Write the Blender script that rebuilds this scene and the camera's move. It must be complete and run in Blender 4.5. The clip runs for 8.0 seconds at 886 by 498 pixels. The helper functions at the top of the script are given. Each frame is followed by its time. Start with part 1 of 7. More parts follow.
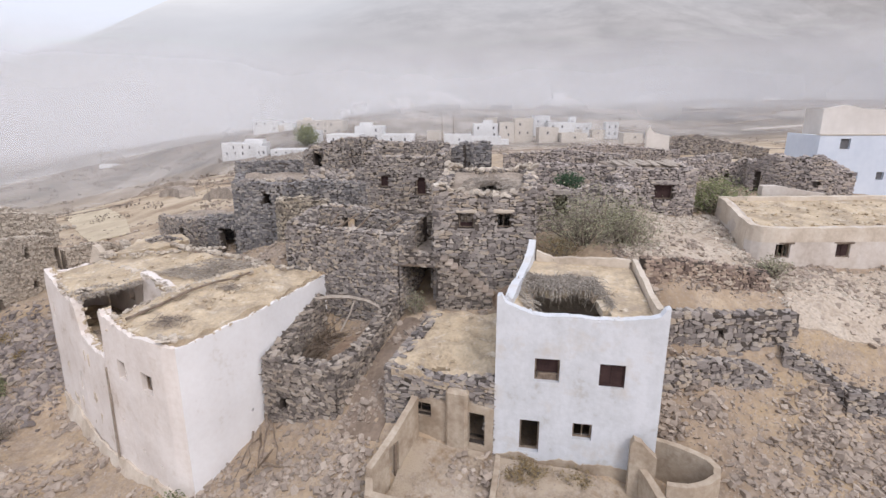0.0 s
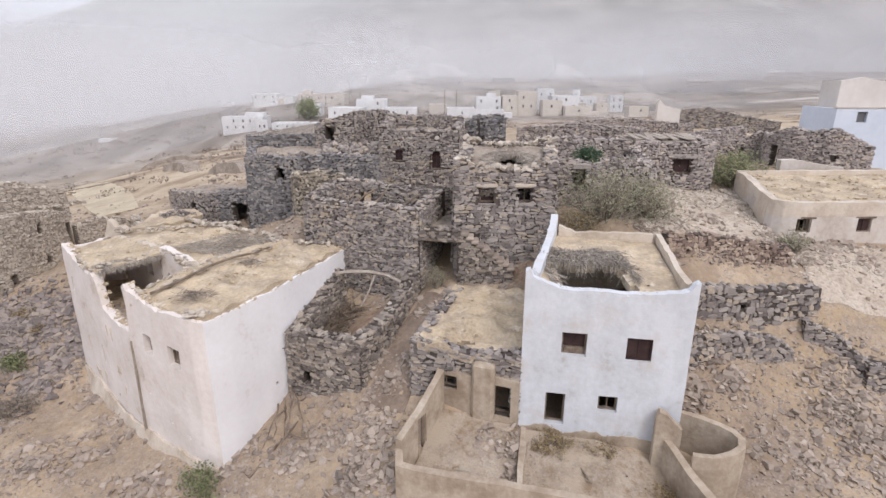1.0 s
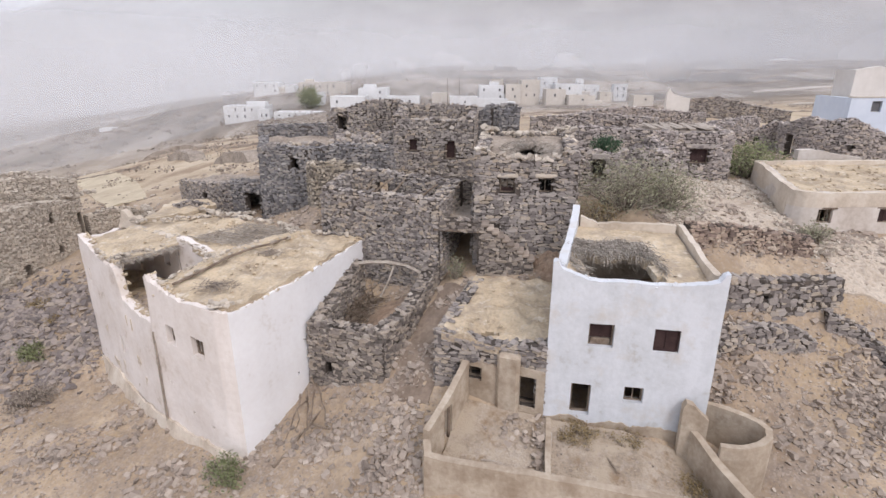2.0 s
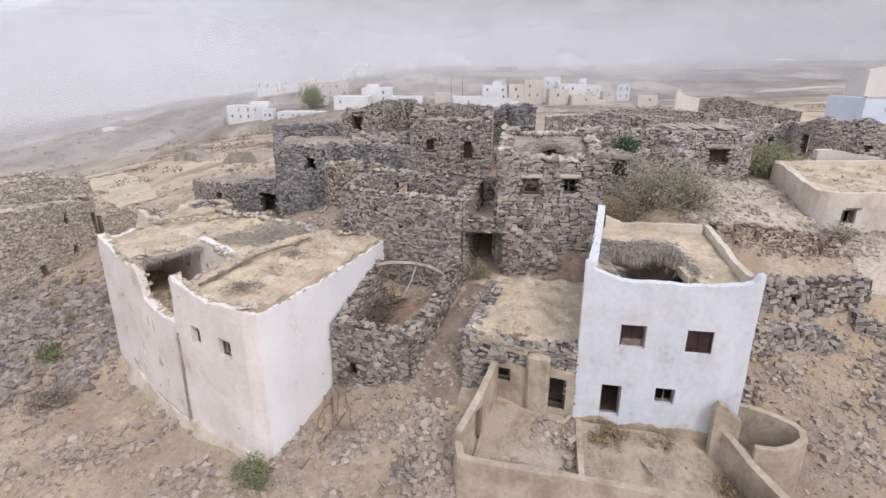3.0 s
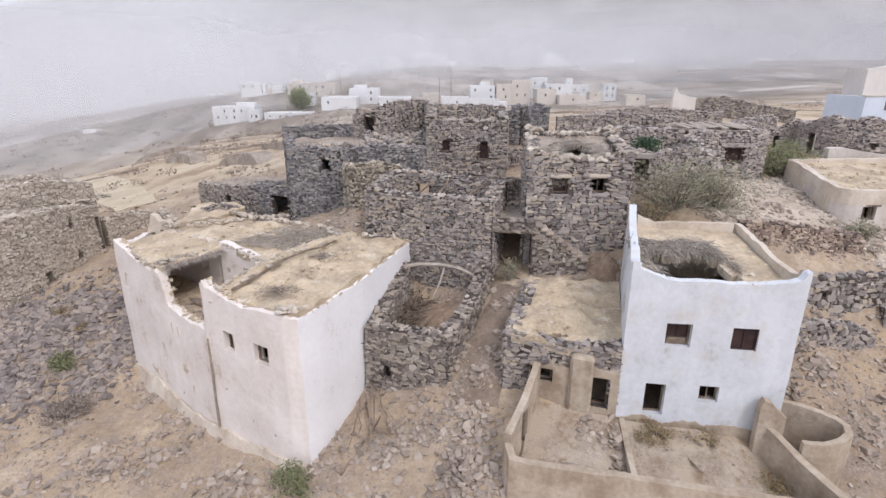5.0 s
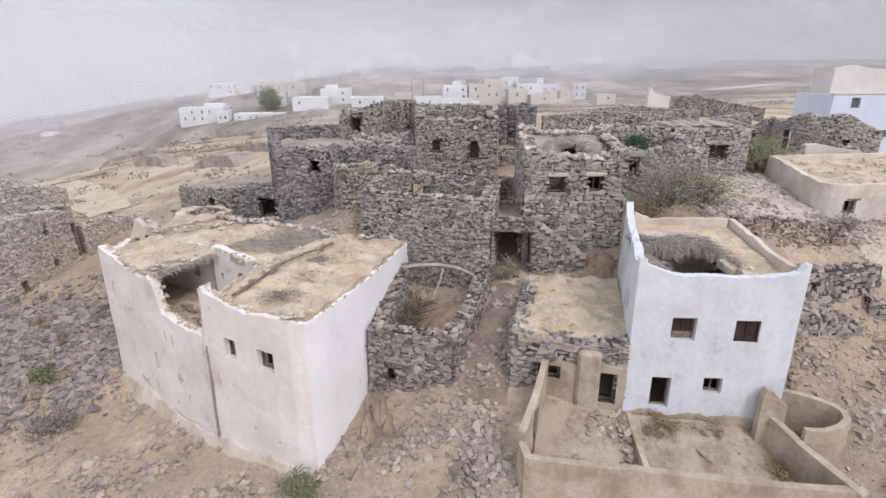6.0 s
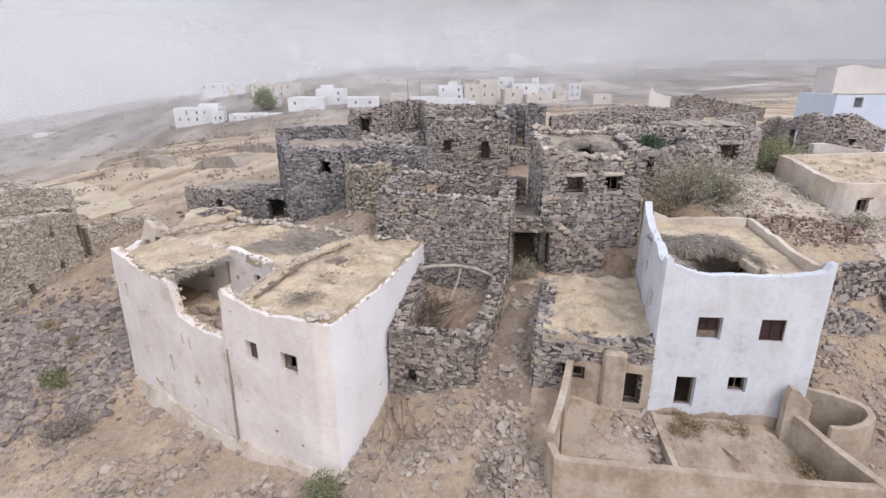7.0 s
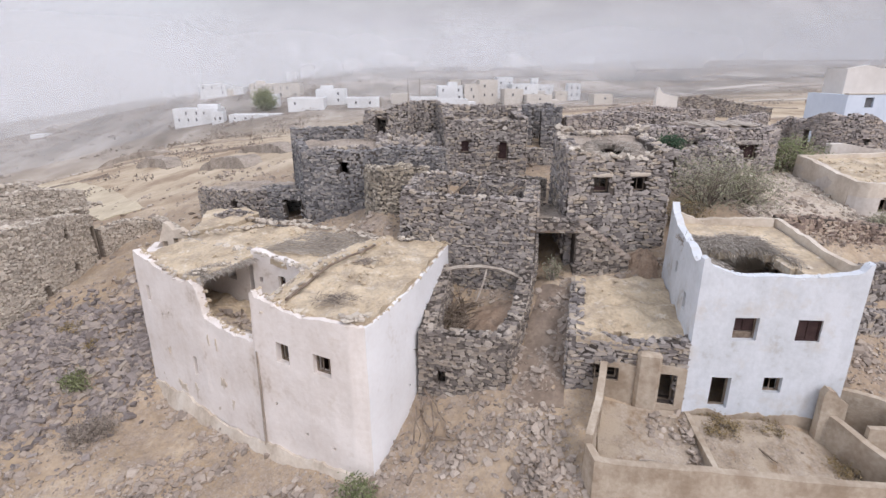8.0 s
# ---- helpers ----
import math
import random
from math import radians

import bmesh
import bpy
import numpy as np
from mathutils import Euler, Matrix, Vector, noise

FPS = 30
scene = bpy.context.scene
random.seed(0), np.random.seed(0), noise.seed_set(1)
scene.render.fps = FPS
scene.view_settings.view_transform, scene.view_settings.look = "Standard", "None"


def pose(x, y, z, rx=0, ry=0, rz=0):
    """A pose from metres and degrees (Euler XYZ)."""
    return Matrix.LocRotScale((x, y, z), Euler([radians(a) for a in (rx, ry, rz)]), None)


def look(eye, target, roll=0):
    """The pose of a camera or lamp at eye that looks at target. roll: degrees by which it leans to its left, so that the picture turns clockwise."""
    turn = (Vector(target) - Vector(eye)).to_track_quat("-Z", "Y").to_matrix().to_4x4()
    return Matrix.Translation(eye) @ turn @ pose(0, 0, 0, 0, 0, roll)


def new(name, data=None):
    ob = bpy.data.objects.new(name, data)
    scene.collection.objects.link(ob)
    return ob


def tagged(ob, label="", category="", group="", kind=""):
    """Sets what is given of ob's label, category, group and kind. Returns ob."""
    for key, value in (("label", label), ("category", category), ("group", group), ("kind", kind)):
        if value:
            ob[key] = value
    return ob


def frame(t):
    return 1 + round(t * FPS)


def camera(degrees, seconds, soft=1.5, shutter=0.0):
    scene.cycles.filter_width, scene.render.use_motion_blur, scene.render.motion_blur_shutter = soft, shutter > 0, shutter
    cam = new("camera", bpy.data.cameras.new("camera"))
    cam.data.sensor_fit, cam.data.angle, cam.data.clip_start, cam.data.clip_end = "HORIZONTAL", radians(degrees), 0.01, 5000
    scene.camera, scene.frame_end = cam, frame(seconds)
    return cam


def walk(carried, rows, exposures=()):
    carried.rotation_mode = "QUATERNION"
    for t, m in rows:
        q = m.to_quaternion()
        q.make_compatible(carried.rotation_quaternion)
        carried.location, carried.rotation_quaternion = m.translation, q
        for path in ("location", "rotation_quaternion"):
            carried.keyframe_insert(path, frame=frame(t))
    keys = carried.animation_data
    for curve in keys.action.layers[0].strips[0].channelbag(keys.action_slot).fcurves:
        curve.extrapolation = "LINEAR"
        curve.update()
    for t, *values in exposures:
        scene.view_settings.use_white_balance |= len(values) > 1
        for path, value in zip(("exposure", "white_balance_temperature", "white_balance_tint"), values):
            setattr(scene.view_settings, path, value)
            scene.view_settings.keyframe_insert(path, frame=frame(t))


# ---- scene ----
cam = camera(80.4, 8.0, soft=1.5)
METRES, EYE, TILT, LEAN, TURN = 9.0, 12.0, -15.0, 0.0, 0.0
ROWS = [
    (0.0, 0.0, 0.0, 0.0, 0.0, 0.0, 0.0),
    (0.5, -0.0508, 0.0032, -0.0012, -0.01, -0.98, 0.02),
    (1.0, -0.1086, 0.0061, -0.001, -0.01, -2.75, 0.01),
    (1.5, -0.1591, 0.0105, 0.0018, -0.01, -3.87, 0.0),
    (3.0, -0.3326, 0.0231, 0.0064, 0.03, -3.89, -0.02),
    (3.5, -0.3939, 0.0278, 0.0065, 0.02, -3.88, -0.02),
    (4.0, -0.4532, 0.0326, 0.0078, -0.0, -3.87, -0.03),
    (4.5, -0.5072, 0.0373, 0.0098, -0.4, -3.86, 0.12),
    (6.0, -0.7136, 0.0574, 0.0151, -4.88, -3.94, 1.48),
    (6.5, -0.7796, 0.0677, 0.0181, -5.35, -3.95, 1.63),
    (7.0, -0.8412, 0.0774, 0.0211, -5.62, -3.95, 1.71),
    (7.5, -0.9126, 0.0902, 0.0244, -5.84, -3.93, 1.77),
    (8.0, -0.993, 0.1048, 0.0287, -6.0, -3.93, 1.83),
]
walk(cam, [(t, pose(0, 0, EYE, TILT, LEAN, TURN) @ pose(METRES * x, METRES * y, METRES * z, 90 + pitch, roll, yaw)) for t, x, y, z, yaw, pitch, roll in ROWS],
     exposures=[(0.0, 0.015, 6380, 15), (1.5, 0.025, 6390, 15), (3.2, 0.055, 6270, 15), (8.0, 0.075, 6220, 15)])

# ---- world and light ----
world = bpy.data.worlds.new("hazy_sky")
scene.world = world
world.use_nodes = True
wn = world.node_tree
sky = wn.nodes.new("ShaderNodeTexSky")
sky.sky_type = "NISHITA"
sky.sun_disc = False
sky.sun_elevation, sky.sun_rotation = radians(52), radians(150)
sky.dust_density, sky.air_density = 6.0, 1.0
mix = wn.nodes.new("ShaderNodeMix")
mix.data_type = "RGBA"
mix.inputs[0].default_value = 0.8
mix.inputs[7].default_value = (7.9, 8.3, 9.0, 1)
wn.links.new(sky.outputs[0], mix.inputs[6])
back = wn.nodes["Background"]
back.inputs[1].default_value = 0.125
wn.links.new(mix.outputs[2], back.inputs[0])

sun = new("sun", bpy.data.lights.new("sun", "SUN"))
sun.data.energy, sun.data.angle, sun.data.color = 1.25, radians(18), (1.0, 0.96, 0.92)
sun.matrix_world = look((30, -40, 70), (0, 20, 0))

# ---- materials ----
def material(name, stops, scale=1.0, fine=14.0, rough=0.92, bump=0.3, per_piece=0.0, streak=0.0, stain=None, spec=0.2):
    """A weathered surface: colours run over noise at two scales; per_piece shifts the colour from piece to piece."""
    m = bpy.data.materials.new(name)
    m.use_nodes = True
    nt = m.node_tree
    n, l = nt.nodes, nt.links
    bsdf = n["Principled BSDF"]
    bsdf.inputs["Roughness"].default_value = rough
    bsdf.inputs["Specular IOR Level"].default_value = spec
    geo = n.new("ShaderNodeNewGeometry")
    big = n.new("ShaderNodeTexNoise")
    big.inputs["Scale"].default_value, big.inputs["Detail"].default_value = scale, 6
    small = n.new("ShaderNodeTexNoise")
    small.inputs["Scale"].default_value, small.inputs["Detail"].default_value = fine, 4
    l.new(geo.outputs["Position"], big.inputs["Vector"])
    l.new(geo.outputs["Position"], small.inputs["Vector"])

    def calc(op, a, b):
        k = n.new("ShaderNodeMath")
        k.operation = op
        for i, v in enumerate((a, b)):
            if isinstance(v, (int, float)):
                k.inputs[i].default_value = v
            else:
                l.new(v, k.inputs[i])
        return k.outputs[0]

    f = calc("ADD", calc("MULTIPLY", calc("SUBTRACT", big.outputs[0], 0.5), 1.5), calc("MULTIPLY", calc("SUBTRACT", small.outputs[0], 0.5), 0.7))
    f = calc("ADD", f, 0.5)
    if per_piece:
        info = n.new("ShaderNodeObjectInfo")
        r = calc("FRACT", calc("ADD", info.outputs["Random"], geo.outputs["Random Per Island"]), 0)
        f = calc("ADD", calc("MULTIPLY", f, 1 - per_piece), calc("MULTIPLY", r, per_piece))
    if streak:
        mp = n.new("ShaderNodeMapping")
        mp.inputs["Scale"].default_value = (2.2, 2.2, 0.25)
        l.new(geo.outputs["Position"], mp.inputs["Vector"])
        s = n.new("ShaderNodeTexNoise")
        s.inputs["Scale"].default_value, s.inputs["Detail"].default_value = 1.0, 5
        l.new(mp.outputs[0], s.inputs["Vector"])
        f = calc("ADD", f, calc("MULTIPLY", calc("SUBTRACT", s.outputs[0], 0.5), streak))
    ramp = n.new("ShaderNodeValToRGB")
    els = ramp.color_ramp.elements
    while len(els) < len(stops):
        els.new(0.5)
    for e, (p, c) in zip(els, stops):
        e.position, e.color = p, (*c, 1)
    l.new(f, ramp.inputs[0])
    colour = ramp.outputs[0]
    if stain:
        sc, lo, hi, tint = stain
        st = n.new("ShaderNodeTexNoise")
        st.inputs["Scale"].default_value, st.inputs["Detail"].default_value = sc, 8
        st.inputs["Roughness"].default_value = 0.65
        l.new(geo.outputs["Position"], st.inputs["Vector"])
        mr = n.new("ShaderNodeMapRange")
        mr.inputs[1].default_value, mr.inputs[2].default_value = lo, hi
        l.new(st.outputs[0], mr.inputs[0])
        mx = n.new("ShaderNodeMix")
        mx.data_type = "RGBA"
        l.new(mr.outputs[0], mx.inputs[0])
        l.new(colour, mx.inputs[6])
        mx.inputs[7].default_value = (*tint, 1)
        colour = mx.outputs[2]
    l.new(colour, bsdf.inputs["Base Color"])
    if bump:
        bp = n.new("ShaderNodeBump")
        bp.inputs["Strength"].default_value, bp.inputs["Distance"].default_value = bump, 0.05
        l.new(small.outputs[0], bp.inputs["Height"])
        l.new(bp.outputs[0], bsdf.inputs["Normal"])
    return m


STONE = material("rubble_stone", [(0.08, (0.125, 0.11, 0.105)), (0.28, (0.24, 0.213, 0.197)), (0.48, (0.33, 0.296, 0.272)), (0.64, (0.405, 0.365, 0.33)), (0.78, (0.42, 0.35, 0.272)), (0.94, (0.57, 0.525, 0.475))], 0.8, 9, per_piece=0.7, bump=0.7)
STONE_GREY = material("grey_stone", [(0.08, (0.105, 0.099, 0.101)), (0.34, (0.20, 0.191, 0.191)), (0.56, (0.28, 0.268, 0.264)), (0.76, (0.345, 0.312, 0.28)), (0.92, (0.48, 0.458, 0.436))], 0.8, 9, per_piece=0.7, bump=0.7)
# Browner than STONE and darkened: shade on pen and gate walls put in.
STONE_BROWN_DIM = material("dim_brown_stone", [(0.08, (0.105, 0.09, 0.081)), (0.3, (0.21, 0.182, 0.162)), (0.5, (0.295, 0.258, 0.226)), (0.68, (0.36, 0.305, 0.247)), (0.9, (0.49, 0.44, 0.388))], 0.8, 9, per_piece=0.7, bump=0.7)
# STONE made paler: haze over the farther ruins is put into the colour.
STONE_HAZED = material("hazed_pale_stone", [(0.08, (0.155, 0.134, 0.128)), (0.28, (0.29, 0.256, 0.24)), (0.48, (0.40, 0.356, 0.332)), (0.64, (0.475, 0.425, 0.392)), (0.78, (0.49, 0.415, 0.34)), (0.94, (0.62, 0.57, 0.53))], 0.8, 9, per_piece=0.7, bump=0.7)
# Alley earth darkened: the shade between the walls is put into its colour.
ALLEY_SHADED = material("trodden_earth", [(0.15, (0.17, 0.128, 0.098)), (0.5, (0.275, 0.214, 0.165)), (0.85, (0.38, 0.305, 0.24))], 0.8, 5, bump=0.7, stain=(1.2, 0.55, 0.75, (0.21, 0.165, 0.135)))
STONE_TAN = material("tan_stone", [(0.12, (0.29, 0.25, 0.205)), (0.35, (0.42, 0.365, 0.305)), (0.55, (0.51, 0.455, 0.385)), (0.75, (0.56, 0.485, 0.40)), (0.92, (0.66, 0.605, 0.53))], 0.8, 9, per_piece=0.7, bump=0.6)
STONE_OCHRE = material("ochre_stone", [(0.1, (0.11, 0.095, 0.08)), (0.3, (0.24, 0.208, 0.172)), (0.5, (0.345, 0.30, 0.242)), (0.68, (0.42, 0.36, 0.275)), (0.9, (0.56, 0.50, 0.42))], 0.8, 9, per_piece=0.75, bump=0.6)
STONE_RED = material("reddish_stone", [(0.1, (0.14, 0.105, 0.09)), (0.3, (0.27, 0.207, 0.172)), (0.5, (0.37, 0.288, 0.232)), (0.7, (0.45, 0.358, 0.28)), (0.9, (0.56, 0.48, 0.40))], 0.8, 9, per_piece=0.7, bump=0.6)
LOOSE = material("loose_stone", [(0.1, (0.21, 0.175, 0.148)), (0.35, (0.325, 0.272, 0.228)), (0.65, (0.415, 0.347, 0.288)), (0.95, (0.54, 0.465, 0.395))], 0.5, 9, per_piece=0.55, bump=0.5)
HEAPED = material("heaped_stone", [(0.1, (0.14, 0.12, 0.114)), (0.35, (0.24, 0.208, 0.193)), (0.62, (0.32, 0.275, 0.25)), (0.8, (0.385, 0.325, 0.265)), (0.95, (0.50, 0.44, 0.385))], 0.5, 9, per_piece=0.6, bump=0.5)
CORE = material("earth_joint", [(0.2, (0.045, 0.038, 0.033)), (0.8, (0.125, 0.105, 0.09))], 2.0, 20)
JOINT = material("tan_earth_joint", [(0.2, (0.15, 0.122, 0.098)), (0.8, (0.29, 0.245, 0.2))], 2.0, 20)
GROUND = material("dry_earth", [(0.15, (0.245, 0.183, 0.13)), (0.4, (0.37, 0.282, 0.197)), (0.6, (0.46, 0.355, 0.248)), (0.85, (0.56, 0.455, 0.335))], 0.22, 3.0, bump=0.7, stain=(0.6, 0.55, 0.75, (0.285, 0.235, 0.195)))


def valley_soil_and_haze(m):
    """Beyond the village the earth becomes grey valley gravel with pale old field strips, partly greyed by painted
    haze.
    """
    n, l = m.node_tree.nodes, m.node_tree.links
    geo = n.new("ShaderNodeNewGeometry")
    sep = n.new("ShaderNodeSeparateXYZ")
    l.new(geo.outputs["Position"], sep.inputs[0])
    # Distance mask; part of the greying is haze put into the base colour.
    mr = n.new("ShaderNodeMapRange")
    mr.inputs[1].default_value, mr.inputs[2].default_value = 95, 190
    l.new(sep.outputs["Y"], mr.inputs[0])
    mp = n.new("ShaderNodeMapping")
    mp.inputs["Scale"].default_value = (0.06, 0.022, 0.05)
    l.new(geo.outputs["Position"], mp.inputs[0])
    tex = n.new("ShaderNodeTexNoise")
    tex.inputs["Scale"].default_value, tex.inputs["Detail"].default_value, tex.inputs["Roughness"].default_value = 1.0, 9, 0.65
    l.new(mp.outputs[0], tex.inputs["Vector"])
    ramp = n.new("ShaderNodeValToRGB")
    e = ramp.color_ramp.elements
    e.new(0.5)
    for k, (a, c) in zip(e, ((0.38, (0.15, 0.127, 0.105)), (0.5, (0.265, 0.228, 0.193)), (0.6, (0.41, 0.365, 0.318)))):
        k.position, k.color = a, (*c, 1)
    l.new(tex.outputs[0], ramp.inputs[0])
    bsdf = n["Principled BSDF"]
    old = bsdf.inputs["Base Color"].links[0].from_socket
    hill = n.new("ShaderNodeMapRange")
    hill.inputs[1].default_value, hill.inputs[2].default_value, hill.inputs[4].default_value = 42, 58, 0.7
    l.new(sep.outputs["Y"], hill.inputs[0])
    bare = n.new("ShaderNodeMix")
    bare.data_type = "RGBA"
    l.new(hill.outputs[0], bare.inputs[0])
    l.new(old, bare.inputs[6])
    mottle = n.new("ShaderNodeTexNoise")
    mottle.inputs["Scale"].default_value, mottle.inputs["Detail"].default_value, mottle.inputs["Roughness"].default_value = 0.11, 9, 0.68
    l.new(geo.outputs["Position"], mottle.inputs["Vector"])
    soil = n.new("ShaderNodeValToRGB")
    k = soil.color_ramp.elements
    k.new(0.5)
    for q, (a, c) in zip(k, ((0.4, (0.31, 0.23, 0.16)), (0.5, (0.50, 0.405, 0.29)), (0.62, (0.62, 0.525, 0.395)))):
        q.position, q.color = a, (*c, 1)
    l.new(mottle.outputs[0], soil.inputs[0])
    l.new(soil.outputs[0], bare.inputs[7])
    old = bare.outputs[2]
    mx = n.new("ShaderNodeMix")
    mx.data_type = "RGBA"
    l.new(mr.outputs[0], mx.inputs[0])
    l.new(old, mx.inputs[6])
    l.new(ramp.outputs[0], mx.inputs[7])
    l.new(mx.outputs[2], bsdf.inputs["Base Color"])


def gravel(m, amount, scale):
    """Small stones too fine to build: each cell of a cellular pattern is one pebble, in patches."""
    n, l = m.node_tree.nodes, m.node_tree.links
    geo = n.new("ShaderNodeNewGeometry")
    vo = n.new("ShaderNodeTexVoronoi")
    vo.inputs["Scale"].default_value = scale
    no = n.new("ShaderNodeTexNoise")
    no.inputs["Scale"].default_value, no.inputs["Detail"].default_value = 0.5, 6
    l.new(geo.outputs["Position"], vo.inputs["Vector"])
    l.new(geo.outputs["Position"], no.inputs["Vector"])
    sepc = n.new("ShaderNodeSeparateColor")
    l.new(vo.outputs["Color"], sepc.inputs[0])
    ramp = n.new("ShaderNodeValToRGB")
    e = ramp.color_ramp.elements
    e.new(0.5)
    for k, (a, c) in zip(e, ((0.1, (0.18, 0.15, 0.13)), (0.5, (0.32, 0.27, 0.23)), (0.9, (0.47, 0.41, 0.36)))):
        k.position, k.color = a, (*c, 1)
    l.new(sepc.outputs[0], ramp.inputs[0])
    th = n.new("ShaderNodeMath")
    th.operation = "MULTIPLY"
    l.new(no.outputs[0], th.inputs[0])
    l.new(sepc.outputs[1], th.inputs[1])
    mr = n.new("ShaderNodeMapRange")
    mr.inputs[1].default_value, mr.inputs[2].default_value, mr.inputs[4].default_value = 0.27, 0.36, amount
    l.new(th.outputs[0], mr.inputs[0])
    bsdf = n["Principled BSDF"]
    old = bsdf.inputs["Base Color"].links[0].from_socket
    mx = n.new("ShaderNodeMix")
    mx.data_type = "RGBA"
    l.new(mr.outputs[0], mx.inputs[0])
    l.new(old, mx.inputs[6])
    l.new(ramp.outputs[0], mx.inputs[7])
    l.new(mx.outputs[2], bsdf.inputs["Base Color"])



STRAW = material("straw_field", [(0.2, (0.46, 0.385, 0.28)), (0.5, (0.54, 0.46, 0.335)), (0.8, (0.63, 0.55, 0.41))], 0.2, 2.0, bump=0.3, stain=(0.25, 0.52, 0.7, (0.43, 0.35, 0.26)))
PALE = material("pale_field", [(0.2, (0.40, 0.355, 0.31)), (0.8, (0.56, 0.51, 0.455))], 0.05, 0.6, bump=0.2)
SAND = material("mud_roof", [(0.15, (0.34, 0.272, 0.19)), (0.45, (0.52, 0.42, 0.295)), (0.7, (0.61, 0.50, 0.355)), (0.95, (0.67, 0.595, 0.485))], 0.7, 7, bump=0.6, stain=(0.9, 0.58, 0.75, (0.26, 0.19, 0.13)))
COOL = material("cool_limewash", [(0.05, (0.47, 0.455, 0.43)), (0.3, (0.60, 0.62, 0.645)), (0.7, (0.69, 0.71, 0.745))], 0.7, 5, bump=0.3, streak=0.6, stain=(0.9, 0.54, 0.8, (0.58, 0.54, 0.49)), rough=0.85)
WARM = material("warm_limewash", [(0.0, (0.52, 0.435, 0.36)), (0.26, (0.72, 0.65, 0.595)), (0.7, (0.80, 0.74, 0.695))], 0.6, 5, bump=0.35, streak=0.5, stain=(0.8, 0.58, 0.82, (0.60, 0.51, 0.42)), rough=0.85)
PURE_LIT = material("lit_white_limewash", [(0.0, (0.66, 0.62, 0.58)), (0.25, (0.79, 0.775, 0.775)), (0.7, (0.84, 0.835, 0.84))], 0.4, 5, bump=0.25, streak=0.12, stain=(0.5, 0.7, 0.95, (0.70, 0.64, 0.58)), rough=0.85)
TAN = material("mud_plaster", [(0.1, (0.315, 0.25, 0.185)), (0.5, (0.44, 0.362, 0.28)), (0.9, (0.54, 0.47, 0.38))], 0.8, 6, bump=0.5, streak=0.7, stain=(1.1, 0.5, 0.7, (0.30, 0.232, 0.168)))
DUST = material("pale_mud_plaster", [(0.1, (0.46, 0.385, 0.305)), (0.5, (0.60, 0.52, 0.43)), (0.9, (0.69, 0.625, 0.54))], 0.8, 6, bump=0.4, streak=0.4)
BLEACHED = material("bleached_wood", [(0.1, (0.28, 0.235, 0.195)), (0.5, (0.42, 0.365, 0.31)), (0.9, (0.52, 0.47, 0.41))], 3, 25, bump=0.4)
WOOD = material("grey_wood", [(0.1, (0.10, 0.075, 0.055)), (0.5, (0.22, 0.17, 0.13)), (0.9, (0.34, 0.28, 0.22))], 3, 25, bump=0.4)
BROWN = material("brown_shutter_and_void", [(0.1, (0.035, 0.02, 0.02)), (0.9, (0.075, 0.045, 0.042))], 3, 25, bump=0.3, rough=0.7)
THATCH = material("grey_thatch", [(0.1, (0.22, 0.19, 0.16)), (0.5, (0.40, 0.355, 0.305)), (0.9, (0.58, 0.53, 0.47))], 1.5, 12, per_piece=0.6, bump=0)
TWIG = material("dry_brushwood", [(0.1, (0.13, 0.105, 0.09)), (0.5, (0.28, 0.235, 0.195)), (0.9, (0.45, 0.39, 0.325))], 1.5, 12, per_piece=0.6, bump=0)
LEAF_DRY = material("dry_leaves", [(0.1, (0.14, 0.137, 0.08)), (0.5, (0.26, 0.256, 0.165)), (0.9, (0.40, 0.39, 0.28))], 0.8, 8, per_piece=0.6, bump=0)
LEAF_GREEN = material("green_leaves", [(0.1, (0.10, 0.12, 0.055)), (0.5, (0.185, 0.205, 0.10)), (0.9, (0.30, 0.31, 0.175))], 0.8, 8, per_piece=0.6, bump=0)
LEAF_DARK = material("dark_green_leaves", [(0.1, (0.03, 0.055, 0.032)), (0.9, (0.075, 0.12, 0.07))], 0.8, 8, per_piece=0.6, bump=0)
WHITE = material("white_paint", [(0.1, (0.58, 0.58, 0.58)), (0.9, (0.76, 0.76, 0.76))], 0.12, 1.0, bump=0, streak=0.5)
CREAM = material("cream_paint", [(0.1, (0.50, 0.455, 0.40)), (0.9, (0.66, 0.61, 0.55))], 0.12, 1.0, bump=0, streak=0.5)
WORN = material("worn_limewash", [(0.1, (0.44, 0.375, 0.315)), (0.45, (0.58, 0.52, 0.465)), (0.9, (0.68, 0.635, 0.59))], 0.5, 5, bump=0.3, streak=0.5, stain=(0.7, 0.56, 0.8, (0.50, 0.42, 0.34)), rough=0.88)
# Cream paint paled: haze over the blue house's upper floor is put in.
PLAIN = material("pale_hazed_paint", [(0.1, (0.58, 0.545, 0.51)), (0.9, (0.70, 0.665, 0.63))], 0.3, 2.0, bump=0.1, streak=0.4)
BLUE = material("pale_blue_paint", [(0.1, (0.57, 0.63, 0.725)), (0.9, (0.68, 0.735, 0.82))], 0.3, 2.0, bump=0.1, streak=0.3)
LEAF_OLIVE = material("olive_weeds", [(0.1, (0.17, 0.12, 0.06)), (0.5, (0.28, 0.21, 0.11)), (0.9, (0.40, 0.32, 0.19))], 0.8, 8, per_piece=0.6, bump=0)
# Window sheets grey rather than black: haze is put into their colour.
PANE = material("hazed_opening", [(0.1, (0.10, 0.10, 0.105)), (0.9, (0.17, 0.17, 0.18))], 1, 6, bump=0)

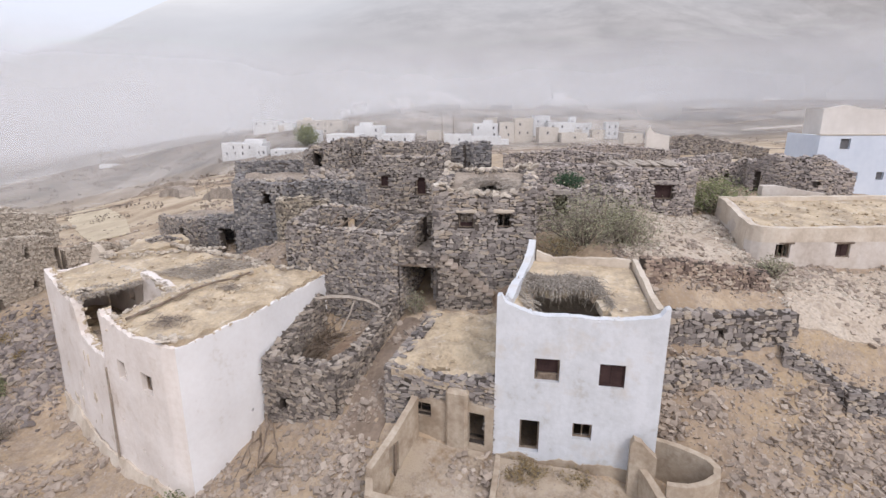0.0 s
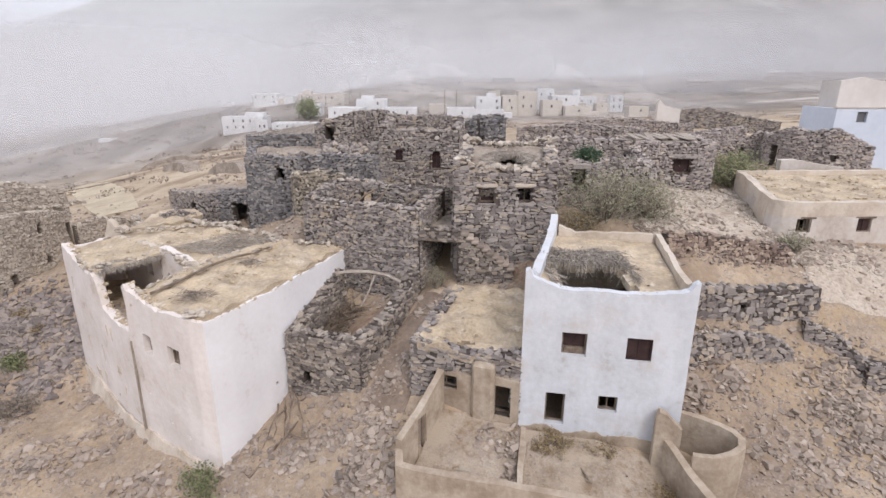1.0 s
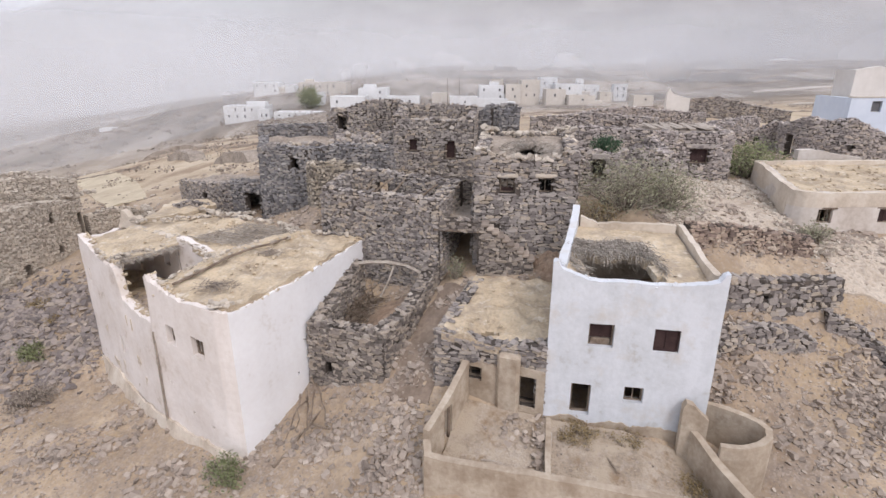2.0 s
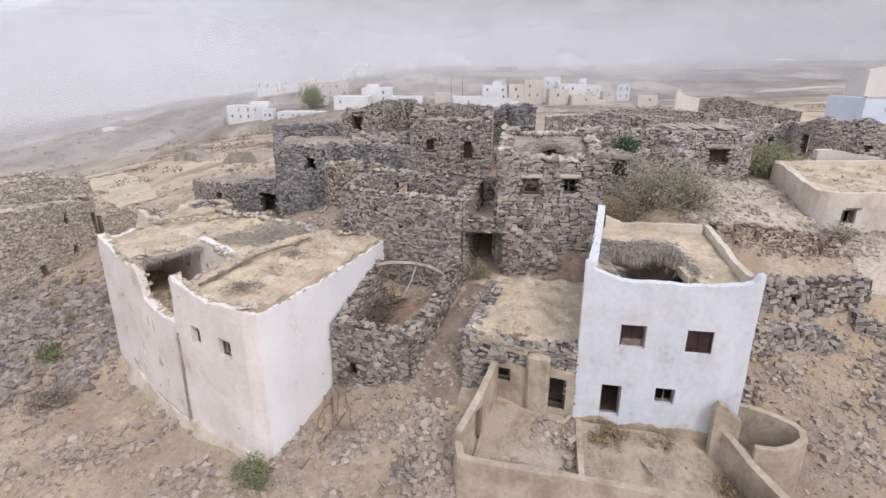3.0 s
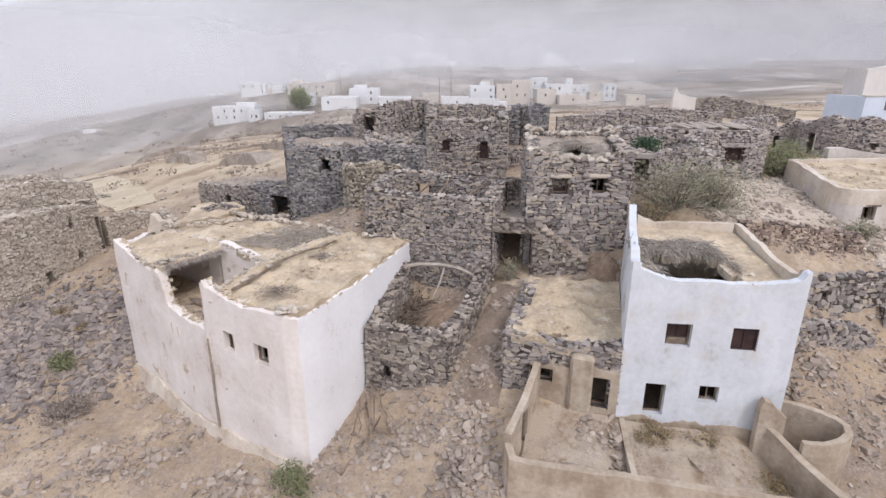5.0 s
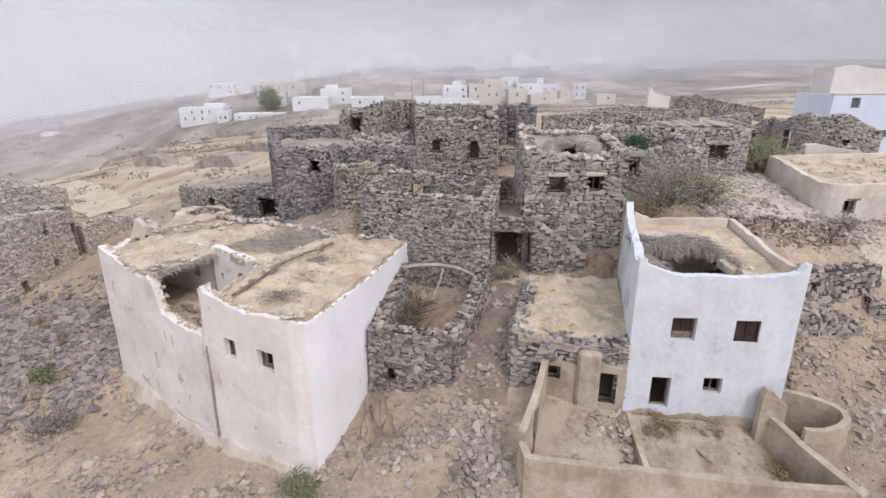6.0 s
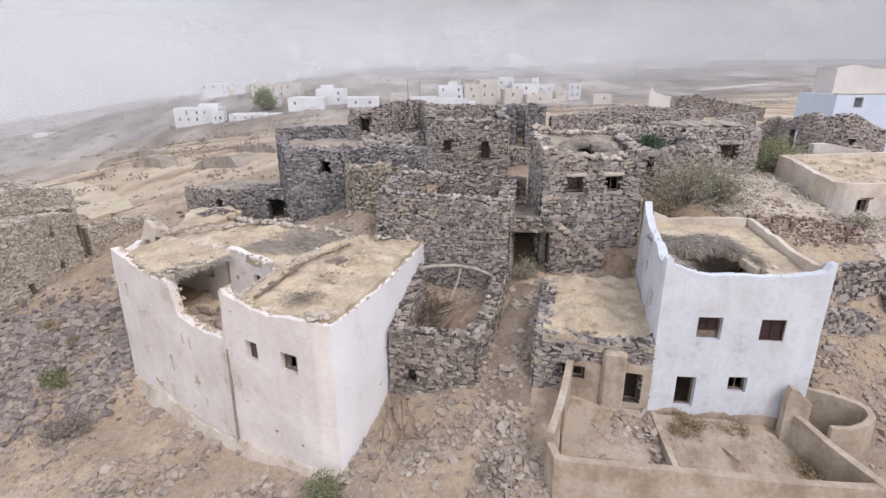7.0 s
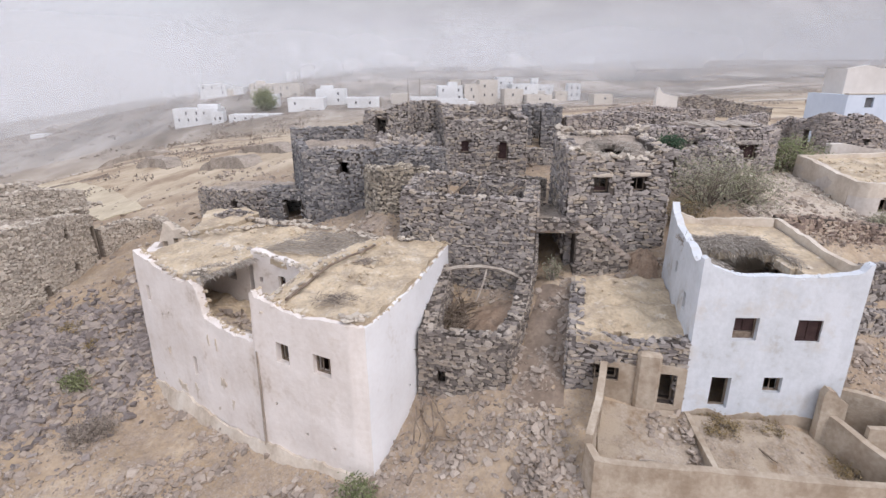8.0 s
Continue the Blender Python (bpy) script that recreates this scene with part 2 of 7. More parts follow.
TERRACE = material("pale_earth", [(0.15, (0.38, 0.315, 0.245)), (0.5, (0.50, 0.42, 0.335)), (0.85, (0.59, 0.515, 0.425))], 0.5, 8, bump=0.7, stain=(0.8, 0.54, 0.7, (0.36, 0.285, 0.215)))
RED_EARTH = material("reddish_earth", [(0.15, (0.24, 0.165, 0.115)), (0.5, (0.33, 0.24, 0.172)), (0.85, (0.44, 0.345, 0.262))], 1.2, 10, bump=0.7, stain=(1.4, 0.5, 0.66, (0.2, 0.15, 0.115)))
YARD = material("trodden_earth", [(0.15, (0.24, 0.19, 0.14)), (0.5, (0.385, 0.315, 0.242)), (0.85, (0.50, 0.425, 0.345))], 0.9, 13, bump=0.7, stain=(1.3, 0.54, 0.66, (0.28, 0.205, 0.135)))
ROOF_MUD = material("grey_roof_mud", [(0.15, (0.20, 0.165, 0.135)), (0.5, (0.33, 0.28, 0.23)), (0.85, (0.45, 0.39, 0.33))], 0.7, 7, bump=0.6)
def patches(m, scale, lo, hi, tint):
    """Large irregular patches of another soil."""
    n, l = m.node_tree.nodes, m.node_tree.links
    geo = n.new("ShaderNodeNewGeometry")
    no = n.new("ShaderNodeTexNoise")
    no.inputs["Scale"].default_value, no.inputs["Detail"].default_value, no.inputs["Roughness"].default_value = scale, 9, 0.62
    l.new(geo.outputs["Position"], no.inputs["Vector"])
    mr = n.new("ShaderNodeMapRange")
    mr.inputs[1].default_value, mr.inputs[2].default_value = lo, hi
    l.new(no.outputs[0], mr.inputs[0])
    bsdf = n["Principled BSDF"]
    old = bsdf.inputs["Base Color"].links[0].from_socket
    mx = n.new("ShaderNodeMix")
    mx.data_type = "RGBA"
    l.new(mr.outputs[0], mx.inputs[0])
    l.new(old, mx.inputs[6])
    mx.inputs[7].default_value = (*tint, 1)
    l.new(mx.outputs[2], bsdf.inputs["Base Color"])


patches(GROUND, 0.24, 0.5, 0.63, (0.41, 0.305, 0.19))
patches(GROUND, 0.33, 0.56, 0.72, (0.27, 0.222, 0.188))
patches(GROUND, 0.06, 0.53, 0.6, (0.32, 0.24, 0.165))
gravel(GROUND, 0.22, 6.0)
gravel(GROUND, 0.4, 15.0)
patches(SAND, 0.9, 0.5, 0.64, (0.41, 0.335, 0.25))
patches(SAND, 2.2, 0.56, 0.68, (0.66, 0.585, 0.475))
gravel(SAND, 0.22, 11.0)
gravel(ROOF_MUD, 0.5, 9.0)
gravel(YARD, 0.35, 10.0)
gravel(TERRACE, 0.4, 11.0)
patches(YARD, 0.8, 0.52, 0.62, (0.43, 0.355, 0.27))
valley_soil_and_haze(GROUND)

# ---- ground heights ----
HILLSIDE = [(4.5, 14.5, -0.9), (0, 14.8, -0.9), (7.6, 11.5, -1.8), (-3.7, 16.5, -1.1), (-7, 18.5, -2.3), (-9.9, 17.2, -3.0), (-11.6, 17.7, -3.3), (-13.8, 19.3, -3.65), (-16.3, 21.2, -4.1), (-18.6, 23.3, -4.35), (-20.9, 25.5, -4.4), (-26.3, 27.5, -3.4),
            (-20.3, 20.8, -4.3), (-22.4, 25.8, -4.2), (-23.3, 28.5, -3.2), (-28.4, 29, -2.4), (-28.9, 32, -1.3), (-29.5, 36.7, -1.1), (-38, 30, -2), (-26, 20, -5),
            (-10, 10, -5), (0, 5, -5), (12, 8, -3.5), (-30, 8, -8), (30, 8, -3), (-2.8, 19.5, 0.8), (-1.5, 21.8, 2.0), 
            (-5.3, 21.3, 0.45), (-4.5, 23.3, 0.9), (-5.4, 23.9, 0.9), (-1.2, 23.2, 2.6), (-1.2, 25.6, 2.7), (-8.2, 21.5, -1.3), (-4.4, 18.6, -0.8), (0, 17.2, -0.3), (4.5, 16, -0.5), (4.5, 20, -0.4), (2.4, 22.9, 2.8), (4.4, 23.2, 3.3), (5.6, 24.4, 4.9)]
VILLAGE = [(7, 24, 5.4), (12.5, 25, 5.3), (15, 23.6, 4.4), (22, 23.5, 4.0), (10, 21.3, 4.3), (14, 21.6, 3.7), (16, 20.7, 3.0), (10, 19.7, 2.0),
           (14.5, 19.9, 2.0), (12, 18.5, 0.45), (9.2, 18.2, 0.7), (9.6, 17, 0.3), (10.3, 16.2, -0.4), (8.2, 15.1, -1.9), (12.8, 17.2, -0.6), (16.6, 18.7, 0.4), (18, 14, -2), (14, 30.7, 5.7),
           (18, 33, 5.8), (24, 34.5, 6), (8, 30, 6), (2, 30, 5.2), (-3, 31, 4.2), (-3, 33.6, 4.7), (0.5, 32, 5.0), (-6, 32, 4.4), (-9, 28, 4.1), (-9.8, 29.6, 4.4), (-11.2, 32.2, 2.8), (-12, 30, 2.7), (-15.2, 35, 1.5), (-15.9, 34.2, 1.6), (-14, 33, 2.2),
           (-20, 33, 1.8), (-25, 38, 0.6), (-30, 44, -0.5), (-8.5, 37.5, 6.4), (-15.6, 37.6, 2.3), (-18.5, 39.5, 1.9), (-2, 38, 7)]
VALLEY = [(15, 47, 7.2), (30, 46, 5.2), (28, 70, 6.5), (0, 60, 6.5), (-20, 45, 2.5), (-38, 60, -1.5), (-23, 60, 2.2), (-45, 90, -1.5), (-52, 120, -2.5), (-62, 80, -6), (-87, 150, -16), (-70, 158, -11), (-55, 167, -3.6), (-76, 188, -6.3),
          (-73, 190, -5.7), (-25, 120, -1), (10, 120, 2), (30, 204, -1), (68, 214, 0.5), (80, 90, 6), (120, 200, 5), (0, 410, 15), (90, 400, 13.5), (-50, 420, 10),
          (-120, 400, -9), (200, 420, 19), (-133, 302, -2.2), (-80, 262, 1.5), (-230, 318, -16.5), (-44, 171, -2.4), (-47, 233, 2.2), (-30, 218, 1.4), (43, 233, 3.4), (-200, 200, -22), (-150, 80, -18), (-100, 30, -12), (100, 20, 2), (0, -60, -12), (150, 60, 8),
          (-400, 400, -24), (400, 300, 18), (-300, 700, -40), (300, 700, -5), (0, 900, -30)]
ANCHOR = np.array(HILLSIDE + VILLAGE + VALLEY, float)
_d = np.linalg.norm(ANCHOR[:, None, :2] - ANCHOR[None, :, :2], axis=2)
_k = len(ANCHOR)
_A = np.block([[_d, np.ones((_k, 1))], [np.ones((1, _k)), np.zeros((1, 1))]])
_W = np.linalg.solve(_A, np.append(ANCHOR[:, 2], 0.0))


def waves(x, y):
    """Small unevenness of the earth."""
    return (0.10 * np.sin(1.3 * x + 0.7 * y) * np.sin(0.9 * y - 0.4 * x + 1) + 0.06 * np.sin(2.9 * x - 1.7 * y + 2) * np.sin(3.1 * y + 0.8 * x)
            + 0.035 * np.sin(6.1 * x + 2.3 * y) * np.sin(5.3 * y - 3.1 * x))


def ground(x, y):
    """Height of the earth; takes numbers or arrays."""
    x, y = np.asarray(x, float), np.asarray(y, float)
    r = np.hypot(x[..., None] - ANCHOR[:, 0], y[..., None] - ANCHOR[:, 1])
    return r @ _W[:-1] + _W[-1] + waves(x, y)


# ---- builders ----
rng = random.Random(7)


def link_mesh(name, verts, faces, mat, parent=None, label="", smooth=False):
    me = bpy.data.meshes.new(name)
    me.from_pydata([tuple(v) for v in verts], [], [tuple(f) for f in faces])
    me.materials.append(mat)
    me.update()
    if smooth:
        me.shade_smooth()
    ob = new(name, me)
    if parent:
        ob.parent = parent
        ob.matrix_parent_inverse = Matrix.Translation(-parent.location) if parent.type == "EMPTY" else Matrix()
    if label:
        ob["label"] = label
    return ob


def part(name, bm, mat, parent=None, label="", smooth=False):
    me = bpy.data.meshes.new(name)
    bm.to_mesh(me)
    bm.free()
    me.materials.append(mat)
    if smooth:
        me.shade_smooth()
    ob = new(name, me)
    if parent:
        ob.parent = parent
        ob.matrix_parent_inverse = Matrix.Translation(-parent.location) if parent.type == "EMPTY" else Matrix()
    if label:
        ob["label"] = label
    return ob


def thing(name, x, y, z, label, category, group="", kind=""):
    ob = new(name)
    ob.location = (x, y, z)
    ob.empty_display_size = 0.3
    return tagged(ob, label, category, group, kind)


class Line:
    """A wall's foot line, from its left to its right end as one faces it."""

    def __init__(self, pts):
        self.p = np.array(pts, float)
        d = np.diff(self.p, axis=0)
        self.u = np.concatenate([[0], np.cumsum(np.hypot(d[:, 0], d[:, 1]))])
        self.length = self.u[-1]
        t = d / np.hypot(d[:, 0], d[:, 1])[:, None]
        v = np.vstack([t[:1], t[:-1] + t[1:], t[-1:]])
        self.t = v / np.hypot(v[:, 0], v[:, 1])[:, None]

    def at(self, u):
        p = np.array([np.interp(u, self.u, self.p[:, i]) for i in (0, 1)])
        t = np.array([np.interp(u, self.u, self.t[:, i]) for i in (0, 1)])
        t = t / max(1e-6, math.hypot(*t))
        return p, t, np.array([t[1], -t[0]])


def height_of(top, u):
    return float(np.interp(u, [a for a, _ in top], [b for _, b in top])) if isinstance(top, (list, tuple)) else float(top)


def wall_data(line, z0, top, thick, holes=(), batter=0.0, rough=0.02, step=0.4, zstep=0.5, ragged=0.0, seed=0):
    """Vertices and faces of a wall with openings right through it, an uneven top and a leaning face."""
    r = random.Random(seed)
    cut = {0.0, round(line.length, 4)}
    cut |= {float(u) for u in np.arange(step, line.length - 0.1, step)} | {float(u) for u in line.u}
    for h in holes:
        cut |= {h[0], h[1]}
    if isinstance(top, (list, tuple)):
        cut |= {a for a, _ in top if 0 <= a <= line.length}
    us = []
    for u in sorted(cut):
        if not us or u - us[-1] > 0.012:
            us.append(u)
    tops = [height_of(top, u) + ragged * (1.5 * noise.noise(Vector((u * 1.1, seed * 3.7, 0))) + 0.8 * noise.noise(Vector((u * 3.7, seed * 3.7, 5)))) for u in us]
    low = max([h[3] + 0.06 for h in holes] + [min(tops) - 0.2])
    zc = {z0, low} | {float(z) for z in np.arange(z0 + zstep, low - 0.1, zstep)}
    for h in holes:
        zc |= {h[2], h[3]}
    zs = sorted(z for z in zc if z <= low)
    nfix = len(zs)
    rows = nfix + 2
    verts, index = [], {}
    for i, u in enumerate(us):
        p, t, n = line.at(u)
        for j in range(rows):
            zl = min(low, tops[i])
            z = min(zs[j], tops[i]) if j < nfix else zl + (tops[i] - zl) * (j - nfix + 1) / 2
            for s in (0, 1):
                w = (noise.noise(Vector((p[0] * 0.5, p[1] * 0.5, z * 0.5 + 9 * s))) * 1.4 + noise.noise(Vector((p[0] * 2.3, p[1] * 2.3, z * 2.3 + 9 * s))) * 0.35) * rough
                off = w - (thick if s else 0) + (batter * (tops[i] - z) if not s else 0)
                index[i, j, s] = len(verts)
                verts.append((p[0] + n[0] * off, p[1] + n[1] * off, z))

    def solid(i, j):
        if not (0 <= i < len(us) - 1 and 0 <= j < rows - 1):
            return False
        a = max(verts[index[i, j + 1, 0]][2] - verts[index[i, j, 0]][2], verts[index[i + 1, j + 1, 0]][2] - verts[index[i + 1, j, 0]][2])
        if a < 1e-3:
            return False
        uc = (us[i] + us[i + 1]) / 2
        zc_ = (zs[j] + zs[j + 1]) / 2 if j < nfix - 1 else low + 1
        return not any(h[0] < uc < h[1] and h[2] < zc_ < h[3] for h in holes)

    faces = []
    for i in range(len(us) - 1):
        for j in range(rows - 1):
            if not solid(i, j):
                continue
            a, b, c, d = (index[i, j, 0], index[i + 1, j, 0], index[i + 1, j + 1, 0], index[i, j + 1, 0])
            e, f, g, h = (index[i, j, 1], index[i + 1, j, 1], index[i + 1, j + 1, 1], index[i, j + 1, 1])
            faces += [(a, b, c, d), (f, e, h, g)]
            if not solid(i - 1, j):
                faces.append((e, a, d, h))
            if not solid(i + 1, j):
                faces.append((b, f, g, c))
            if not solid(i, j - 1):
                faces.append((e, f, b, a))
            if not solid(i, j + 1):
                faces.append((d, c, g, h))
    return verts, faces


def stone_shape(seed, chip):
    """A rough stone about the origin, one metre each way: a many-cornered block with a smaller, tilted face."""
    r = random.Random(seed)
    k = r.randint(4, 6) if chip else r.randint(5, 8)
    ring = []
    for i in range(k):
        w = 2 * math.pi * (i + r.uniform(-0.28, 0.28)) / k
        c, s = math.cos(w), math.sin(w)
        e = 0.5 / (abs(c) ** 7 + abs(s) ** 7) ** (1 / 7) * (r.uniform(0.68, 1.1) if chip else r.uniform(0.9, 1.05))
        ring.append((c * e, s * e))
    tilt = 0.45 if chip else 0.14
    tx, tz = r.uniform(-tilt, tilt), r.uniform(-tilt, tilt)
    ox, oz = r.uniform(-0.07, 0.07), r.uniform(-0.07, 0.07)
    vs, fs = [], []
    depths = ((0.5, 0.92), (-0.3, 1.0), (-0.5, 0.88)) if chip else ((0.5, 0.95), (-0.4, 1.0), (-0.5, 0.955))
    for y, f in depths:
        for x, z in ring:
            fx, fz = (x * f + ox, z * f + oz) if y < 0 else (x * f, z * f)
            vs.append((fx, y + (tx * x + tz * z if y == -0.5 else 0) + r.uniform(-0.04, 0.04), fz))
    for j in range(2):
        for i in range(k):
            a, b = j * k + i, j * k + (i + 1) % k
            fs += [(a, b, b + k), (a, b + k, a + k)]
    fs += [(2 * k, 2 * k + i, 2 * k + i + 1) for i in range(1, k - 1)]
    fs += [(0, i + 1, i) for i in range(1, k - 1)]
    return np.array(vs), np.array(fs)


HEWN = [stone_shape(100 + i, False) for i in range(24)]
CHIP = [stone_shape(300 + i, True) for i in range(24)]
SHARED = {}


def shared_stone(i, mat):
    key = (i, mat.name)
    if key not in SHARED:
        me = bpy.data.meshes.new("stone")
        me.from_pydata(HEWN[i][0].tolist(), [], HEWN[i][1].tolist())
        me.materials.append(mat)
        SHARED[key] = me
    return SHARED[key]


def heap(name, placed, mat, parent=None, shapes=CHIP, label=""):
    """Many stones in one mesh; placed holds matrices."""
    V, F, k = [], [], 0
    for i, m in enumerate(placed):
        vs, fs = shapes[(i * 7 + 3) % len(shapes)]
        a = np.array(m)
        V.append(vs @ a[:3, :3].T + a[:3, 3])
        F.append(fs + k)
        k += len(vs)
    if not V:
        return None
    V, F = np.concatenate(V), np.concatenate(F)
    me = bpy.data.meshes.new(name)
    me.vertices.add(len(V))
    me.vertices.foreach_set("co", V.ravel())
    me.loops.add(F.size)
    me.loops.foreach_set("vertex_index", F.ravel())
    me.polygons.add(len(F))
    me.polygons.foreach_set("loop_start", np.arange(0, F.size, 3))
    me.update(calc_edges=True)
    me.shade_flat()
    me.materials.append(mat)
    ob = new(name, me)
    if parent:
        ob.parent = parent
        ob.matrix_parent_inverse = Matrix.Translation(-parent.location) if parent.type == "EMPTY" else Matrix()
    return tagged(ob, label, kind="stuff")


LATER = []


def masonry(wall, line, z0, top, thick, holes=(), batter=0.0, size=(0.3, 0.17), mat=STONE, singles=0, sides=(1,), seed=0, coping=True):
    """Note down the stones of a wall, laid in rough courses on its faces and loosely along its top."""
    r = random.Random(seed + 50)
    size = (size[0] * 0.8, size[1] * 0.76)
    out = []
    for s in sides:
        z = z0
        zmax = max(height_of(top, u) for u in np.linspace(0, line.length, 40))
        while z < zmax:
            h = size[1] * r.uniform(0.75, 1.3)
            u = -r.uniform(0, 0.3)
            while u < line.length:
                w = size[0] * (0.4 + 1.5 * r.random() ** 1.7)
                hs = h * (r.uniform(0.85, 1.12) if r.random() < 0.88 else r.uniform(1.4, 1.9))
                uc, zc = u + w / 2, z + h / 2 + r.uniform(-0.2, 0.2) * h
                u += w * 0.98
                if uc > line.length + 0.15 * w:
                    continue
                uc = min(max(uc, w * 0.46), line.length - w * 0.46)
                tz = height_of(top, uc)
                if zc > tz or any(q[0] - 0.05 < uc < q[1] + 0.05 and q[2] - 0.03 < zc < q[3] + 0.03 for q in holes):
                    continue
                p, t, n = line.at(uc)
                off = (batter * (tz - zc) if s > 0 else -thick) + s * (r.uniform(-0.035, 0.065) - 0.09)
                x, y = p + n * off
                if zc + h < ground(x, y) - 0.05:
                    continue
                rot = Matrix(((s * t[0], -s * n[0], 0, 0), (s * t[1], -s * n[1], 0, 0), (0, 0, 1, 0), (0, 0, 0, 1)))
                tilted = Matrix.Translation((x, y, zc)) @ rot @ pose(0, 0, 0, r.uniform(-6, 6), r.gauss(0, 8), r.uniform(-6, 6))
                if w > size[0] * 0.8 and r.random() < 0.22:
                    for k in (-0.27, 0.27):
                        out.append(tilted @ Matrix.Translation((0.05 * w * r.uniform(-1, 1), r.uniform(-0.02, 0.02), k * hs)) @ Matrix.Diagonal((w * r.uniform(0.9, 1.05), 0.26, hs * 0.56, 1)))
                else:
                    out.append(tilted @ Matrix.Diagonal((w * 1.05, 0.26, hs * 1.1, 1)))
            z += h
    if coping:
        u = 0.1
        while u < line.length:
            w = size[0] * r.uniform(0.6, 1.5)
            for lane in (0.2, 0.5, 0.8):
                uc = min(line.length - 0.05, max(0.05, u + r.uniform(-0.1, 0.1)))
                p, t, n = line.at(uc)
                tz = height_of(top, uc)
                if r.random() < 0.25 or tz < ground(*p):
                    continue
                x, y = p - n * thick * lane
                out.append(Matrix.Translation((x, y, tz + r.uniform(-0.05, 0.07))) @ pose(0, 0, 0, r.uniform(-25, 25), r.uniform(-25, 25), r.uniform(0, 360))
                           @ Matrix.Diagonal((w, size[0] * r.uniform(0.5, 1.0), size[1] * r.uniform(0.6, 1.1), 1)))
            u += w * 0.8
    LATER.append((wall, out, mat, singles))


def lay_stones():
    """Set the noted stones: some as pieces of their own, the rest joined."""
    for wall, placed, mat, singles in LATER:
        r = random.Random(len(placed))
        idx = list(range(len(placed)))
        one = set(idx[::max(1, len(idx) // singles)][:singles]) if singles else set()
        for i in sorted(one):
            ob = new("stone", shared_stone(r.randrange(len(HEWN)), mat))
            ob.parent = wall
            ob.matrix_basis = placed[i]
        heap("stonework", [placed[i] for i in idx if i not in one], mat, wall, HEWN)


def stone_wall(parent, pts, top, thick=0.55, holes=(), batter=0.02, size=(0.3, 0.17), mat=STONE, singles=0, sides=(1,), seed=0, z0=None, name="wall", ragged=0.05, coping=True):
    line = Line(pts)
    if z0 is None:
        z0 = min(float(ground(*line.at(u)[0])) for u in np.linspace(0, line.length, 8)) - 0.8
    v, f = wall_data(line, z0, top, thick, holes, batter, 0.03, 0.45, 0.6, ragged, seed)
    ob = link_mesh(name, v, f, JOINT if mat is STONE_TAN else CORE, parent)
    masonry(ob, line, z0, top, thick, holes, batter, size, mat, singles, sides, seed, coping)
    return ob


def round_off(me):
    """Smooth the gentle bends of a face and keep the arrises sharp."""
    me.set_sharp_from_angle(angle=radians(40))
    me.polygons.foreach_set("use_smooth", [True] * len(me.polygons))


def plaster_wall(parent, pts, top, thick, mat, holes=(), batter=0.02, rough=0.03, z0=None, ragged=0.03, seed=0, label="", step=0.3, name="wall", lead=None, trail=None):
    line = Line(pts)
    if lead is not None:
        line.t[0] = lead
    if trail is not None:
        line.t[-1] = trail
    if z0 is None:
        z0 = min(float(ground(*line.at(u)[0])) for u in np.linspace(0, line.length, 8)) - 0.8
    v, f = wall_data(line, z0, top, thick, holes, batter, rough, step, 0.35, ragged, seed)
    ob = link_mesh(name, v, f, mat, parent, label)
    round_off(ob.data)
    return ob


def crumbs(parent, line, top, thick, mat, per_metre, seed, size=(0.04, 0.13), sink=0.02):
    """Broken bits of mud and stone along the top of a plastered wall."""
    r = random.Random(seed)
    out = []
    for _ in range(int(line.length * per_metre)):
        u = r.uniform(0, line.length)
        pt, t, n = line.at(u)
        s = size[0] + (size[1] - size[0]) * r.random() ** 2
        x, y = pt - n * thick * r.uniform(-0.02, 1.0)
        out.append(pose(x, y, height_of(top, u) - sink + r.uniform(-0.04, 0.03), r.uniform(-40, 40), r.uniform(-40, 40), r.uniform(0, 360)) @ Matrix.Diagonal((s * 1.4, s, s * 0.7, 1)))
    return heap("crumbled_edge", out, mat, parent, CHIP)


def strew(name, parent, outline, zf, n, mat, size, seed, label=""):
    """Clods and stones lying about on a roof."""
    r = random.Random(seed)
    o = np.array(outline, float)
    out = []
    while len(out) < n:
        w = np.array([r.random() ** 1.0 + 1e-6 for _ in o])
        w = (w ** 3) / (w ** 3).sum()
        x, y = w @ o
        s = size[0] + (size[1] - size[0]) * r.random() ** 3
        out.append(pose(x, y, zf(x, y) + s * 0.1, r.gauss(0, 15), r.gauss(0, 15), r.uniform(0, 360)) @ Matrix.Diagonal((s * 1.4, s, s * 0.6, 1)))
    return heap(name, out, mat, parent, CHIP, label)


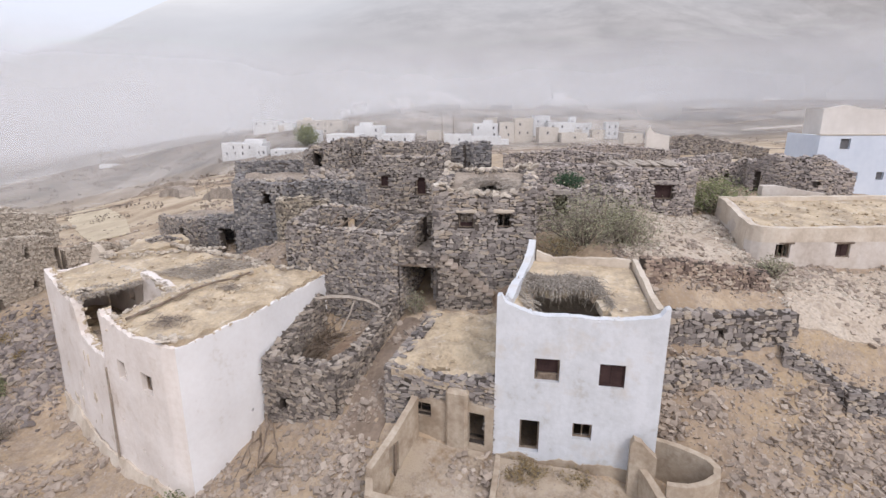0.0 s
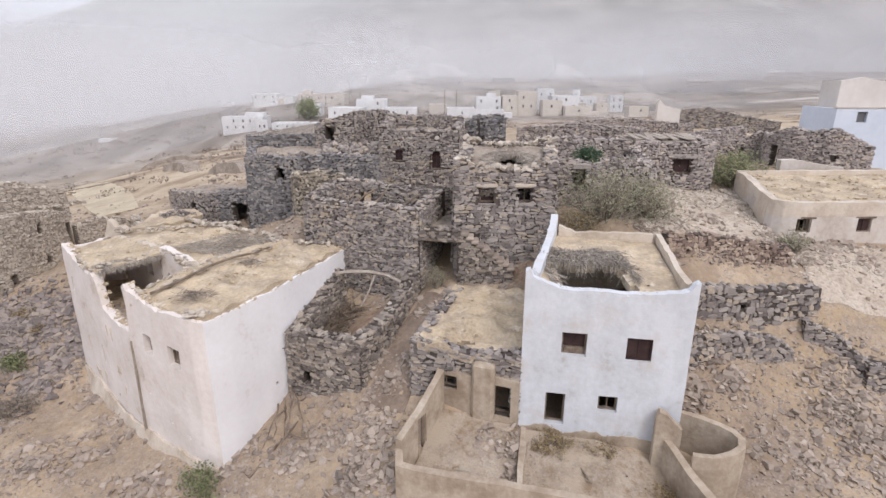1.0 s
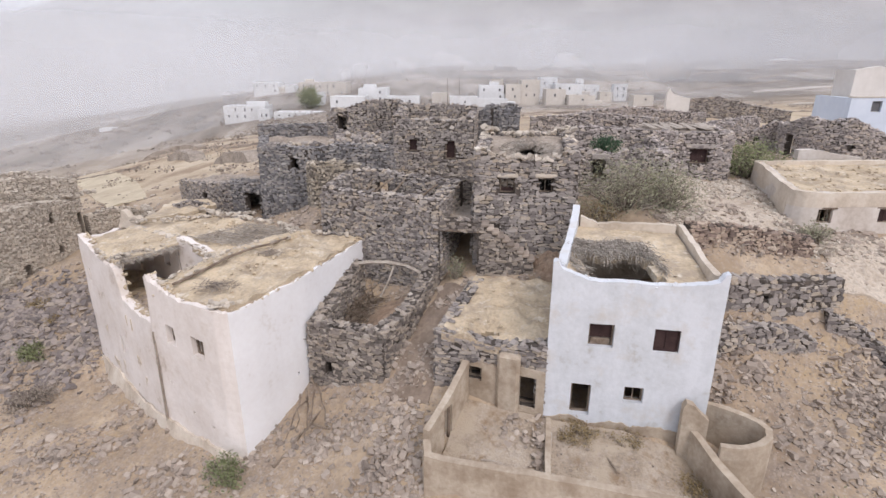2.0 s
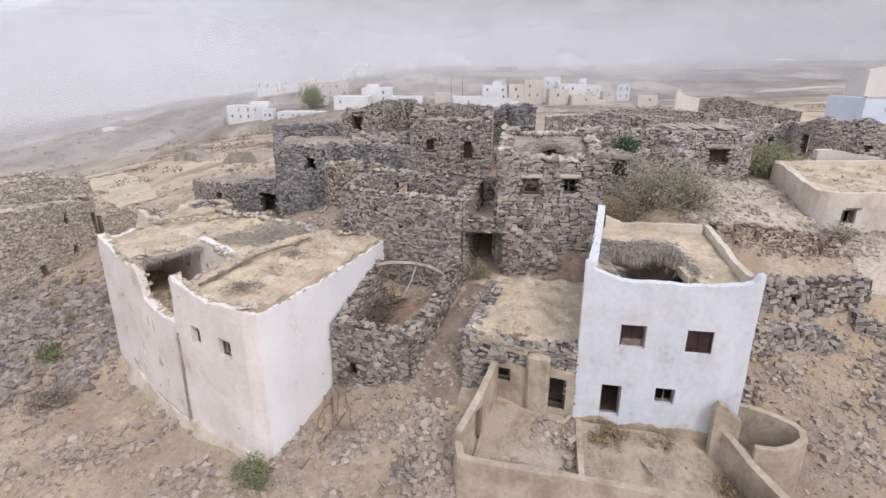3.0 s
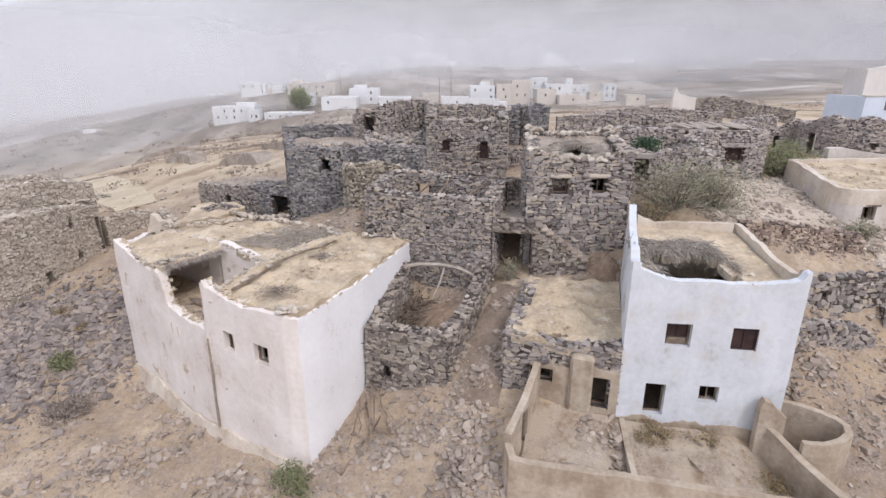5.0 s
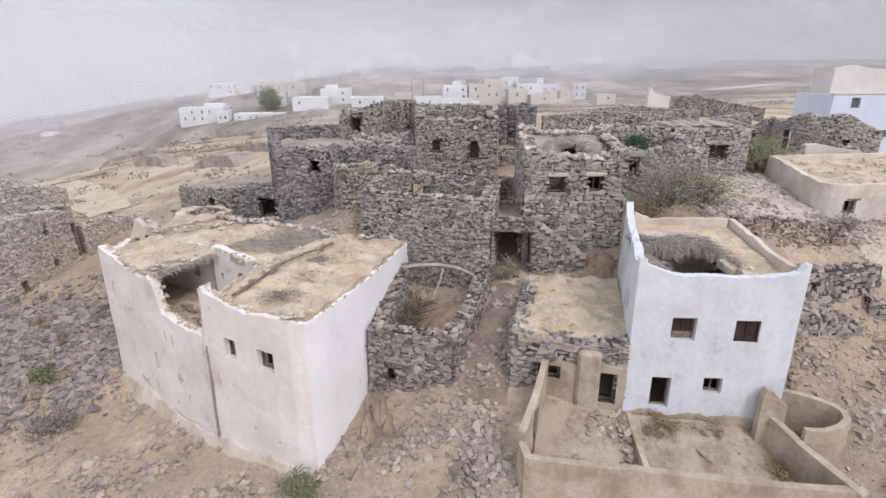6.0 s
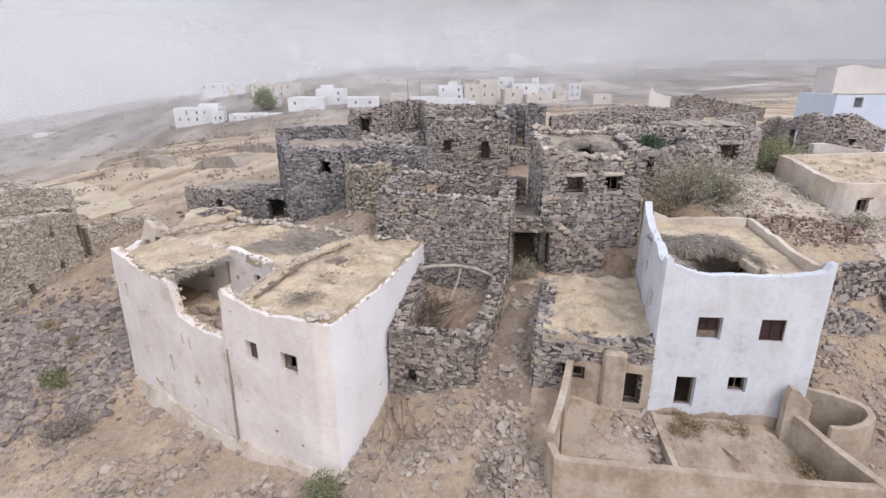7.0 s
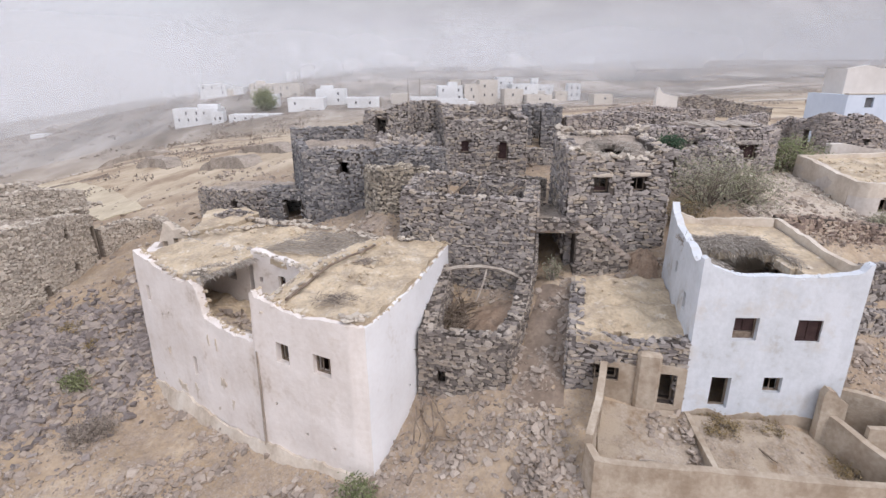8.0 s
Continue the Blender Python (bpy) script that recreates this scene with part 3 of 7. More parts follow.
def slab(name, outline, z, thick, mat, parent=None, hole=None, label="", step=0.35, rough=0.06):
    """A flat mud roof or floor over an outline; z is a height or a function of x and y; hole is a test of x, y."""
    o = np.array(outline, float)
    zf = z if callable(z) else (lambda x, y: z)
    x0, y0 = o.min(0)
    x1, y1 = o.max(0)
    nx, ny = max(2, int((x1 - x0) / step) + 1), max(2, int((y1 - y0) / step) + 1)

    def inside(x, y):
        c, k = False, len(o)
        for i in range(k):
            (ax, ay), (bx, by) = o[i], o[(i + 1) % k]
            if (ay > y) != (by > y) and x < (bx - ax) * (y - ay) / (by - ay) + ax:
                c = not c
        return c

    xs, ys = np.linspace(x0, x1, nx + 1), np.linspace(y0, y1, ny + 1)
    keep = {(i, j) for i in range(nx) for j in range(ny)
            if inside((xs[i] + xs[i + 1]) / 2, (ys[j] + ys[j + 1]) / 2) and not (hole and hole((xs[i] + xs[i + 1]) / 2, (ys[j] + ys[j + 1]) / 2))}
    verts, index, faces = [], {}, []

    def vid(i, j, s):
        if (i, j, s) not in index:
            index[i, j, s] = len(verts)
            x, y = xs[i], ys[j]
            if not all((a, b) in keep for a in (i - 1, i) for b in (j - 1, j)):
                x, y = rim_point(x, y)
            verts.append((x, y, zf(x, y) + rough * noise.noise(Vector((x * 1.4, y * 1.4, 3))) - (thick if s else 0)))
        return index[i, j, s]

    ends = np.roll(o, -1, 0)
    lens = ((ends - o) ** 2).sum(1)

    def rim_point(x, y):
        k = np.clip(((np.array((x, y)) - o) * (ends - o)).sum(1) / lens, 0, 1)
        p = o + (ends - o) * k[:, None]
        d = np.hypot(p[:, 0] - x, p[:, 1] - y)
        return p[d.argmin()] if d.min() < step else (x, y)

    for i, j in sorted(keep):
        q = [(i, j), (i + 1, j), (i + 1, j + 1), (i, j + 1)]
        faces.append([vid(a, b, 0) for a, b in q])
        faces.append([vid(a, b, 1) for a, b in reversed(q)])
        for (di, dj), (a, b) in zip(((0, -1), (1, 0), (0, 1), (-1, 0)), ((0, 1), (1, 2), (2, 3), (3, 0))):
            if (i + di, j + dj) not in keep:
                faces.append([vid(*q[b], 0), vid(*q[a], 0), vid(*q[a], 1), vid(*q[b], 1)])
    return link_mesh(name, verts, faces, mat, parent, label)


def rods(name, lines, mat, parent=None, label="", kind=""):
    """Tapering sticks in one mesh: each is (points, radius at the foot, radius at the tip)."""
    V, F = [], []
    for pts, r0, r1 in lines:
        k = len(pts)
        base = len(V)
        for i, p in enumerate(pts):
            p = Vector(p)
            d = (Vector(pts[min(i + 1, k - 1)]) - Vector(pts[max(i - 1, 0)])).normalized()
            a = d.orthogonal().normalized()
            b = d.cross(a)
            rr = r0 + (r1 - r0) * i / max(1, k - 1)
            for q in range(5):
                w = 2 * math.pi * q / 5
                V.append(p + (a * math.cos(w) + b * math.sin(w)) * rr)
        for i in range(k - 1):
            for q in range(5):
                F.append((base + 5 * i + q, base + 5 * i + (q + 1) % 5, base + 5 * i + 5 + (q + 1) % 5, base + 5 * i + 5 + q))
        F.append(tuple(base + q for q in range(4, -1, -1)))
        F.append(tuple(base + 5 * (k - 1) + q for q in range(5)))
    ob = link_mesh(name, V, F, mat, parent, label)
    if kind:
        ob["kind"] = kind
    return ob


def bent(a, b, sag=0.1, n=4, r=None):
    r = r or rng
    a, b = Vector(a), Vector(b)
    s = (b - a).length * sag
    return [a.lerp(b, i / n) + Vector([r.uniform(-s, s) for _ in range(3)]) * (0 if i in (0, n) else 1) for i in range(n + 1)]


def box_bm(sx, sy, sz, m, bevel=0.015):
    bm = bmesh.new()
    bmesh.ops.create_cube(bm, size=1.0, matrix=m @ Matrix.Diagonal((sx, sy, sz, 1)))
    if bevel:
        bmesh.ops.bevel(bm, geom=bm.edges[:], offset=bevel, segments=1, affect="EDGES")
    return bm


def face_pose(line, u, z, inset):
    p, t, n = line.at(u)
    p = p - n * inset
    return Matrix(((t[0], -n[0], 0, p[0]), (t[1], -n[1], 0, p[1]), (0, 0, 1, z), (0, 0, 0, 1)))


def bush(name, x, y, width, tall, leaf, label, category, seed, leaves=900, size=0.09, z=None, dense=1.0):
    """A shrub: stems from one root, twigs on them, and many small leaves about the twig ends."""
    r = random.Random(seed)
    g = float(ground(x, y)) if z is None else z
    root = thing(name, x, y, g, label, category)
    lines, tips = [], []
    for i in range(int(14 + 8 * width)):
        a, e = r.uniform(0, 2 * math.pi), r.uniform(0.15, 1.0)
        tip = Vector((x + math.cos(a) * e * width / 2, y + math.sin(a) * e * width / 2, g + tall * r.uniform(0.45, 1.0) * (1.05 - 0.55 * e * e)))
        foot = Vector((x + math.cos(a) * e * width * 0.12, y + math.sin(a) * e * width * 0.12, g - 0.1))
        stem = bent(foot, tip, 0.09, 4, r)
        lines.append((stem, 0.02 + 0.012 * width / 2, 0.006))
        for k in range(7):
            q = stem[r.randrange(1, 4)].lerp(stem[4], r.random())
            end = q + Vector((r.uniform(-1, 1), r.uniform(-1, 1), r.uniform(-0.2, 0.9))) * 0.16 * (width + tall) / 2
            lines.append((bent(q, end, 0.1, 2, r), 0.012, 0.004))
            tips += [end, q.lerp(end, 0.6)]
        tips.append(tip)
    rods("stem", lines, TWIG, root)
    V, F = [], []
    for i in range(leaves):
        c = r.choice(tips) + Vector((r.gauss(0, 1), r.gauss(0, 1), r.gauss(0, 0.8))) * 0.055 * (width + tall) * dense
        c.z = max(c.z, g + 0.05)
        a = Vector((r.gauss(0, 1), r.gauss(0, 1), r.gauss(0, 1))).normalized()
        b = a.orthogonal().normalized()
        s = size * r.uniform(0.6, 1.4)
        k = len(V)
        V += [c - a * s, c + b * s * 0.4, c + a * s, c - b * s * 0.4]
        F.append((k, k + 1, k + 2, k + 3))
    ob = link_mesh("leaves", V, F, leaf, root)
    ob["kind"] = "stuff"
    return root


def brush(name, feet, mat, length, parent=None, label="", seed=0, droop=0.5, radius=0.012, per=3):
    """Loose brushwood or thatch sticking out from given feet: (point, direction)."""
    r = random.Random(seed)
    lines = []
    for p, d in feet:
        for _ in range(per):
            p0 = Vector(p) + Vector((r.uniform(-0.12, 0.12), r.uniform(-0.12, 0.12), r.uniform(-0.04, 0.06)))
            v = (Vector(d) + Vector((r.gauss(0, 0.35), r.gauss(0, 0.35), r.gauss(0, 0.25)))).normalized() * length * r.uniform(0.5, 1.3)
            mid = p0 + v * 0.55
            end = p0 + v - Vector((0, 0, droop * length * r.uniform(0, 0.7)))
            lines.append(([p0 - v * 0.25, mid, end], radius * r.uniform(0.6, 1.4), radius * 0.4))
    return rods(name, lines, mat, parent, label, "stuff")

# ---- the ground, one sheet to the horizon ----
def spread(lo, hi, step, far_lo, far_hi, grow=1.16):
    a = list(np.arange(lo, hi + 1e-6, step))
    s, x = step, hi
    while x < far_hi:
        s *= grow
        x += s
        a.append(x)
    s, x = step, lo
    while x > far_lo:
        s *= grow
        x -= s
        a.insert(0, x)
    return np.array(a)


gx, gy = spread(-36, 30, 0.42, -1800, 1800), spread(9, 46, 0.42, -400, 2400, 1.12)
X, Y = np.meshgrid(gx, gy)
Z = np.concatenate([ground(X[i:i + 20], Y[i:i + 20]) for i in range(0, len(gy), 20)])
nx_, ny_ = len(gx), len(gy)
quads = np.array([(j * nx_ + i, j * nx_ + i + 1, (j + 1) * nx_ + i + 1, (j + 1) * nx_ + i) for j in range(ny_ - 1) for i in range(nx_ - 1)])
earth = link_mesh("ground", np.stack([X.ravel(), Y.ravel(), Z.ravel()], 1), quads.tolist(), GROUND, smooth=True)
tagged(earth, "dry stony tan earth of the hillside and valley", "ground", kind="structure")

# ---- misty mountains far behind ----
def mountain_skin(name, near, far, west, dim):
    """Mottled slopes that glow, with the mist painted in and paler by distance."""
    m = bpy.data.materials.new(name)
    m.use_nodes = True
    n, l = m.node_tree.nodes, m.node_tree.links
    n.remove(n["Principled BSDF"])
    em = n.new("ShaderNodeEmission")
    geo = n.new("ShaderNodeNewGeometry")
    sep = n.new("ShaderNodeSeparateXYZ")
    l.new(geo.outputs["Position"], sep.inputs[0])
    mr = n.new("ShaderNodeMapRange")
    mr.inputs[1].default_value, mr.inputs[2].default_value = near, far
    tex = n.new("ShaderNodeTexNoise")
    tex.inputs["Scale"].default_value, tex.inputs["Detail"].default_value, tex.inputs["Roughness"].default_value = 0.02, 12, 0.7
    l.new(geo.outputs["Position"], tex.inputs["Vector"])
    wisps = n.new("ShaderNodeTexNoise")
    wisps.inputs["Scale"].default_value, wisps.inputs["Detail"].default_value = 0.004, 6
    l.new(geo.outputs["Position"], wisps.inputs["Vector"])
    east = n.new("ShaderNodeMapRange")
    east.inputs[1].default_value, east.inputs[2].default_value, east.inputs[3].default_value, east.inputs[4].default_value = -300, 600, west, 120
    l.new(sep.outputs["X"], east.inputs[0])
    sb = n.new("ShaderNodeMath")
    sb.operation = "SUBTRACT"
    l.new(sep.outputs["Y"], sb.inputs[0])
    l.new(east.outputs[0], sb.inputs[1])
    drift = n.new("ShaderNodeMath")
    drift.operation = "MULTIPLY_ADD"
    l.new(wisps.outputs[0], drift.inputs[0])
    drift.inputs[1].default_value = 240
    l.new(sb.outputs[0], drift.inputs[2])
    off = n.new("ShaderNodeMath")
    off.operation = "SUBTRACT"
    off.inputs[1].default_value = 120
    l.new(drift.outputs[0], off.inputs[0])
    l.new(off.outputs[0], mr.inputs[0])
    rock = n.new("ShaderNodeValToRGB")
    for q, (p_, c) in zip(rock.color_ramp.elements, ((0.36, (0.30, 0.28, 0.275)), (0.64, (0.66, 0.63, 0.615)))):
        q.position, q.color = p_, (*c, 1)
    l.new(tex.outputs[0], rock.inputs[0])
    # Painted haze: the glowing colour pales towards white with distance.
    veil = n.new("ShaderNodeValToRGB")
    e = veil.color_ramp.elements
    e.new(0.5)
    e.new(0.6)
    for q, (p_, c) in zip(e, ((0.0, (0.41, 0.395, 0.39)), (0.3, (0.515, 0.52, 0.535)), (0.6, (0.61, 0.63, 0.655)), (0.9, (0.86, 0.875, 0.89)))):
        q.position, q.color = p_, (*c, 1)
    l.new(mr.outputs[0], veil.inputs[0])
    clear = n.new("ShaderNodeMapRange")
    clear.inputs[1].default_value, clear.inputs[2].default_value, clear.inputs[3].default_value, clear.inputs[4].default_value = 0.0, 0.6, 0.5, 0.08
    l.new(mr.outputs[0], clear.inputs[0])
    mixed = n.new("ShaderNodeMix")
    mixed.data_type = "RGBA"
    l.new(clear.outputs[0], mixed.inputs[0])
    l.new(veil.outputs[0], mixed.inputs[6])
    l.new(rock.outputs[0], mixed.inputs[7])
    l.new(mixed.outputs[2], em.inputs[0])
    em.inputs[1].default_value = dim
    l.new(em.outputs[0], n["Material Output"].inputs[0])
    return m


def mountains():
    # a folded mountainside: height rises with distance, higher to the right, with a gap of sky to the left
    xs, ds = np.linspace(-2000, 2000, 150), np.linspace(0, 1, 24)
    V, F = [], []
    for j, d in enumerate(ds):
        for i, x in enumerate(xs):
            crest = 62 + 300 / (1 + math.exp(-(x + 600) / 130)) + 0.1 * max(0, x)
            fold = 1 + 0.03 * math.sin(x * 0.011 + 2.2 * d) + 0.02 * math.sin(x * 0.031 + 5 * d)
            foot = -25 + 37 / (1 + math.exp(-(x + 60) / 60))
            V.append((x, 440 + 820 * d + 12 * math.sin(x * 0.02), foot + (crest - foot) * d ** 0.9 * fold))
    w = len(xs)
    for j in range(len(ds) - 1):
        for i in range(w - 1):
            F.append((j * w + i, j * w + i + 1, (j + 1) * w + i + 1, (j + 1) * w + i))
    ob = link_mesh("backdrop", V, F, mountain_skin("glowing_mountain_haze", 460, 1250, -200, 1.05), smooth=True)
    tagged(ob, "pale glowing mountain slopes with white mist painted in", "mountain", kind="structure")
    # a nearer spur that climbs steeply on the right
    V, F, k = [], [], 60
    for j in range(25):
        d = j / 24
        for i in range(k + 1):
            x = 60 + 1300 * i / k
            top = 18 + 0.72 * max(0.0, x - 185 + 22 * math.sin(x * 0.03) + 12 * math.sin(x * 0.09))
            V.append((x, 450 + 370 * d + 10 * math.sin(x * 0.05 + 3 * d), 8 + (top - 8) * d * (1 + 0.05 * math.sin(x * 0.04 + 6 * d))))
    for j in range(24):
        for i in range(k):
            q = j * (k + 1) + i
            F.append((q, q + 1, q + k + 2, q + k + 1))
    ob = link_mesh("backdrop", V, F, mountain_skin("glowing_spur_haze", 430, 1500, -100, 1.0), smooth=True)
    tagged(ob, "grey-brown glowing mountain spur with mist painted in", "mountain", kind="structure")


mountains()


def mist_bank(radius, cover):
    """A thin veil of mist standing round the village over the valley, lit by the same sky as the rest."""
    m = bpy.data.materials.new("mist")
    m.use_nodes = True
    n, l = m.node_tree.nodes, m.node_tree.links
    n.remove(n["Principled BSDF"])
    geo = n.new("ShaderNodeNewGeometry")
    sep = n.new("ShaderNodeSeparateXYZ")
    l.new(geo.outputs["Position"], sep.inputs[0])
    tex = n.new("ShaderNodeTexNoise")
    tex.inputs["Scale"].default_value, tex.inputs["Detail"].default_value = 4.0 / radius, 5
    l.new(geo.outputs["Position"], tex.inputs["Vector"])
    fade = n.new("ShaderNodeMapRange")
    fade.interpolation_type = "SMOOTHSTEP"
    fade.inputs[1].default_value, fade.inputs[2].default_value = 8 + 0.03 * radius, 14 + 0.15 * radius
    fade.inputs[3].default_value, fade.inputs[4].default_value = 1.0, 0.0
    l.new(sep.outputs["Z"], fade.inputs[0])
    wisp = n.new("ShaderNodeMapRange")
    wisp.inputs[1].default_value, wisp.inputs[2].default_value = 0.25, 0.75
    wisp.inputs[3].default_value, wisp.inputs[4].default_value = 0.6 * cover, 1.4 * cover
    l.new(tex.outputs[0], wisp.inputs[0])
    low = n.new("ShaderNodeMapRange")
    low.inputs[1].default_value, low.inputs[2].default_value = -0.85 * radius, -0.36 * radius
    low.inputs[3].default_value, low.inputs[4].default_value = 1.6, 0.95
    l.new(sep.outputs["X"], low.inputs[0])
    bank = n.new("ShaderNodeMath")
    bank.operation = "MULTIPLY"
    l.new(fade.outputs[0], bank.inputs[0])
    l.new(wisp.outputs[0], bank.inputs[1])
    dens = n.new("ShaderNodeMath")
    dens.operation = "MULTIPLY"
    dens.use_clamp = True
    l.new(bank.outputs[0], dens.inputs[0])
    l.new(low.outputs[0], dens.inputs[1])
    clear, drops, mixed = n.new("ShaderNodeBsdfTransparent"), n.new("ShaderNodeBsdfDiffuse"), n.new("ShaderNodeMixShader")
    drops.inputs[0].default_value = (0.72, 0.73, 0.755, 1)
    l.new(dens.outputs[0], mixed.inputs[0])
    l.new(clear.outputs[0], mixed.inputs[1])
    l.new(drops.outputs[0], mixed.inputs[2])
    l.new(mixed.outputs[0], n["Material Output"].inputs[0])
    V, F, k, rows = [], [], 48, 6
    for j in range(rows + 1):
        for i in range(k + 1):
            a = radians(-105 + 210 * i / k)
            rr = radius * (1 + 0.05 * math.sin(3 * a + radius))
            V.append((rr * math.sin(a), 20 + rr * math.cos(a), -45 + (62 + 0.17 * radius) * j / rows))
    for j in range(rows):
        for i in range(k):
            F.append((j * (k + 1) + i, j * (k + 1) + i + 1, (j + 1) * (k + 1) + i + 1, (j + 1) * (k + 1) + i))
    ob = link_mesh("mist_bank", V, F, m, smooth=True)
    tagged(ob, "thin pale mist hanging over the valley", "mist", kind="structure")


for radius, cover in ((120, 0.1), (190, 0.19), (260, 0.28), (330, 0.35), (415, 0.45)):
    mist_bank(radius, cover)

# ---- whitewashed two-storey house by the walled yard ----
def window_fill(parent, line, u0, u1, z0, z1, inset, mat, bars=0, panel=None):
    """A wooden frame set into an opening, with bars or a panel."""
    w, h = u1 - u0, z1 - z0
    m = face_pose(line, (u0 + u1) / 2, (z0 + z1) / 2, inset)
    root = None
    bm = bmesh.new()
    for sx, sz, x, z in ((w, 0.06, 0, h / 2 - 0.03), (w, 0.06, 0, -h / 2 + 0.03), (0.06, h - 0.12, -w / 2 + 0.03, 0), (0.06, h - 0.12, w / 2 - 0.03, 0)):
        bmesh.ops.create_cube(bm, size=1.0, matrix=m @ Matrix.Translation((x, 0, z)) @ Matrix.Diagonal((sx, 0.08, sz, 1)))
    root = part("window", bm, mat, parent)
    for i in range(bars):
        x = -w / 2 + w * (i + 1) / (bars + 1)
        part("bar", box_bm(0.035, 0.035, h - 0.12, m @ Matrix.Translation((x, 0, 0)), 0), mat, root)
    if panel:
        pm, lo, hi = panel
        zc, hh = (lo + hi) / 2 * h - h / 2, (hi - lo) * h
        part("shutter", box_bm(w - 0.12, 0.04, hh - 0.02, m @ Matrix.Translation((0, 0.02, zc)), 0.006), pm, root)
        part("rail", box_bm(0.05, 0.03, hh - 0.04, m @ Matrix.Translation((0, -0.015, zc)), 0), pm, root)
    return root


def white_house():
    h = thing("white_house", 4.6, 18.5, -0.6, "whitewashed two-storey mud house with a broken flat roof", "house")
    fl, fr, br, bl = (1.85, 16.85), (7.4, 15.87), (8.4, 21.8), (3.85, 22.75)
    front = Line([fl, fr])
    holes = [(1.37, 2.23, 2.74, 3.64), (3.56, 4.41, 2.75, 3.6), (0.94, 1.64, -0.1, 1.2), (2.79, 3.46, 0.62, 1.26)]
    top = [(0, 5.8), (0.15, 5.85), (0.28, 5.6), (0.5, 5.48), (0.8, 5.36), (1.2, 5.27), (1.9, 5.2), (2.5, 5.22), (3.3, 5.18), (3.8, 5.22), (4.6, 5.25), (5.1, 5.32), (5.35, 5.42), (5.5, 5.7), (5.64, 5.75)]
    plaster_wall(h, [fl, fr], top, 0.32, COOL, holes, 0.012, 0.03, -1.6, 0.045, 1, step=0.16)
    crumbs(h, front, top, 0.32, COOL, 20, 75, (0.03, 0.1), 0.03)
    side = Line([bl, (2.0, 17.2)])
    plaster_wall(h, [bl, (2.0, 17.2)], [(0, 6.3), (0.25, 6.1), (0.5, 5.9), (1.5, 5.7), (4, 5.5), (5.2, 5.4), (side.length - 0.3, 5.55), (side.length, 5.7)], 0.3, COOL, [(4.2, 4.6, 3.1, 3.8), (2.3, 2.6, 3.9, 4.4)], 0.012, 0.03, -1.6, 0.07, 2, step=0.2)
    crumbs(h, side, [(0, 6.3), (0.25, 6.1), (0.5, 5.9), (1.5, 5.7), (4, 5.5), (5.2, 5.4), (side.length, 5.7)], 0.3, COOL, 14, 79, (0.03, 0.1), 0.03)
    plaster_wall(h, [(7.46, 16.2), br], [(0, 5.6), (0.4, 5.4), (2, 5.42), (5.9, 5.75)], 0.22, DUST, (), 0.012, 0.03, -1.6, 0.06, 3, step=0.2)
    plaster_wall(h, [(8.05, 21.8), (4.2, 22.65)], [(0, 5.75), (3.2, 5.65), (4, 5.9)], 0.3, DUST, (), 0.012, 0.03, 2, 0.06, 4, step=0.2)
    gap = lambda x, y: 3.25 < x + 0.12 * math.sin(5 * y) < 5.75 and y < 19.35 - 0.15 * (x - 4) + 0.15 * math.sin(4 * x)
    slab("roof", [(2.25, 17.05), (7.22, 16.15), (8.05, 21.6), (3.95, 22.4)], lambda x, y: 5.0 + 0.085 * (y - 17), 0.3, SAND, h, gap, step=0.22)
    # Unseen upper floor, added in dark mud so windows and roof hole look dark.
    slab("floor", [(2.2, 17.2), (7.2, 16.3), (8.0, 21.4), (3.95, 22.3)], 2.15, 0.2, ROOF_MUD, h, None, step=1.0)
    # No shutter here: the dark panel stands in for the dim room behind.
    window_fill(h, front, *holes[0], 0.22, WOOD, 0, (BROWN, 0.3, 0.97))
    part("sill_board", box_bm(0.66, 0.05, 0.2, face_pose(front, 1.8, 2.9, 0.2), 0.006), WOOD, h, "grey board across the window foot")
    window_fill(h, front, *holes[1], 0.1, BROWN, 0, (BROWN, 0.05, 0.95))
    window_fill(h, front, *holes[2], 0.2, WOOD)
    window_fill(h, front, *holes[3], 0.16, WOOD, 1)
    feet = [((x, 19.5 + k - 0.15 * (x - 4) + 0.15 * math.sin(4 * x), 5.3 + 0.07 * k), (0.12 * math.sin(9 * x), -1, 0.02)) for x in np.linspace(3.05, 6.1, 74) for k in (0, 0.3, 0.65, 1.0)]
    feet += [((3.0, y, 5.15), (0.5, -0.9, 0)) for y in np.linspace(17.6, 19.2, 16)] + [((6.1, y, 5.17), (-0.3, -0.9, 0)) for y in np.linspace(17.6, 19.2, 18)]
    strew("roof_litter", h, [(5.9, 17.2), (7.1, 17.0), (7.8, 21.3), (4.2, 22.0), (4.2, 20.6), (6, 20)], lambda x, y: 5.02 + 0.085 * (y - 17), 60, SAND, (0.03, 0.12), 76, "clods on the roof")
    brush("roof_thatch", feet, THATCH, 0.66, h, "frayed grey brushwood hanging into the roof hole", 3, 0.7, 0.012, 4)
    plaster_wall(h, [(1.83, 16.75), (7.38, 15.77)], [(0, -0.3), (0.8, -0.2), (1.6, -0.4), (2.4, -0.25), (3.3, -0.45), (4.2, -0.3), (5, -0.45), (5.6, -0.3)], 0.07, TAN, (), 0.01, 0.02, -1.6, 0.16, 6, "mud-splashed foot of the wall", 0.15, "mud_skirt")
    for x in (3.2, 5.7):
        rods("roof_beam", [([(x, 16.6 - 0.17 * (x - 4.5), 4.68), (x + 0.4, 20.2, 4.7)], 0.06, 0.05)], WOOD, h)


white_house()

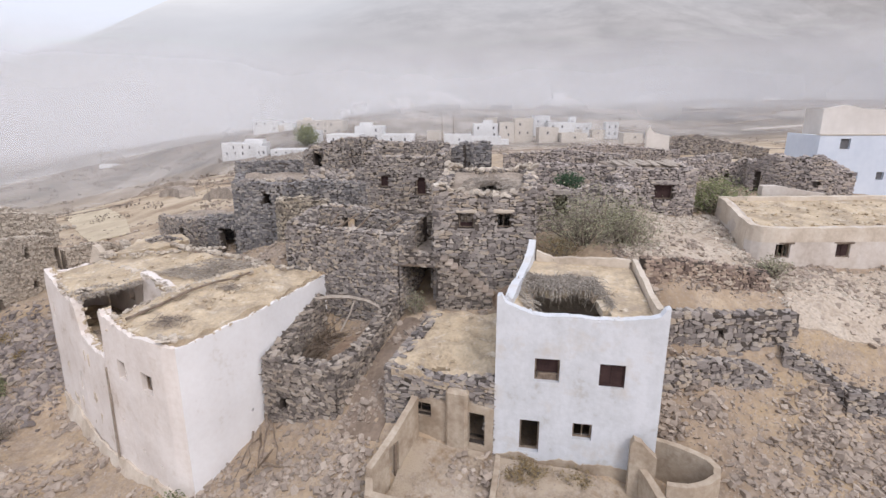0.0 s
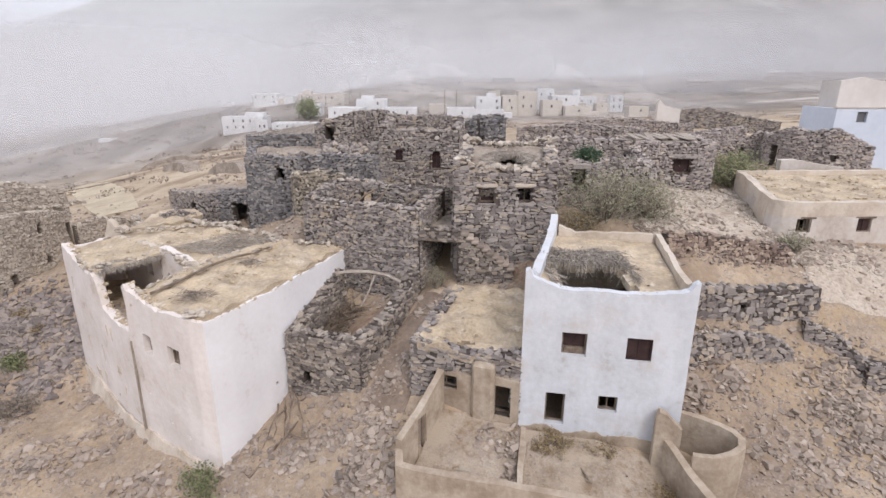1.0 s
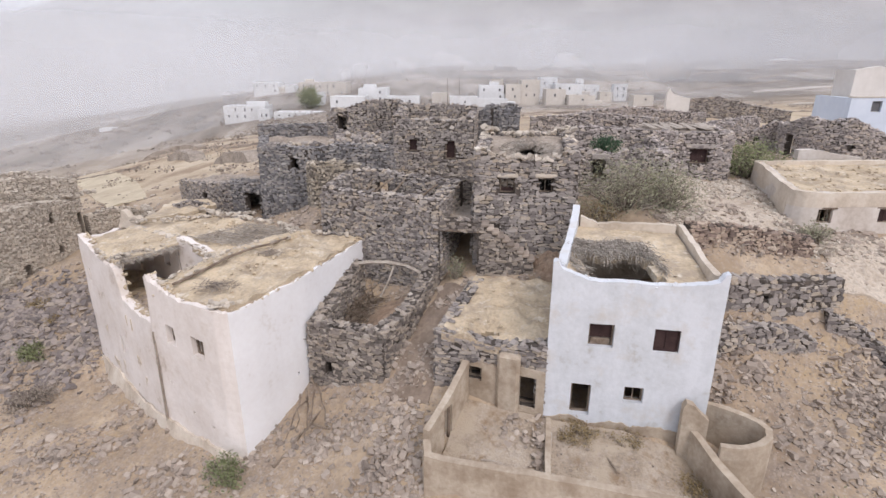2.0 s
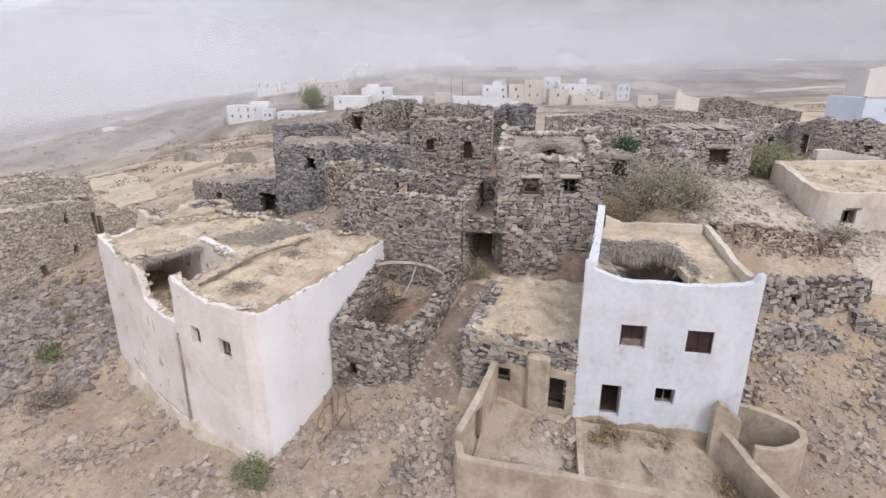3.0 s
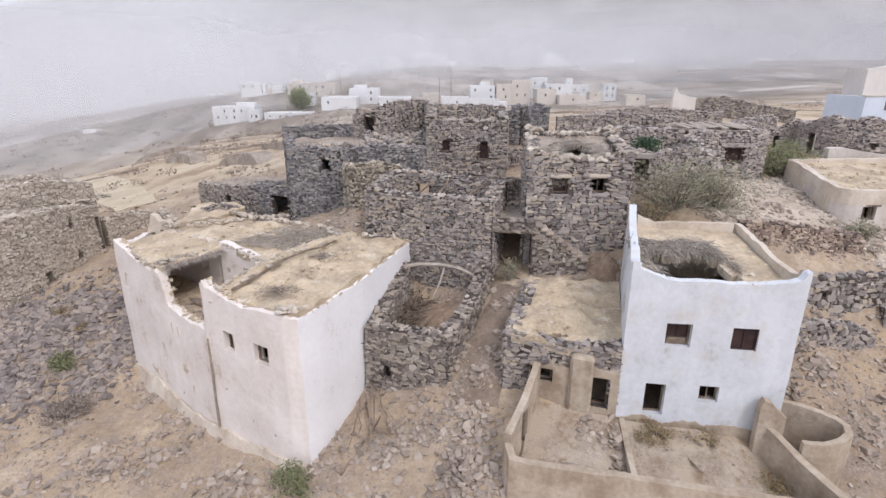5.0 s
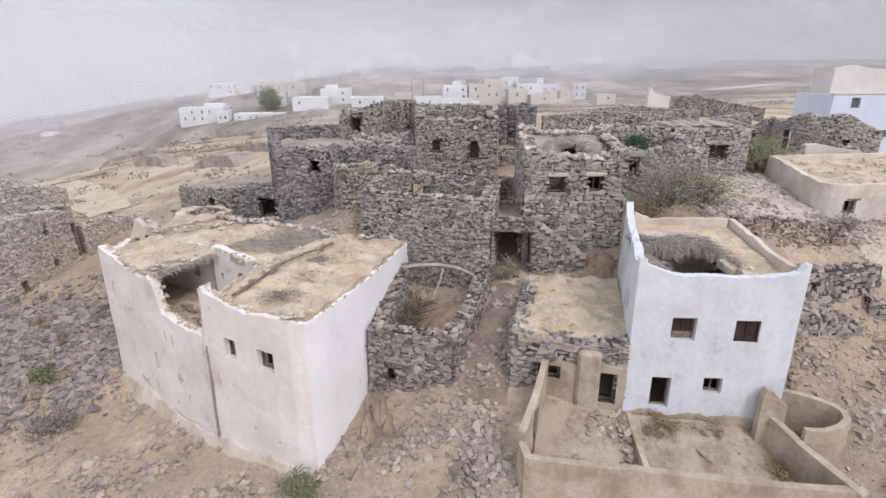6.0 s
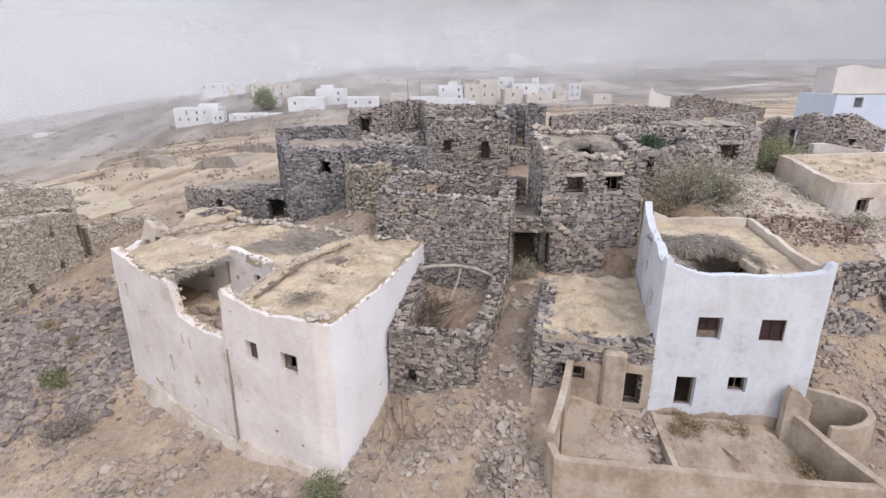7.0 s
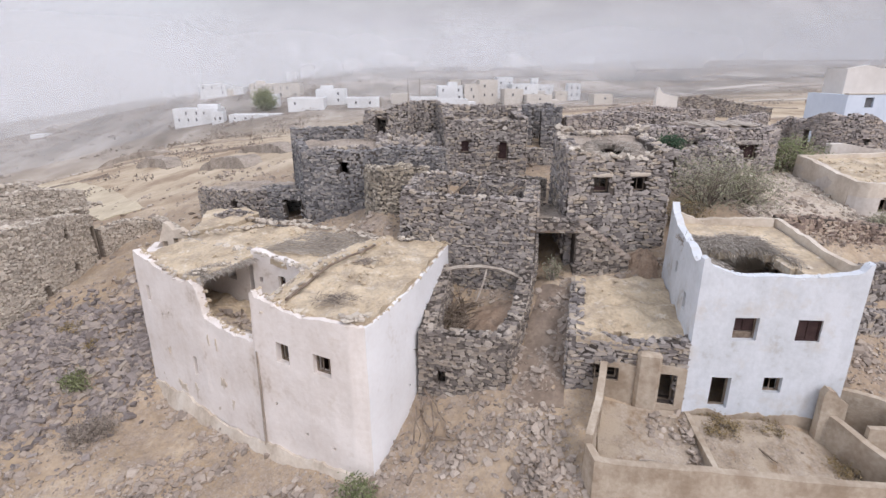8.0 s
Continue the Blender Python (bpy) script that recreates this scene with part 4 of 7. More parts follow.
# ---- whitewashed house with the collapsed front ----
def broken_house():
    h = thing("broken_white_house", -13, 23, -3.5, "large whitewashed mud house with a collapsed front and sandy roof", "house")
    deck = lambda x, y: 3.55 + 0.05 * (y - 17.7) - 0.055 * max(0.0, -9.9 - x)
    path = [(-21.6, 27.1), (-17.45, 23.2), (-14.4, 20.45), (-11.2, 18.25), (-10.5, 17.85), (-9.9, 17.72), (-9.35, 18.5), (-7.9, 21.1), (-6.0, 25.5)]
    ln = Line(path)
    u3, u6 = float(ln.u[3]), float(ln.u[6])
    top = [(0, 3.62), (0.3, 3.58), (0.9, 3.4), (1.5, 3.42), (1.9, 3.2), (2.9, 3.08), (3.3, 3.2), (3.8, 3.02), (4.7, 3.03), (5.1, 3.14), (5.5, 3.1), (5.66, 2.92), (5.74, 2.5), (5.84, 2.25), (5.88, 1.8), (6.0, 1.6), (6.6, 1.5), (8, 1.5), (9.3, 1.56),
           (9.56, 1.66), (9.62, 2.4), (9.7, 3.3), (9.72, 3.86), (9.92, 3.9), (10.0, 3.66), (10.2, 3.7), (10.4, 3.55), (10.9, 3.6), (11.1, 3.46), (11.7, 3.42), (12.4, 3.36), (13.1, 3.42), (u3, 3.44), (u3 + 1.2, 3.42), (u6, 3.48), (u6 + 3, 3.62), (ln.length, 3.85)]
    holes = [(10.95, 11.6, 1.13, 2.0), (12.8, 13.66, 1.14, 1.98), (4.45, 4.78, -1.75, -0.75), (0.85, 1.2, 1.2, 2.0), (2.1, 2.24, 0.7, 0.84), (2.75, 2.87, 0.95, 1.07),
             (10.55, 10.7, -1.0, -0.87), (12.1, 12.25, -1.9, -1.77), (13.5, 13.65, -2.05, -1.92), (u6 + 2.0, u6 + 2.13, -0.75, -0.62), (ln.length - 1.0, ln.length - 0.87, 3.0, 3.13)]
    c5 = float(ln.u[5])
    turn = ln.t[5].copy()
    front_top = [t for t in top if t[0] <= c5] + [(c5, 3.45)]
    plaster_wall(h, path[:6], front_top, 0.42, WARM, [k for k in holes if k[1] < c5], 0.018, 0.06, -5.4, 0.075, 11, step=0.13, trail=turn)
    # Right face whiter than the front: partly brighter light put into its limewash.
    plaster_wall(h, path[5:], [(max(0, a - c5), b - 0.05) for a, b in top if a >= u6 - 0.01] + [(99, 3.82)], 0.5, PURE_LIT, [(a - c5, b - c5, c, d) for a, b, c, d in holes if a > c5], 0.018, 0.05, -5.4, 0.06, 11, step=0.13, lead=turn)
    # bare mud along the foot, patches of fallen whitewash and the washed-out gutter line
    foot = [(x - 0.15, y - 0.17) for x, y in path[:6]]
    plaster_wall(h, foot, [(0, -3.6), (1.5, -3.5), (3.0, -3.3), (4.6, -3.35), (6.0, -3.45), (8.0, -3.35), (9.6, -3.2), (11.6, -3.05), (13.5, -2.9), (16, -2.8)], 0.12, DUST, (), 0.3, 0.07, -5.4, 0.14, 18, "bare mud where the whitewash has fallen off", 0.08, "bare_foot")
    r = random.Random(8)
    for u, z, w, t in ((1.6, -2.9, 1.0, 0.8), (3.0, -2.9, 1.3, 0.8), (4.6, -2.7, 0.8, 1.1), (6.9, -1.3, 0.5, 0.9), (7.5, -2.2, 0.35, 0.7), (6.1, 0.6, 0.2, 0.6), (6.7, 0.5, 0.16, 0.7), (6.4, -2.7, 0.7, 0.7), (2.2, -1.2, 0.2, 0.3), (10.3, 3.1, 0.16, 0.14)):
        _, _, nn = ln.at(u)
        zt = height_of(front_top, u)
        k = 26
        f1, f2 = r.uniform(0, 6), r.uniform(0, 6)
        V = [(0, 0)] + [(0.5 * w * math.cos(q) * g, 0.5 * t * math.sin(q) * g) for q in np.linspace(0, 2 * math.pi, k, endpoint=False) for g in [0.6 + 0.25 * math.sin(2 * q + f1) + 0.25 * math.sin(5 * q + f2) + r.uniform(-0.12, 0.12)]]
        out = []
        for du, dz in V:
            p2, _, n2 = ln.at(min(max(u + du, 0.05), c5))
            o = 0.02 + 0.018 * (zt - z - dz)
            out.append((p2[0] + n2[0] * o, p2[1] + n2[1] * o, z + dz))
        back = [(x - nn[0] * 0.12, y - nn[1] * 0.12, zz) for x, y, zz in out]
        F = [(0, 1 + q, 1 + (q + 1) % k) for q in range(k)] + [(1 + q, k + 2 + q, k + 2 + (q + 1) % k, 1 + (q + 1) % k) for q in range(k)]
        link_mesh("flaked_patch", out + back, F, DUST, h, "bare mud showing through the whitewash")
    rods("gutter_streak", [([(-14.42, 20.36, 1.3), (-14.44, 20.32, -0.5), (-14.5, 20.3, -3.2)], 0.045, 0.06)], ROOF_MUD, h, "washed-out gutter line")
    for q in holes[:2]:
        window_fill(h, ln, *q, 0.22, WOOD, 2)
    plaster_wall(h, [(-20.2, 29.5), (-21.6, 27.1)], [(0, 3.0), (2.7, 3.5)], 0.4, WARM, (), 0.01, 0.05, -4.5, 0.08, 12, step=0.15)
    crumbs(h, Line(path[:6]), front_top, 0.42, WARM, 10, 71, (0.04, 0.14))
    crumbs(h, Line([(x + 0.12, y + 0.14) for x, y in path[:6]]), front_top, 0.3, SAND, 34, 69, (0.05, 0.17), 0.0)
    crumbs(h, Line(path[5:]), [(0, 3.42), (0.95, 3.45), (3.9, 3.63), (8.7, 3.95)], 0.5, SAND, 18, 70, (0.04, 0.15))
    strew("roof_litter", h, [(-13.8, 20.9), (-10.2, 18.6), (-8.6, 21.4), (-7.0, 25.0), (-9.8, 25.8), (-12.0, 23.2)], lambda x, y: 0.03 + deck(x, y), 130, SAND, (0.03, 0.17), 72, "clods and pebbles on the sandy roof")
    strew("roof_litter", h, [(-20.4, 27.6), (-17.6, 24.4), (-15.9, 26.0), (-19.6, 28.8)], lambda x, y: 3.13 + 0.11 * (x + 21), 50, SAND, (0.04, 0.18), 73, "clods and pebbles on the sandy roof")
    strew("roof_litter", h, [(-15.4, 26.4), (-17.8, 30.4), (-16.5, 31.6), (-12.2, 28.6), (-10.2, 26.6)], lambda x, y: 3.63 + 0.03 * (x + 12), 110, SAND, (0.04, 0.22), 74, "stones and clods on the back roof")
    # the court behind the fallen stretch of the front
    plaster_wall(h, [(-15.6, 25.75), (-14.1, 24.9), (-12.35, 23.0)], [(0, 3.85), (0.3, 3.8), (1.4, 3.6), (2.2, 3.62), (4.3, 3.5)], 0.4, WARM, [(1.5, 2.0, 1.9, 2.7), (0.35, 0.55, 2.2, 2.5)], 0, 0.05, 0.6, 0.05, 13, step=0.15)
    court = Line([(-15.6, 25.75), (-14.1, 24.9), (-12.35, 23.0)])
    window_fill(h, court, 1.5, 2.0, 1.9, 2.7, 0.2, WOOD, 0, (BROWN, 0.05, 0.6))
    plaster_wall(h, [(-19.6, 29.1), (-15.9, 26.2)], [(0, 2.85), (4.7, 3.4)], 0.4, WARM, [(3.0, 3.7, 1.9, 2.75), (1.0, 1.5, 1.6, 2.6)], 0, 0.04, 0.6, 0.03, 14)
    plaster_wall(h, [(-12.3, 23.0), (-14.1, 20.75)], 3.3, 0.35, WARM, (), 0, 0.04, 0.6, 0.04, 15)
    slab("floor", [(-20.8, 27.2), (-17.3, 23.75), (-14.2, 20.9), (-12.2, 23.1), (-15.6, 25.8), (-19.6, 28.9)], 0.95, 0.3, SAND, h, None, step=0.3, rough=0.3)
    strew("court_rubble", h, [(-18.4, 25.4), (-17.2, 24.0), (-14.6, 21.4), (-13.0, 23.0), (-15.4, 25.2)], lambda x, y: 0.98, 160, LOOSE, (0.05, 0.3), 80, "fallen stones and clods in the court")
    rods("fallen_beam", [(bent((-17.2, 25.2, 1.0), (-14.9, 23.3, 0.95), 0.04), 0.08, 0.06), (bent((-16.2, 25.2, 0.95), (-15.6, 22.9, 1.05), 0.05), 0.06, 0.05)], WOOD, h, "fallen roof poles")
    slab("roof", [(-21.35, 27.1), (-19.4, 25.25), (-17.6, 23.6), (-17.3, 23.7), (-16.7, 24.3), (-16.1, 25.0), (-15.5, 25.7), (-15.7, 26.6), (-19.9, 29.4)], lambda x, y: 3.2 + 0.08 * (x + 21) + 0.05 * (y - 26), 0.22, SAND, h, None, step=0.18, rough=0.16)
    slab("roof", [(-14.0, 20.55), (-12.6, 19.45), (-11.1, 18.42), (-10.45, 18.0), (-9.92, 17.9), (-9.45, 18.55), (-8.02, 21.15), (-6.15, 25.5), (-9.7, 26.3), (-11.2, 24.3), (-12.3, 23.2)], deck, 0.28, SAND, h, None, step=0.16, rough=0.22)
    slab("roof", [(-15.7, 26.1), (-12.2, 23.3), (-11.2, 24.4), (-9.6, 26.5), (-11.3, 28.6), (-15.6, 31.2), (-17.2, 32.3), (-20.0, 29.5)], lambda x, y: 3.6 + 0.03 * (x + 12), 0.3, SAND, h, None, step=0.25, rough=0.2)
    # raised mud ridge between the roofs
    ridge = [(-13.3, 19.9), (-12.75, 21.2), (-12.2, 22.5), (-11.3, 23.85), (-10.1, 25.0), (-8.7, 25.95)]
    plaster_wall(h, ridge, [(0, 3.55), (2.8, 3.82), (4.4, 3.94), (7.6, 4.16)], 0.55, SAND, (), 0.3, 0.06, 3.2, 0.06, 19, "raised mud ridge edged with flat stones", 0.15, "roof_ridge")
    rods("roof_pole", [(bent((-12.95, 19.95, 3.68), (-11.75, 22.55, 3.9), 0.02), 0.07, 0.06), (bent((-11.8, 22.5, 3.9), (-9.6, 24.9, 4.12), 0.02), 0.065, 0.05)], WOOD, h, "dark weathered pole along the mud ridge")
    # brushwood mat, eaves and twig heaps
    feet = [((x + 0.62 * k, y0 + 0.8 * k, 3.72 + 0.03 * (x + 12)), (0.9, -0.45, 0.01)) for x, y0 in zip(np.linspace(-15.2, -11.0, 40), np.linspace(26.4, 24.4, 40)) for k in np.linspace(0, 3.4, 20)]
    brush("roof_mat", feet, THATCH, 0.42, h, "grey brushwood mat laid on the roof", 5, 0.03, 0.011, 2)
    rim_of_court = [(-17.4, 23.5), (-16.85, 24.15), (-16.2, 24.85), (-15.5, 25.55)]
    eave = [((float(np.interp(k, (0, 1, 2, 3), [p[0] for p in rim_of_court])) - 0.28 * q, float(np.interp(k, (0, 1, 2, 3), [p[1] for p in rim_of_court])) + 0.3 * q, 3.3 + 0.05 * k + 0.03 * q), (0.8, -0.7, -0.12)) for k in np.linspace(0, 3, 70) for q in (0, 1, 2)]
    brush("eaves_thatch", eave, THATCH, 0.36, h, "ragged grey thatch eaves over the court", 6, 0.35, 0.013, 4)
    for (hx, hy), w, lay, sd in (((-11.1, 19.75), 0.8, 2, 7), ((-9.95, 23.2), 0.5, 1, 28)):
        patch = [((hx + w * math.cos(a) * q, hy + 0.75 * w * math.sin(a) * q, deck(hx, hy) + 0.1 + 0.05 * (1 - q)), (math.cos(3 * a), math.sin(3 * a), 0.05)) for a in np.linspace(0, 6.2, 18) for q in (0.15, 0.45, 0.75, 1.0)]
        brush("brushwood", patch, TWIG, 0.34, h, "heap of broken twigs on the roof", sd, 0.08, 0.011, lay)
    # stones on roof rims
    r = random.Random(4)
    rim = []

    def row(a, b, z, per, lo, hi, spread_):
        for _ in range(int(math.dist(a, b) * per)):
            s, k = r.uniform(lo, hi), r.random()
            rim.append(pose(a[0] + (b[0] - a[0]) * k + r.gauss(0, spread_), a[1] + (b[1] - a[1]) * k + r.gauss(0, spread_), (z[0] + (z[1] - z[0]) * k if isinstance(z, tuple) else z) + r.uniform(-0.02, 0.09), r.uniform(-30, 30), r.uniform(-30, 30), r.uniform(0, 360)) @ Matrix.Diagonal((s * 1.5, s, s * 0.65, 1)))

    for a, b, z in (((-20.0, 29.4), (-15.8, 26.3), (3.3, 3.6)), ((-20.0, 29.5), (-15.8, 30.9), 3.6), ((-15.8, 30.9), (-13.4, 31.4), 3.65), ((-17.2, 32.3), (-14.0, 30.4), 3.65), ((-14.0, 30.4), (-11.4, 28.8), 3.7), ((-11.4, 28.8), (-9.5, 26.9), 3.8)):
        row(a, b, z, 9, 0.08, 0.26, 0.1)
    for a, b, z in (((-21.3, 27.2), (-17.7, 23.7), 3.2), ((-17.6, 23.9), (-15.6, 25.8), 3.45), ((-12.5, 23.1), (-15.4, 25.7), 3.7), ((-9.9, 26.2), (-6.6, 25.6), 4.05)):
        row(a, b, z, 7, 0.06, 0.18, 0.1)
    for side in (-0.42, 0.12):
        for a, b in zip(ridge, ridge[1:]):
            d = Vector((b[1] - a[1], a[0] - b[0])).normalized() * side
            row((a[0] + d.x, a[1] + d.y), (b[0] + d.x, b[1] + d.y), (3.62 + 0.075 * (a[1] - 19.9), 3.62 + 0.075 * (b[1] - 19.9)), 11 if side < 0 else 4, 0.05, 0.17, 0.05)
    for _ in range(26):
        s = r.uniform(0.08, 0.22)
        rim.append(pose(-10.25 + r.gauss(0, 0.28), 18.15 + r.gauss(0, 0.14), 3.6 + r.uniform(0, 0.1), r.uniform(-20, 20), r.uniform(-20, 20), r.uniform(0, 360)) @ Matrix.Diagonal((s * 1.5, s, s * 0.5, 1)))
    heap("rim_stonework", rim, STONE_TAN, h, HEWN)
    # ruined back wall with two arched openings, and the humped roofs behind
    plaster_wall(h, [(-22.3, 31.7), (-20.4, 31.2), (-19.0, 31.0)], [(0, 2.5), (0.35, 3.3), (0.5, 3.75), (0.75, 3.7), (1.0, 3.35), (1.5, 3.45), (1.9, 3.1), (2.4, 2.9), (3.3, 2.7)], 0.4, DUST, [(0.3, 0.62, 1.5, 2.65), (1.0, 1.75, 1.5, 2.85)], 0, 0.05, 0.5, 0.07, 16, step=0.12)
    plaster_wall(h, [(-22.4, 31.6), (-21.7, 27.3)], [(0, 2.6), (2.0, 2.8), (4.4, 3.3)], 0.35, WARM, (), 0, 0.05, -2, 0.1, 17, step=0.2)
    slab("roof", [(-20.2, 30.2), (-17.4, 32.4), (-17.0, 34.2), (-18.4, 35.8), (-20.6, 35.4), (-20.0, 32.4)], lambda x, y: 3.45 + 0.25 * math.exp(-((x + 18.6) ** 2 + (y - 33.6) ** 2) / 2.4), 0.3, SAND, h, None, step=0.3, rough=0.2)


broken_house()

# ---- stone houses and enclosures ----
def stone_things():
    S = (0.36, 0.2)
    # tower house
    t = thing("stone_tower_house", 2, 26, 3.5, "square rubble stone tower house with a caved-in mud roof", "house")
    f = [(-0.45, 24.45), (4.25, 24.0)]
    ln = Line(f)
    wins = [(1.2, 1.9, 6.5, 7.2), (2.96, 3.66, 6.55, 7.22)]
    stone_wall(t, f, [(0, 8.3), (0.8, 8.2), (1.6, 8.0), (3, 7.95), (4, 8.15), (4.72, 8.4)], 0.6, wins, 0.015, (0.36, 0.165), STONE, 300, (1,), 1, 2.2)
    stone_wall(t, [(4.25, 24.0), (5.0, 28.6)], [(0, 8.4), (4.6, 8.7)], 0.6, (), 0.015, S, STONE, 0, (1,), 2, 3.5)
    stone_wall(t, [(0.2, 29), (-0.45, 24.45)], [(0, 8.8), (4.6, 8.3)], 0.6, (), 0.015, S, STONE, 60, (1,), 3, 3.5)
    stone_wall(t, [(5.0, 28.6), (0.2, 29)], 8.75, 0.5, (), 0.0, S, STONE, 0, (-1,), 4, 5)
    for q in wins:
        m = face_pose(ln, (q[0] + q[1]) / 2, q[3] + 0.14, 0.03)
        part("lintel", box_bm(q[1] - q[0] + 0.3, 0.3, 0.2, m, 0.05), STONE_TAN, t, "long pale stone lintel")
        m = face_pose(ln, (q[0] + q[1]) / 2, q[2] - 0.05, 0.06)
        part("sill", box_bm(q[1] - q[0] + 0.15, 0.26, 0.1, m, 0.02), STONE, t)
        window_fill(t, ln, *q, 0.3, WOOD, 1, (BROWN, 0.05, 0.35) if q is wins[0] else None)
    dome = lambda x, y: 8.0 + 0.17 * (y - 24.5) - 0.2 * math.exp(-((x - 2.4) ** 2 / 1.6 + (y - 26.4) ** 2 / 1.4))
    pit = lambda x, y: ((x - 2.4) / 0.95) ** 2 + ((y - 26.4) / 0.95) ** 2 < 1
    slab("roof", [(0.05, 24.9), (4.0, 24.5), (4.6, 28.4), (0.6, 28.7)], dome, 0.3, ROOF_MUD, t, pit, step=0.2, rough=0.15)
    feet = [((2.4 + q * math.cos(a), 26.4 + q * math.sin(a), 8.0 + 0.2 * q + 0.17 * q * math.sin(a)), (-math.cos(a), -math.sin(a), -0.15)) for a in np.linspace(0, 6.28, 70) for q in (1.0, 1.35)]
    brush("roof_thatch", feet, THATCH, 0.45, t, "", 9, 0.5, 0.013, 3)

    r = random.Random(31)
    rimmed = []
    for i in range(200):
        a = r.choice((0, 1, 2, 3))
        k = r.random()
        x, y = ((-0.1 + 4.1 * k, 24.75 - 0.4 * k), (4.0 + 0.7 * k, 24.4 + 4 * k), (0.0 + 0.5 * k, 24.8 + 4 * k), (0.5 + 4.2 * k, 28.5))[a]
        corner = max(0.0, abs(k - 0.5) - 0.25) * 1.3
        s = r.uniform(0.1, 0.3)
        rimmed.append(pose(x + r.uniform(-0.25, 0.25), y + r.uniform(-0.25, 0.25), 8.05 + 0.17 * (y - 24.5) + corner + r.uniform(0, 0.12), r.uniform(-40, 40), r.uniform(-40, 40), r.uniform(0, 360)) @ Matrix.Diagonal((s * 1.5, s, s * 0.6, 1)))
    heap("rubble", rimmed, STONE_TAN, t, HEWN)

    # long house with the gate passage
    b = thing("stone_house", -4.5, 26.5, 3.0, "rubble stone house with a collapsed roof and loose stones on top", "house")
    stone_wall(b, [(-8.3, 27.0), (-7.0, 25.98), (-4.9, 25.05), (-3.15, 24.2), (-2.1, 23.8)], [(0, 5.8), (0.8, 6.25), (1.6, 6.2), (3.5, 6.2), (5.5, 6.3), (6.7, 6.2)], 0.6,
               [(3.7, 3.83, 4.6, 4.73), (2.3, 2.42, 5.3, 5.42), (5.2, 5.33, 5.3, 5.43)], 0.02, (0.28, 0.15), STONE, 300, (1,), 11, 0.2)
    stone_wall(b, [(-2.1, 23.8), (-1.1, 27.0)], [(0, 6.25), (1, 6.2), (3.3, 6.45)], 0.6, (), 0.02, (0.28, 0.15), STONE, 60, (1, -1), 12, 2.2)
    stone_wall(b, [(-7.3, 29.0), (-5.4, 29.3), (-3.9, 28.3), (-1.1, 27.0)], [(0, 6.55), (1.2, 6.7), (2.2, 6.6), (3.6, 6.5), (6.6, 6.45)], 0.55, [(1.7, 2.4, 4.9, 6.0)], 0, (0.28, 0.15), STONE, 60, (1,), 13, 3)
    stone_wall(b, [(-7.4, 29.1), (-8.2, 27.0)], [(0, 6.6), (2.2, 6.2)], 0.55, (), 0, (0.28, 0.15), STONE, 0, (1, -1), 14, 3)
    slab("roof", [(-7.7, 27.2), (-4.9, 25.6), (-2.4, 24.3), (-1.5, 26.7), (-3.9, 28.0), (-5.4, 28.9), (-7.2, 28.7)], lambda x, y: 5.0 + 0.22 * max(0.0, -4.5 - x), 0.3, ROOF_MUD, b, lambda x, y: ((x + 3.6) / 0.8) ** 2 + ((y - 26.9) / 0.6) ** 2 < 1, step=0.3, rough=0.3)
    stone_wall(b, [(-2.6, 31.2), (-1.2, 30.9), (0.4, 30.5)], [(0, 6.2), (1.4, 6.0), (3.0, 5.9)], 0.5, (), 0, (0.28, 0.15), STONE_BROWN_DIM, 0, (1,), 18, 3.5)
    r = random.Random(21)
    rub = [pose(x := r.uniform(-7.6, -2), y := r.uniform(25.2, 28.5), 5.05 + 0.22 * max(0.0, -4.5 - x) + r.uniform(0, 0.3), r.uniform(-40, 40), r.uniform(-40, 40), r.uniform(0, 360)) @ Matrix.Diagonal((s := r.uniform(0.12, 0.34), s * 0.8, s * 0.6, 1))
           for _ in range(500)]
    heap("rubble", [m for m in rub if m.translation.y > 23.2 - 0.5 * m.translation.x - 0.0], STONE, b, HEWN)
    rods("fallen_pole", [(bent((-6.4, 26.6, 5.5), (-4.6, 28.2, 6.45), 0.05), 0.07, 0.05), (bent((-6.0, 26.5, 5.6), (-5.6, 27.6, 6.55), 0.05), 0.07, 0.04), (bent((-4.9, 26.2, 5.3), (-4.0, 27.9, 6.4), 0.05), 0.07, 0.05), (bent((-3.9, 25.9, 5.3), (-2.2, 27.2, 6.3), 0.05), 0.06, 0.05)], WOOD, b)

    g = thing("gate_passage", -1.2, 24, 3.0, "dark open gateway in a rubble stone wall", "gateway")
    stone_wall(g, [(-2.1, 23.75), (-0.3, 23.45), (2.3, 23.2)], [(0, 5.3), (1.8, 5.3), (2.1, 5.15), (2.6, 4.75), (3.2, 4.35), (3.8, 3.9), (4.4, 3.4)], 0.7, [(0.02, 1.82, 2.0, 4.82)], 0.01, (0.3, 0.16), STONE_BROWN_DIM, 150, (1,), 15, 1.8)
    part("lintel", box_bm(2.3, 0.5, 0.16, face_pose(Line([(-2.1, 23.75), (-0.3, 23.45)]), 0.9, 4.88, 0.22), 0.03), WOOD, g, "weathered wooden gate lintel")
    stone_wall(g, [(0.55, 27.4), (0.3, 24.2)], 5.1, 0.5, (), 0, (0.3, 0.16), STONE_BROWN_DIM, 0, (1,), 16, 2.0)
    stone_wall(g, [(-1.8, 27.5), (0.4, 27.4)], 5.1, 0.5, (), 0, (0.3, 0.16), STONE_BROWN_DIM, 0, (1,), 17, 2.0)
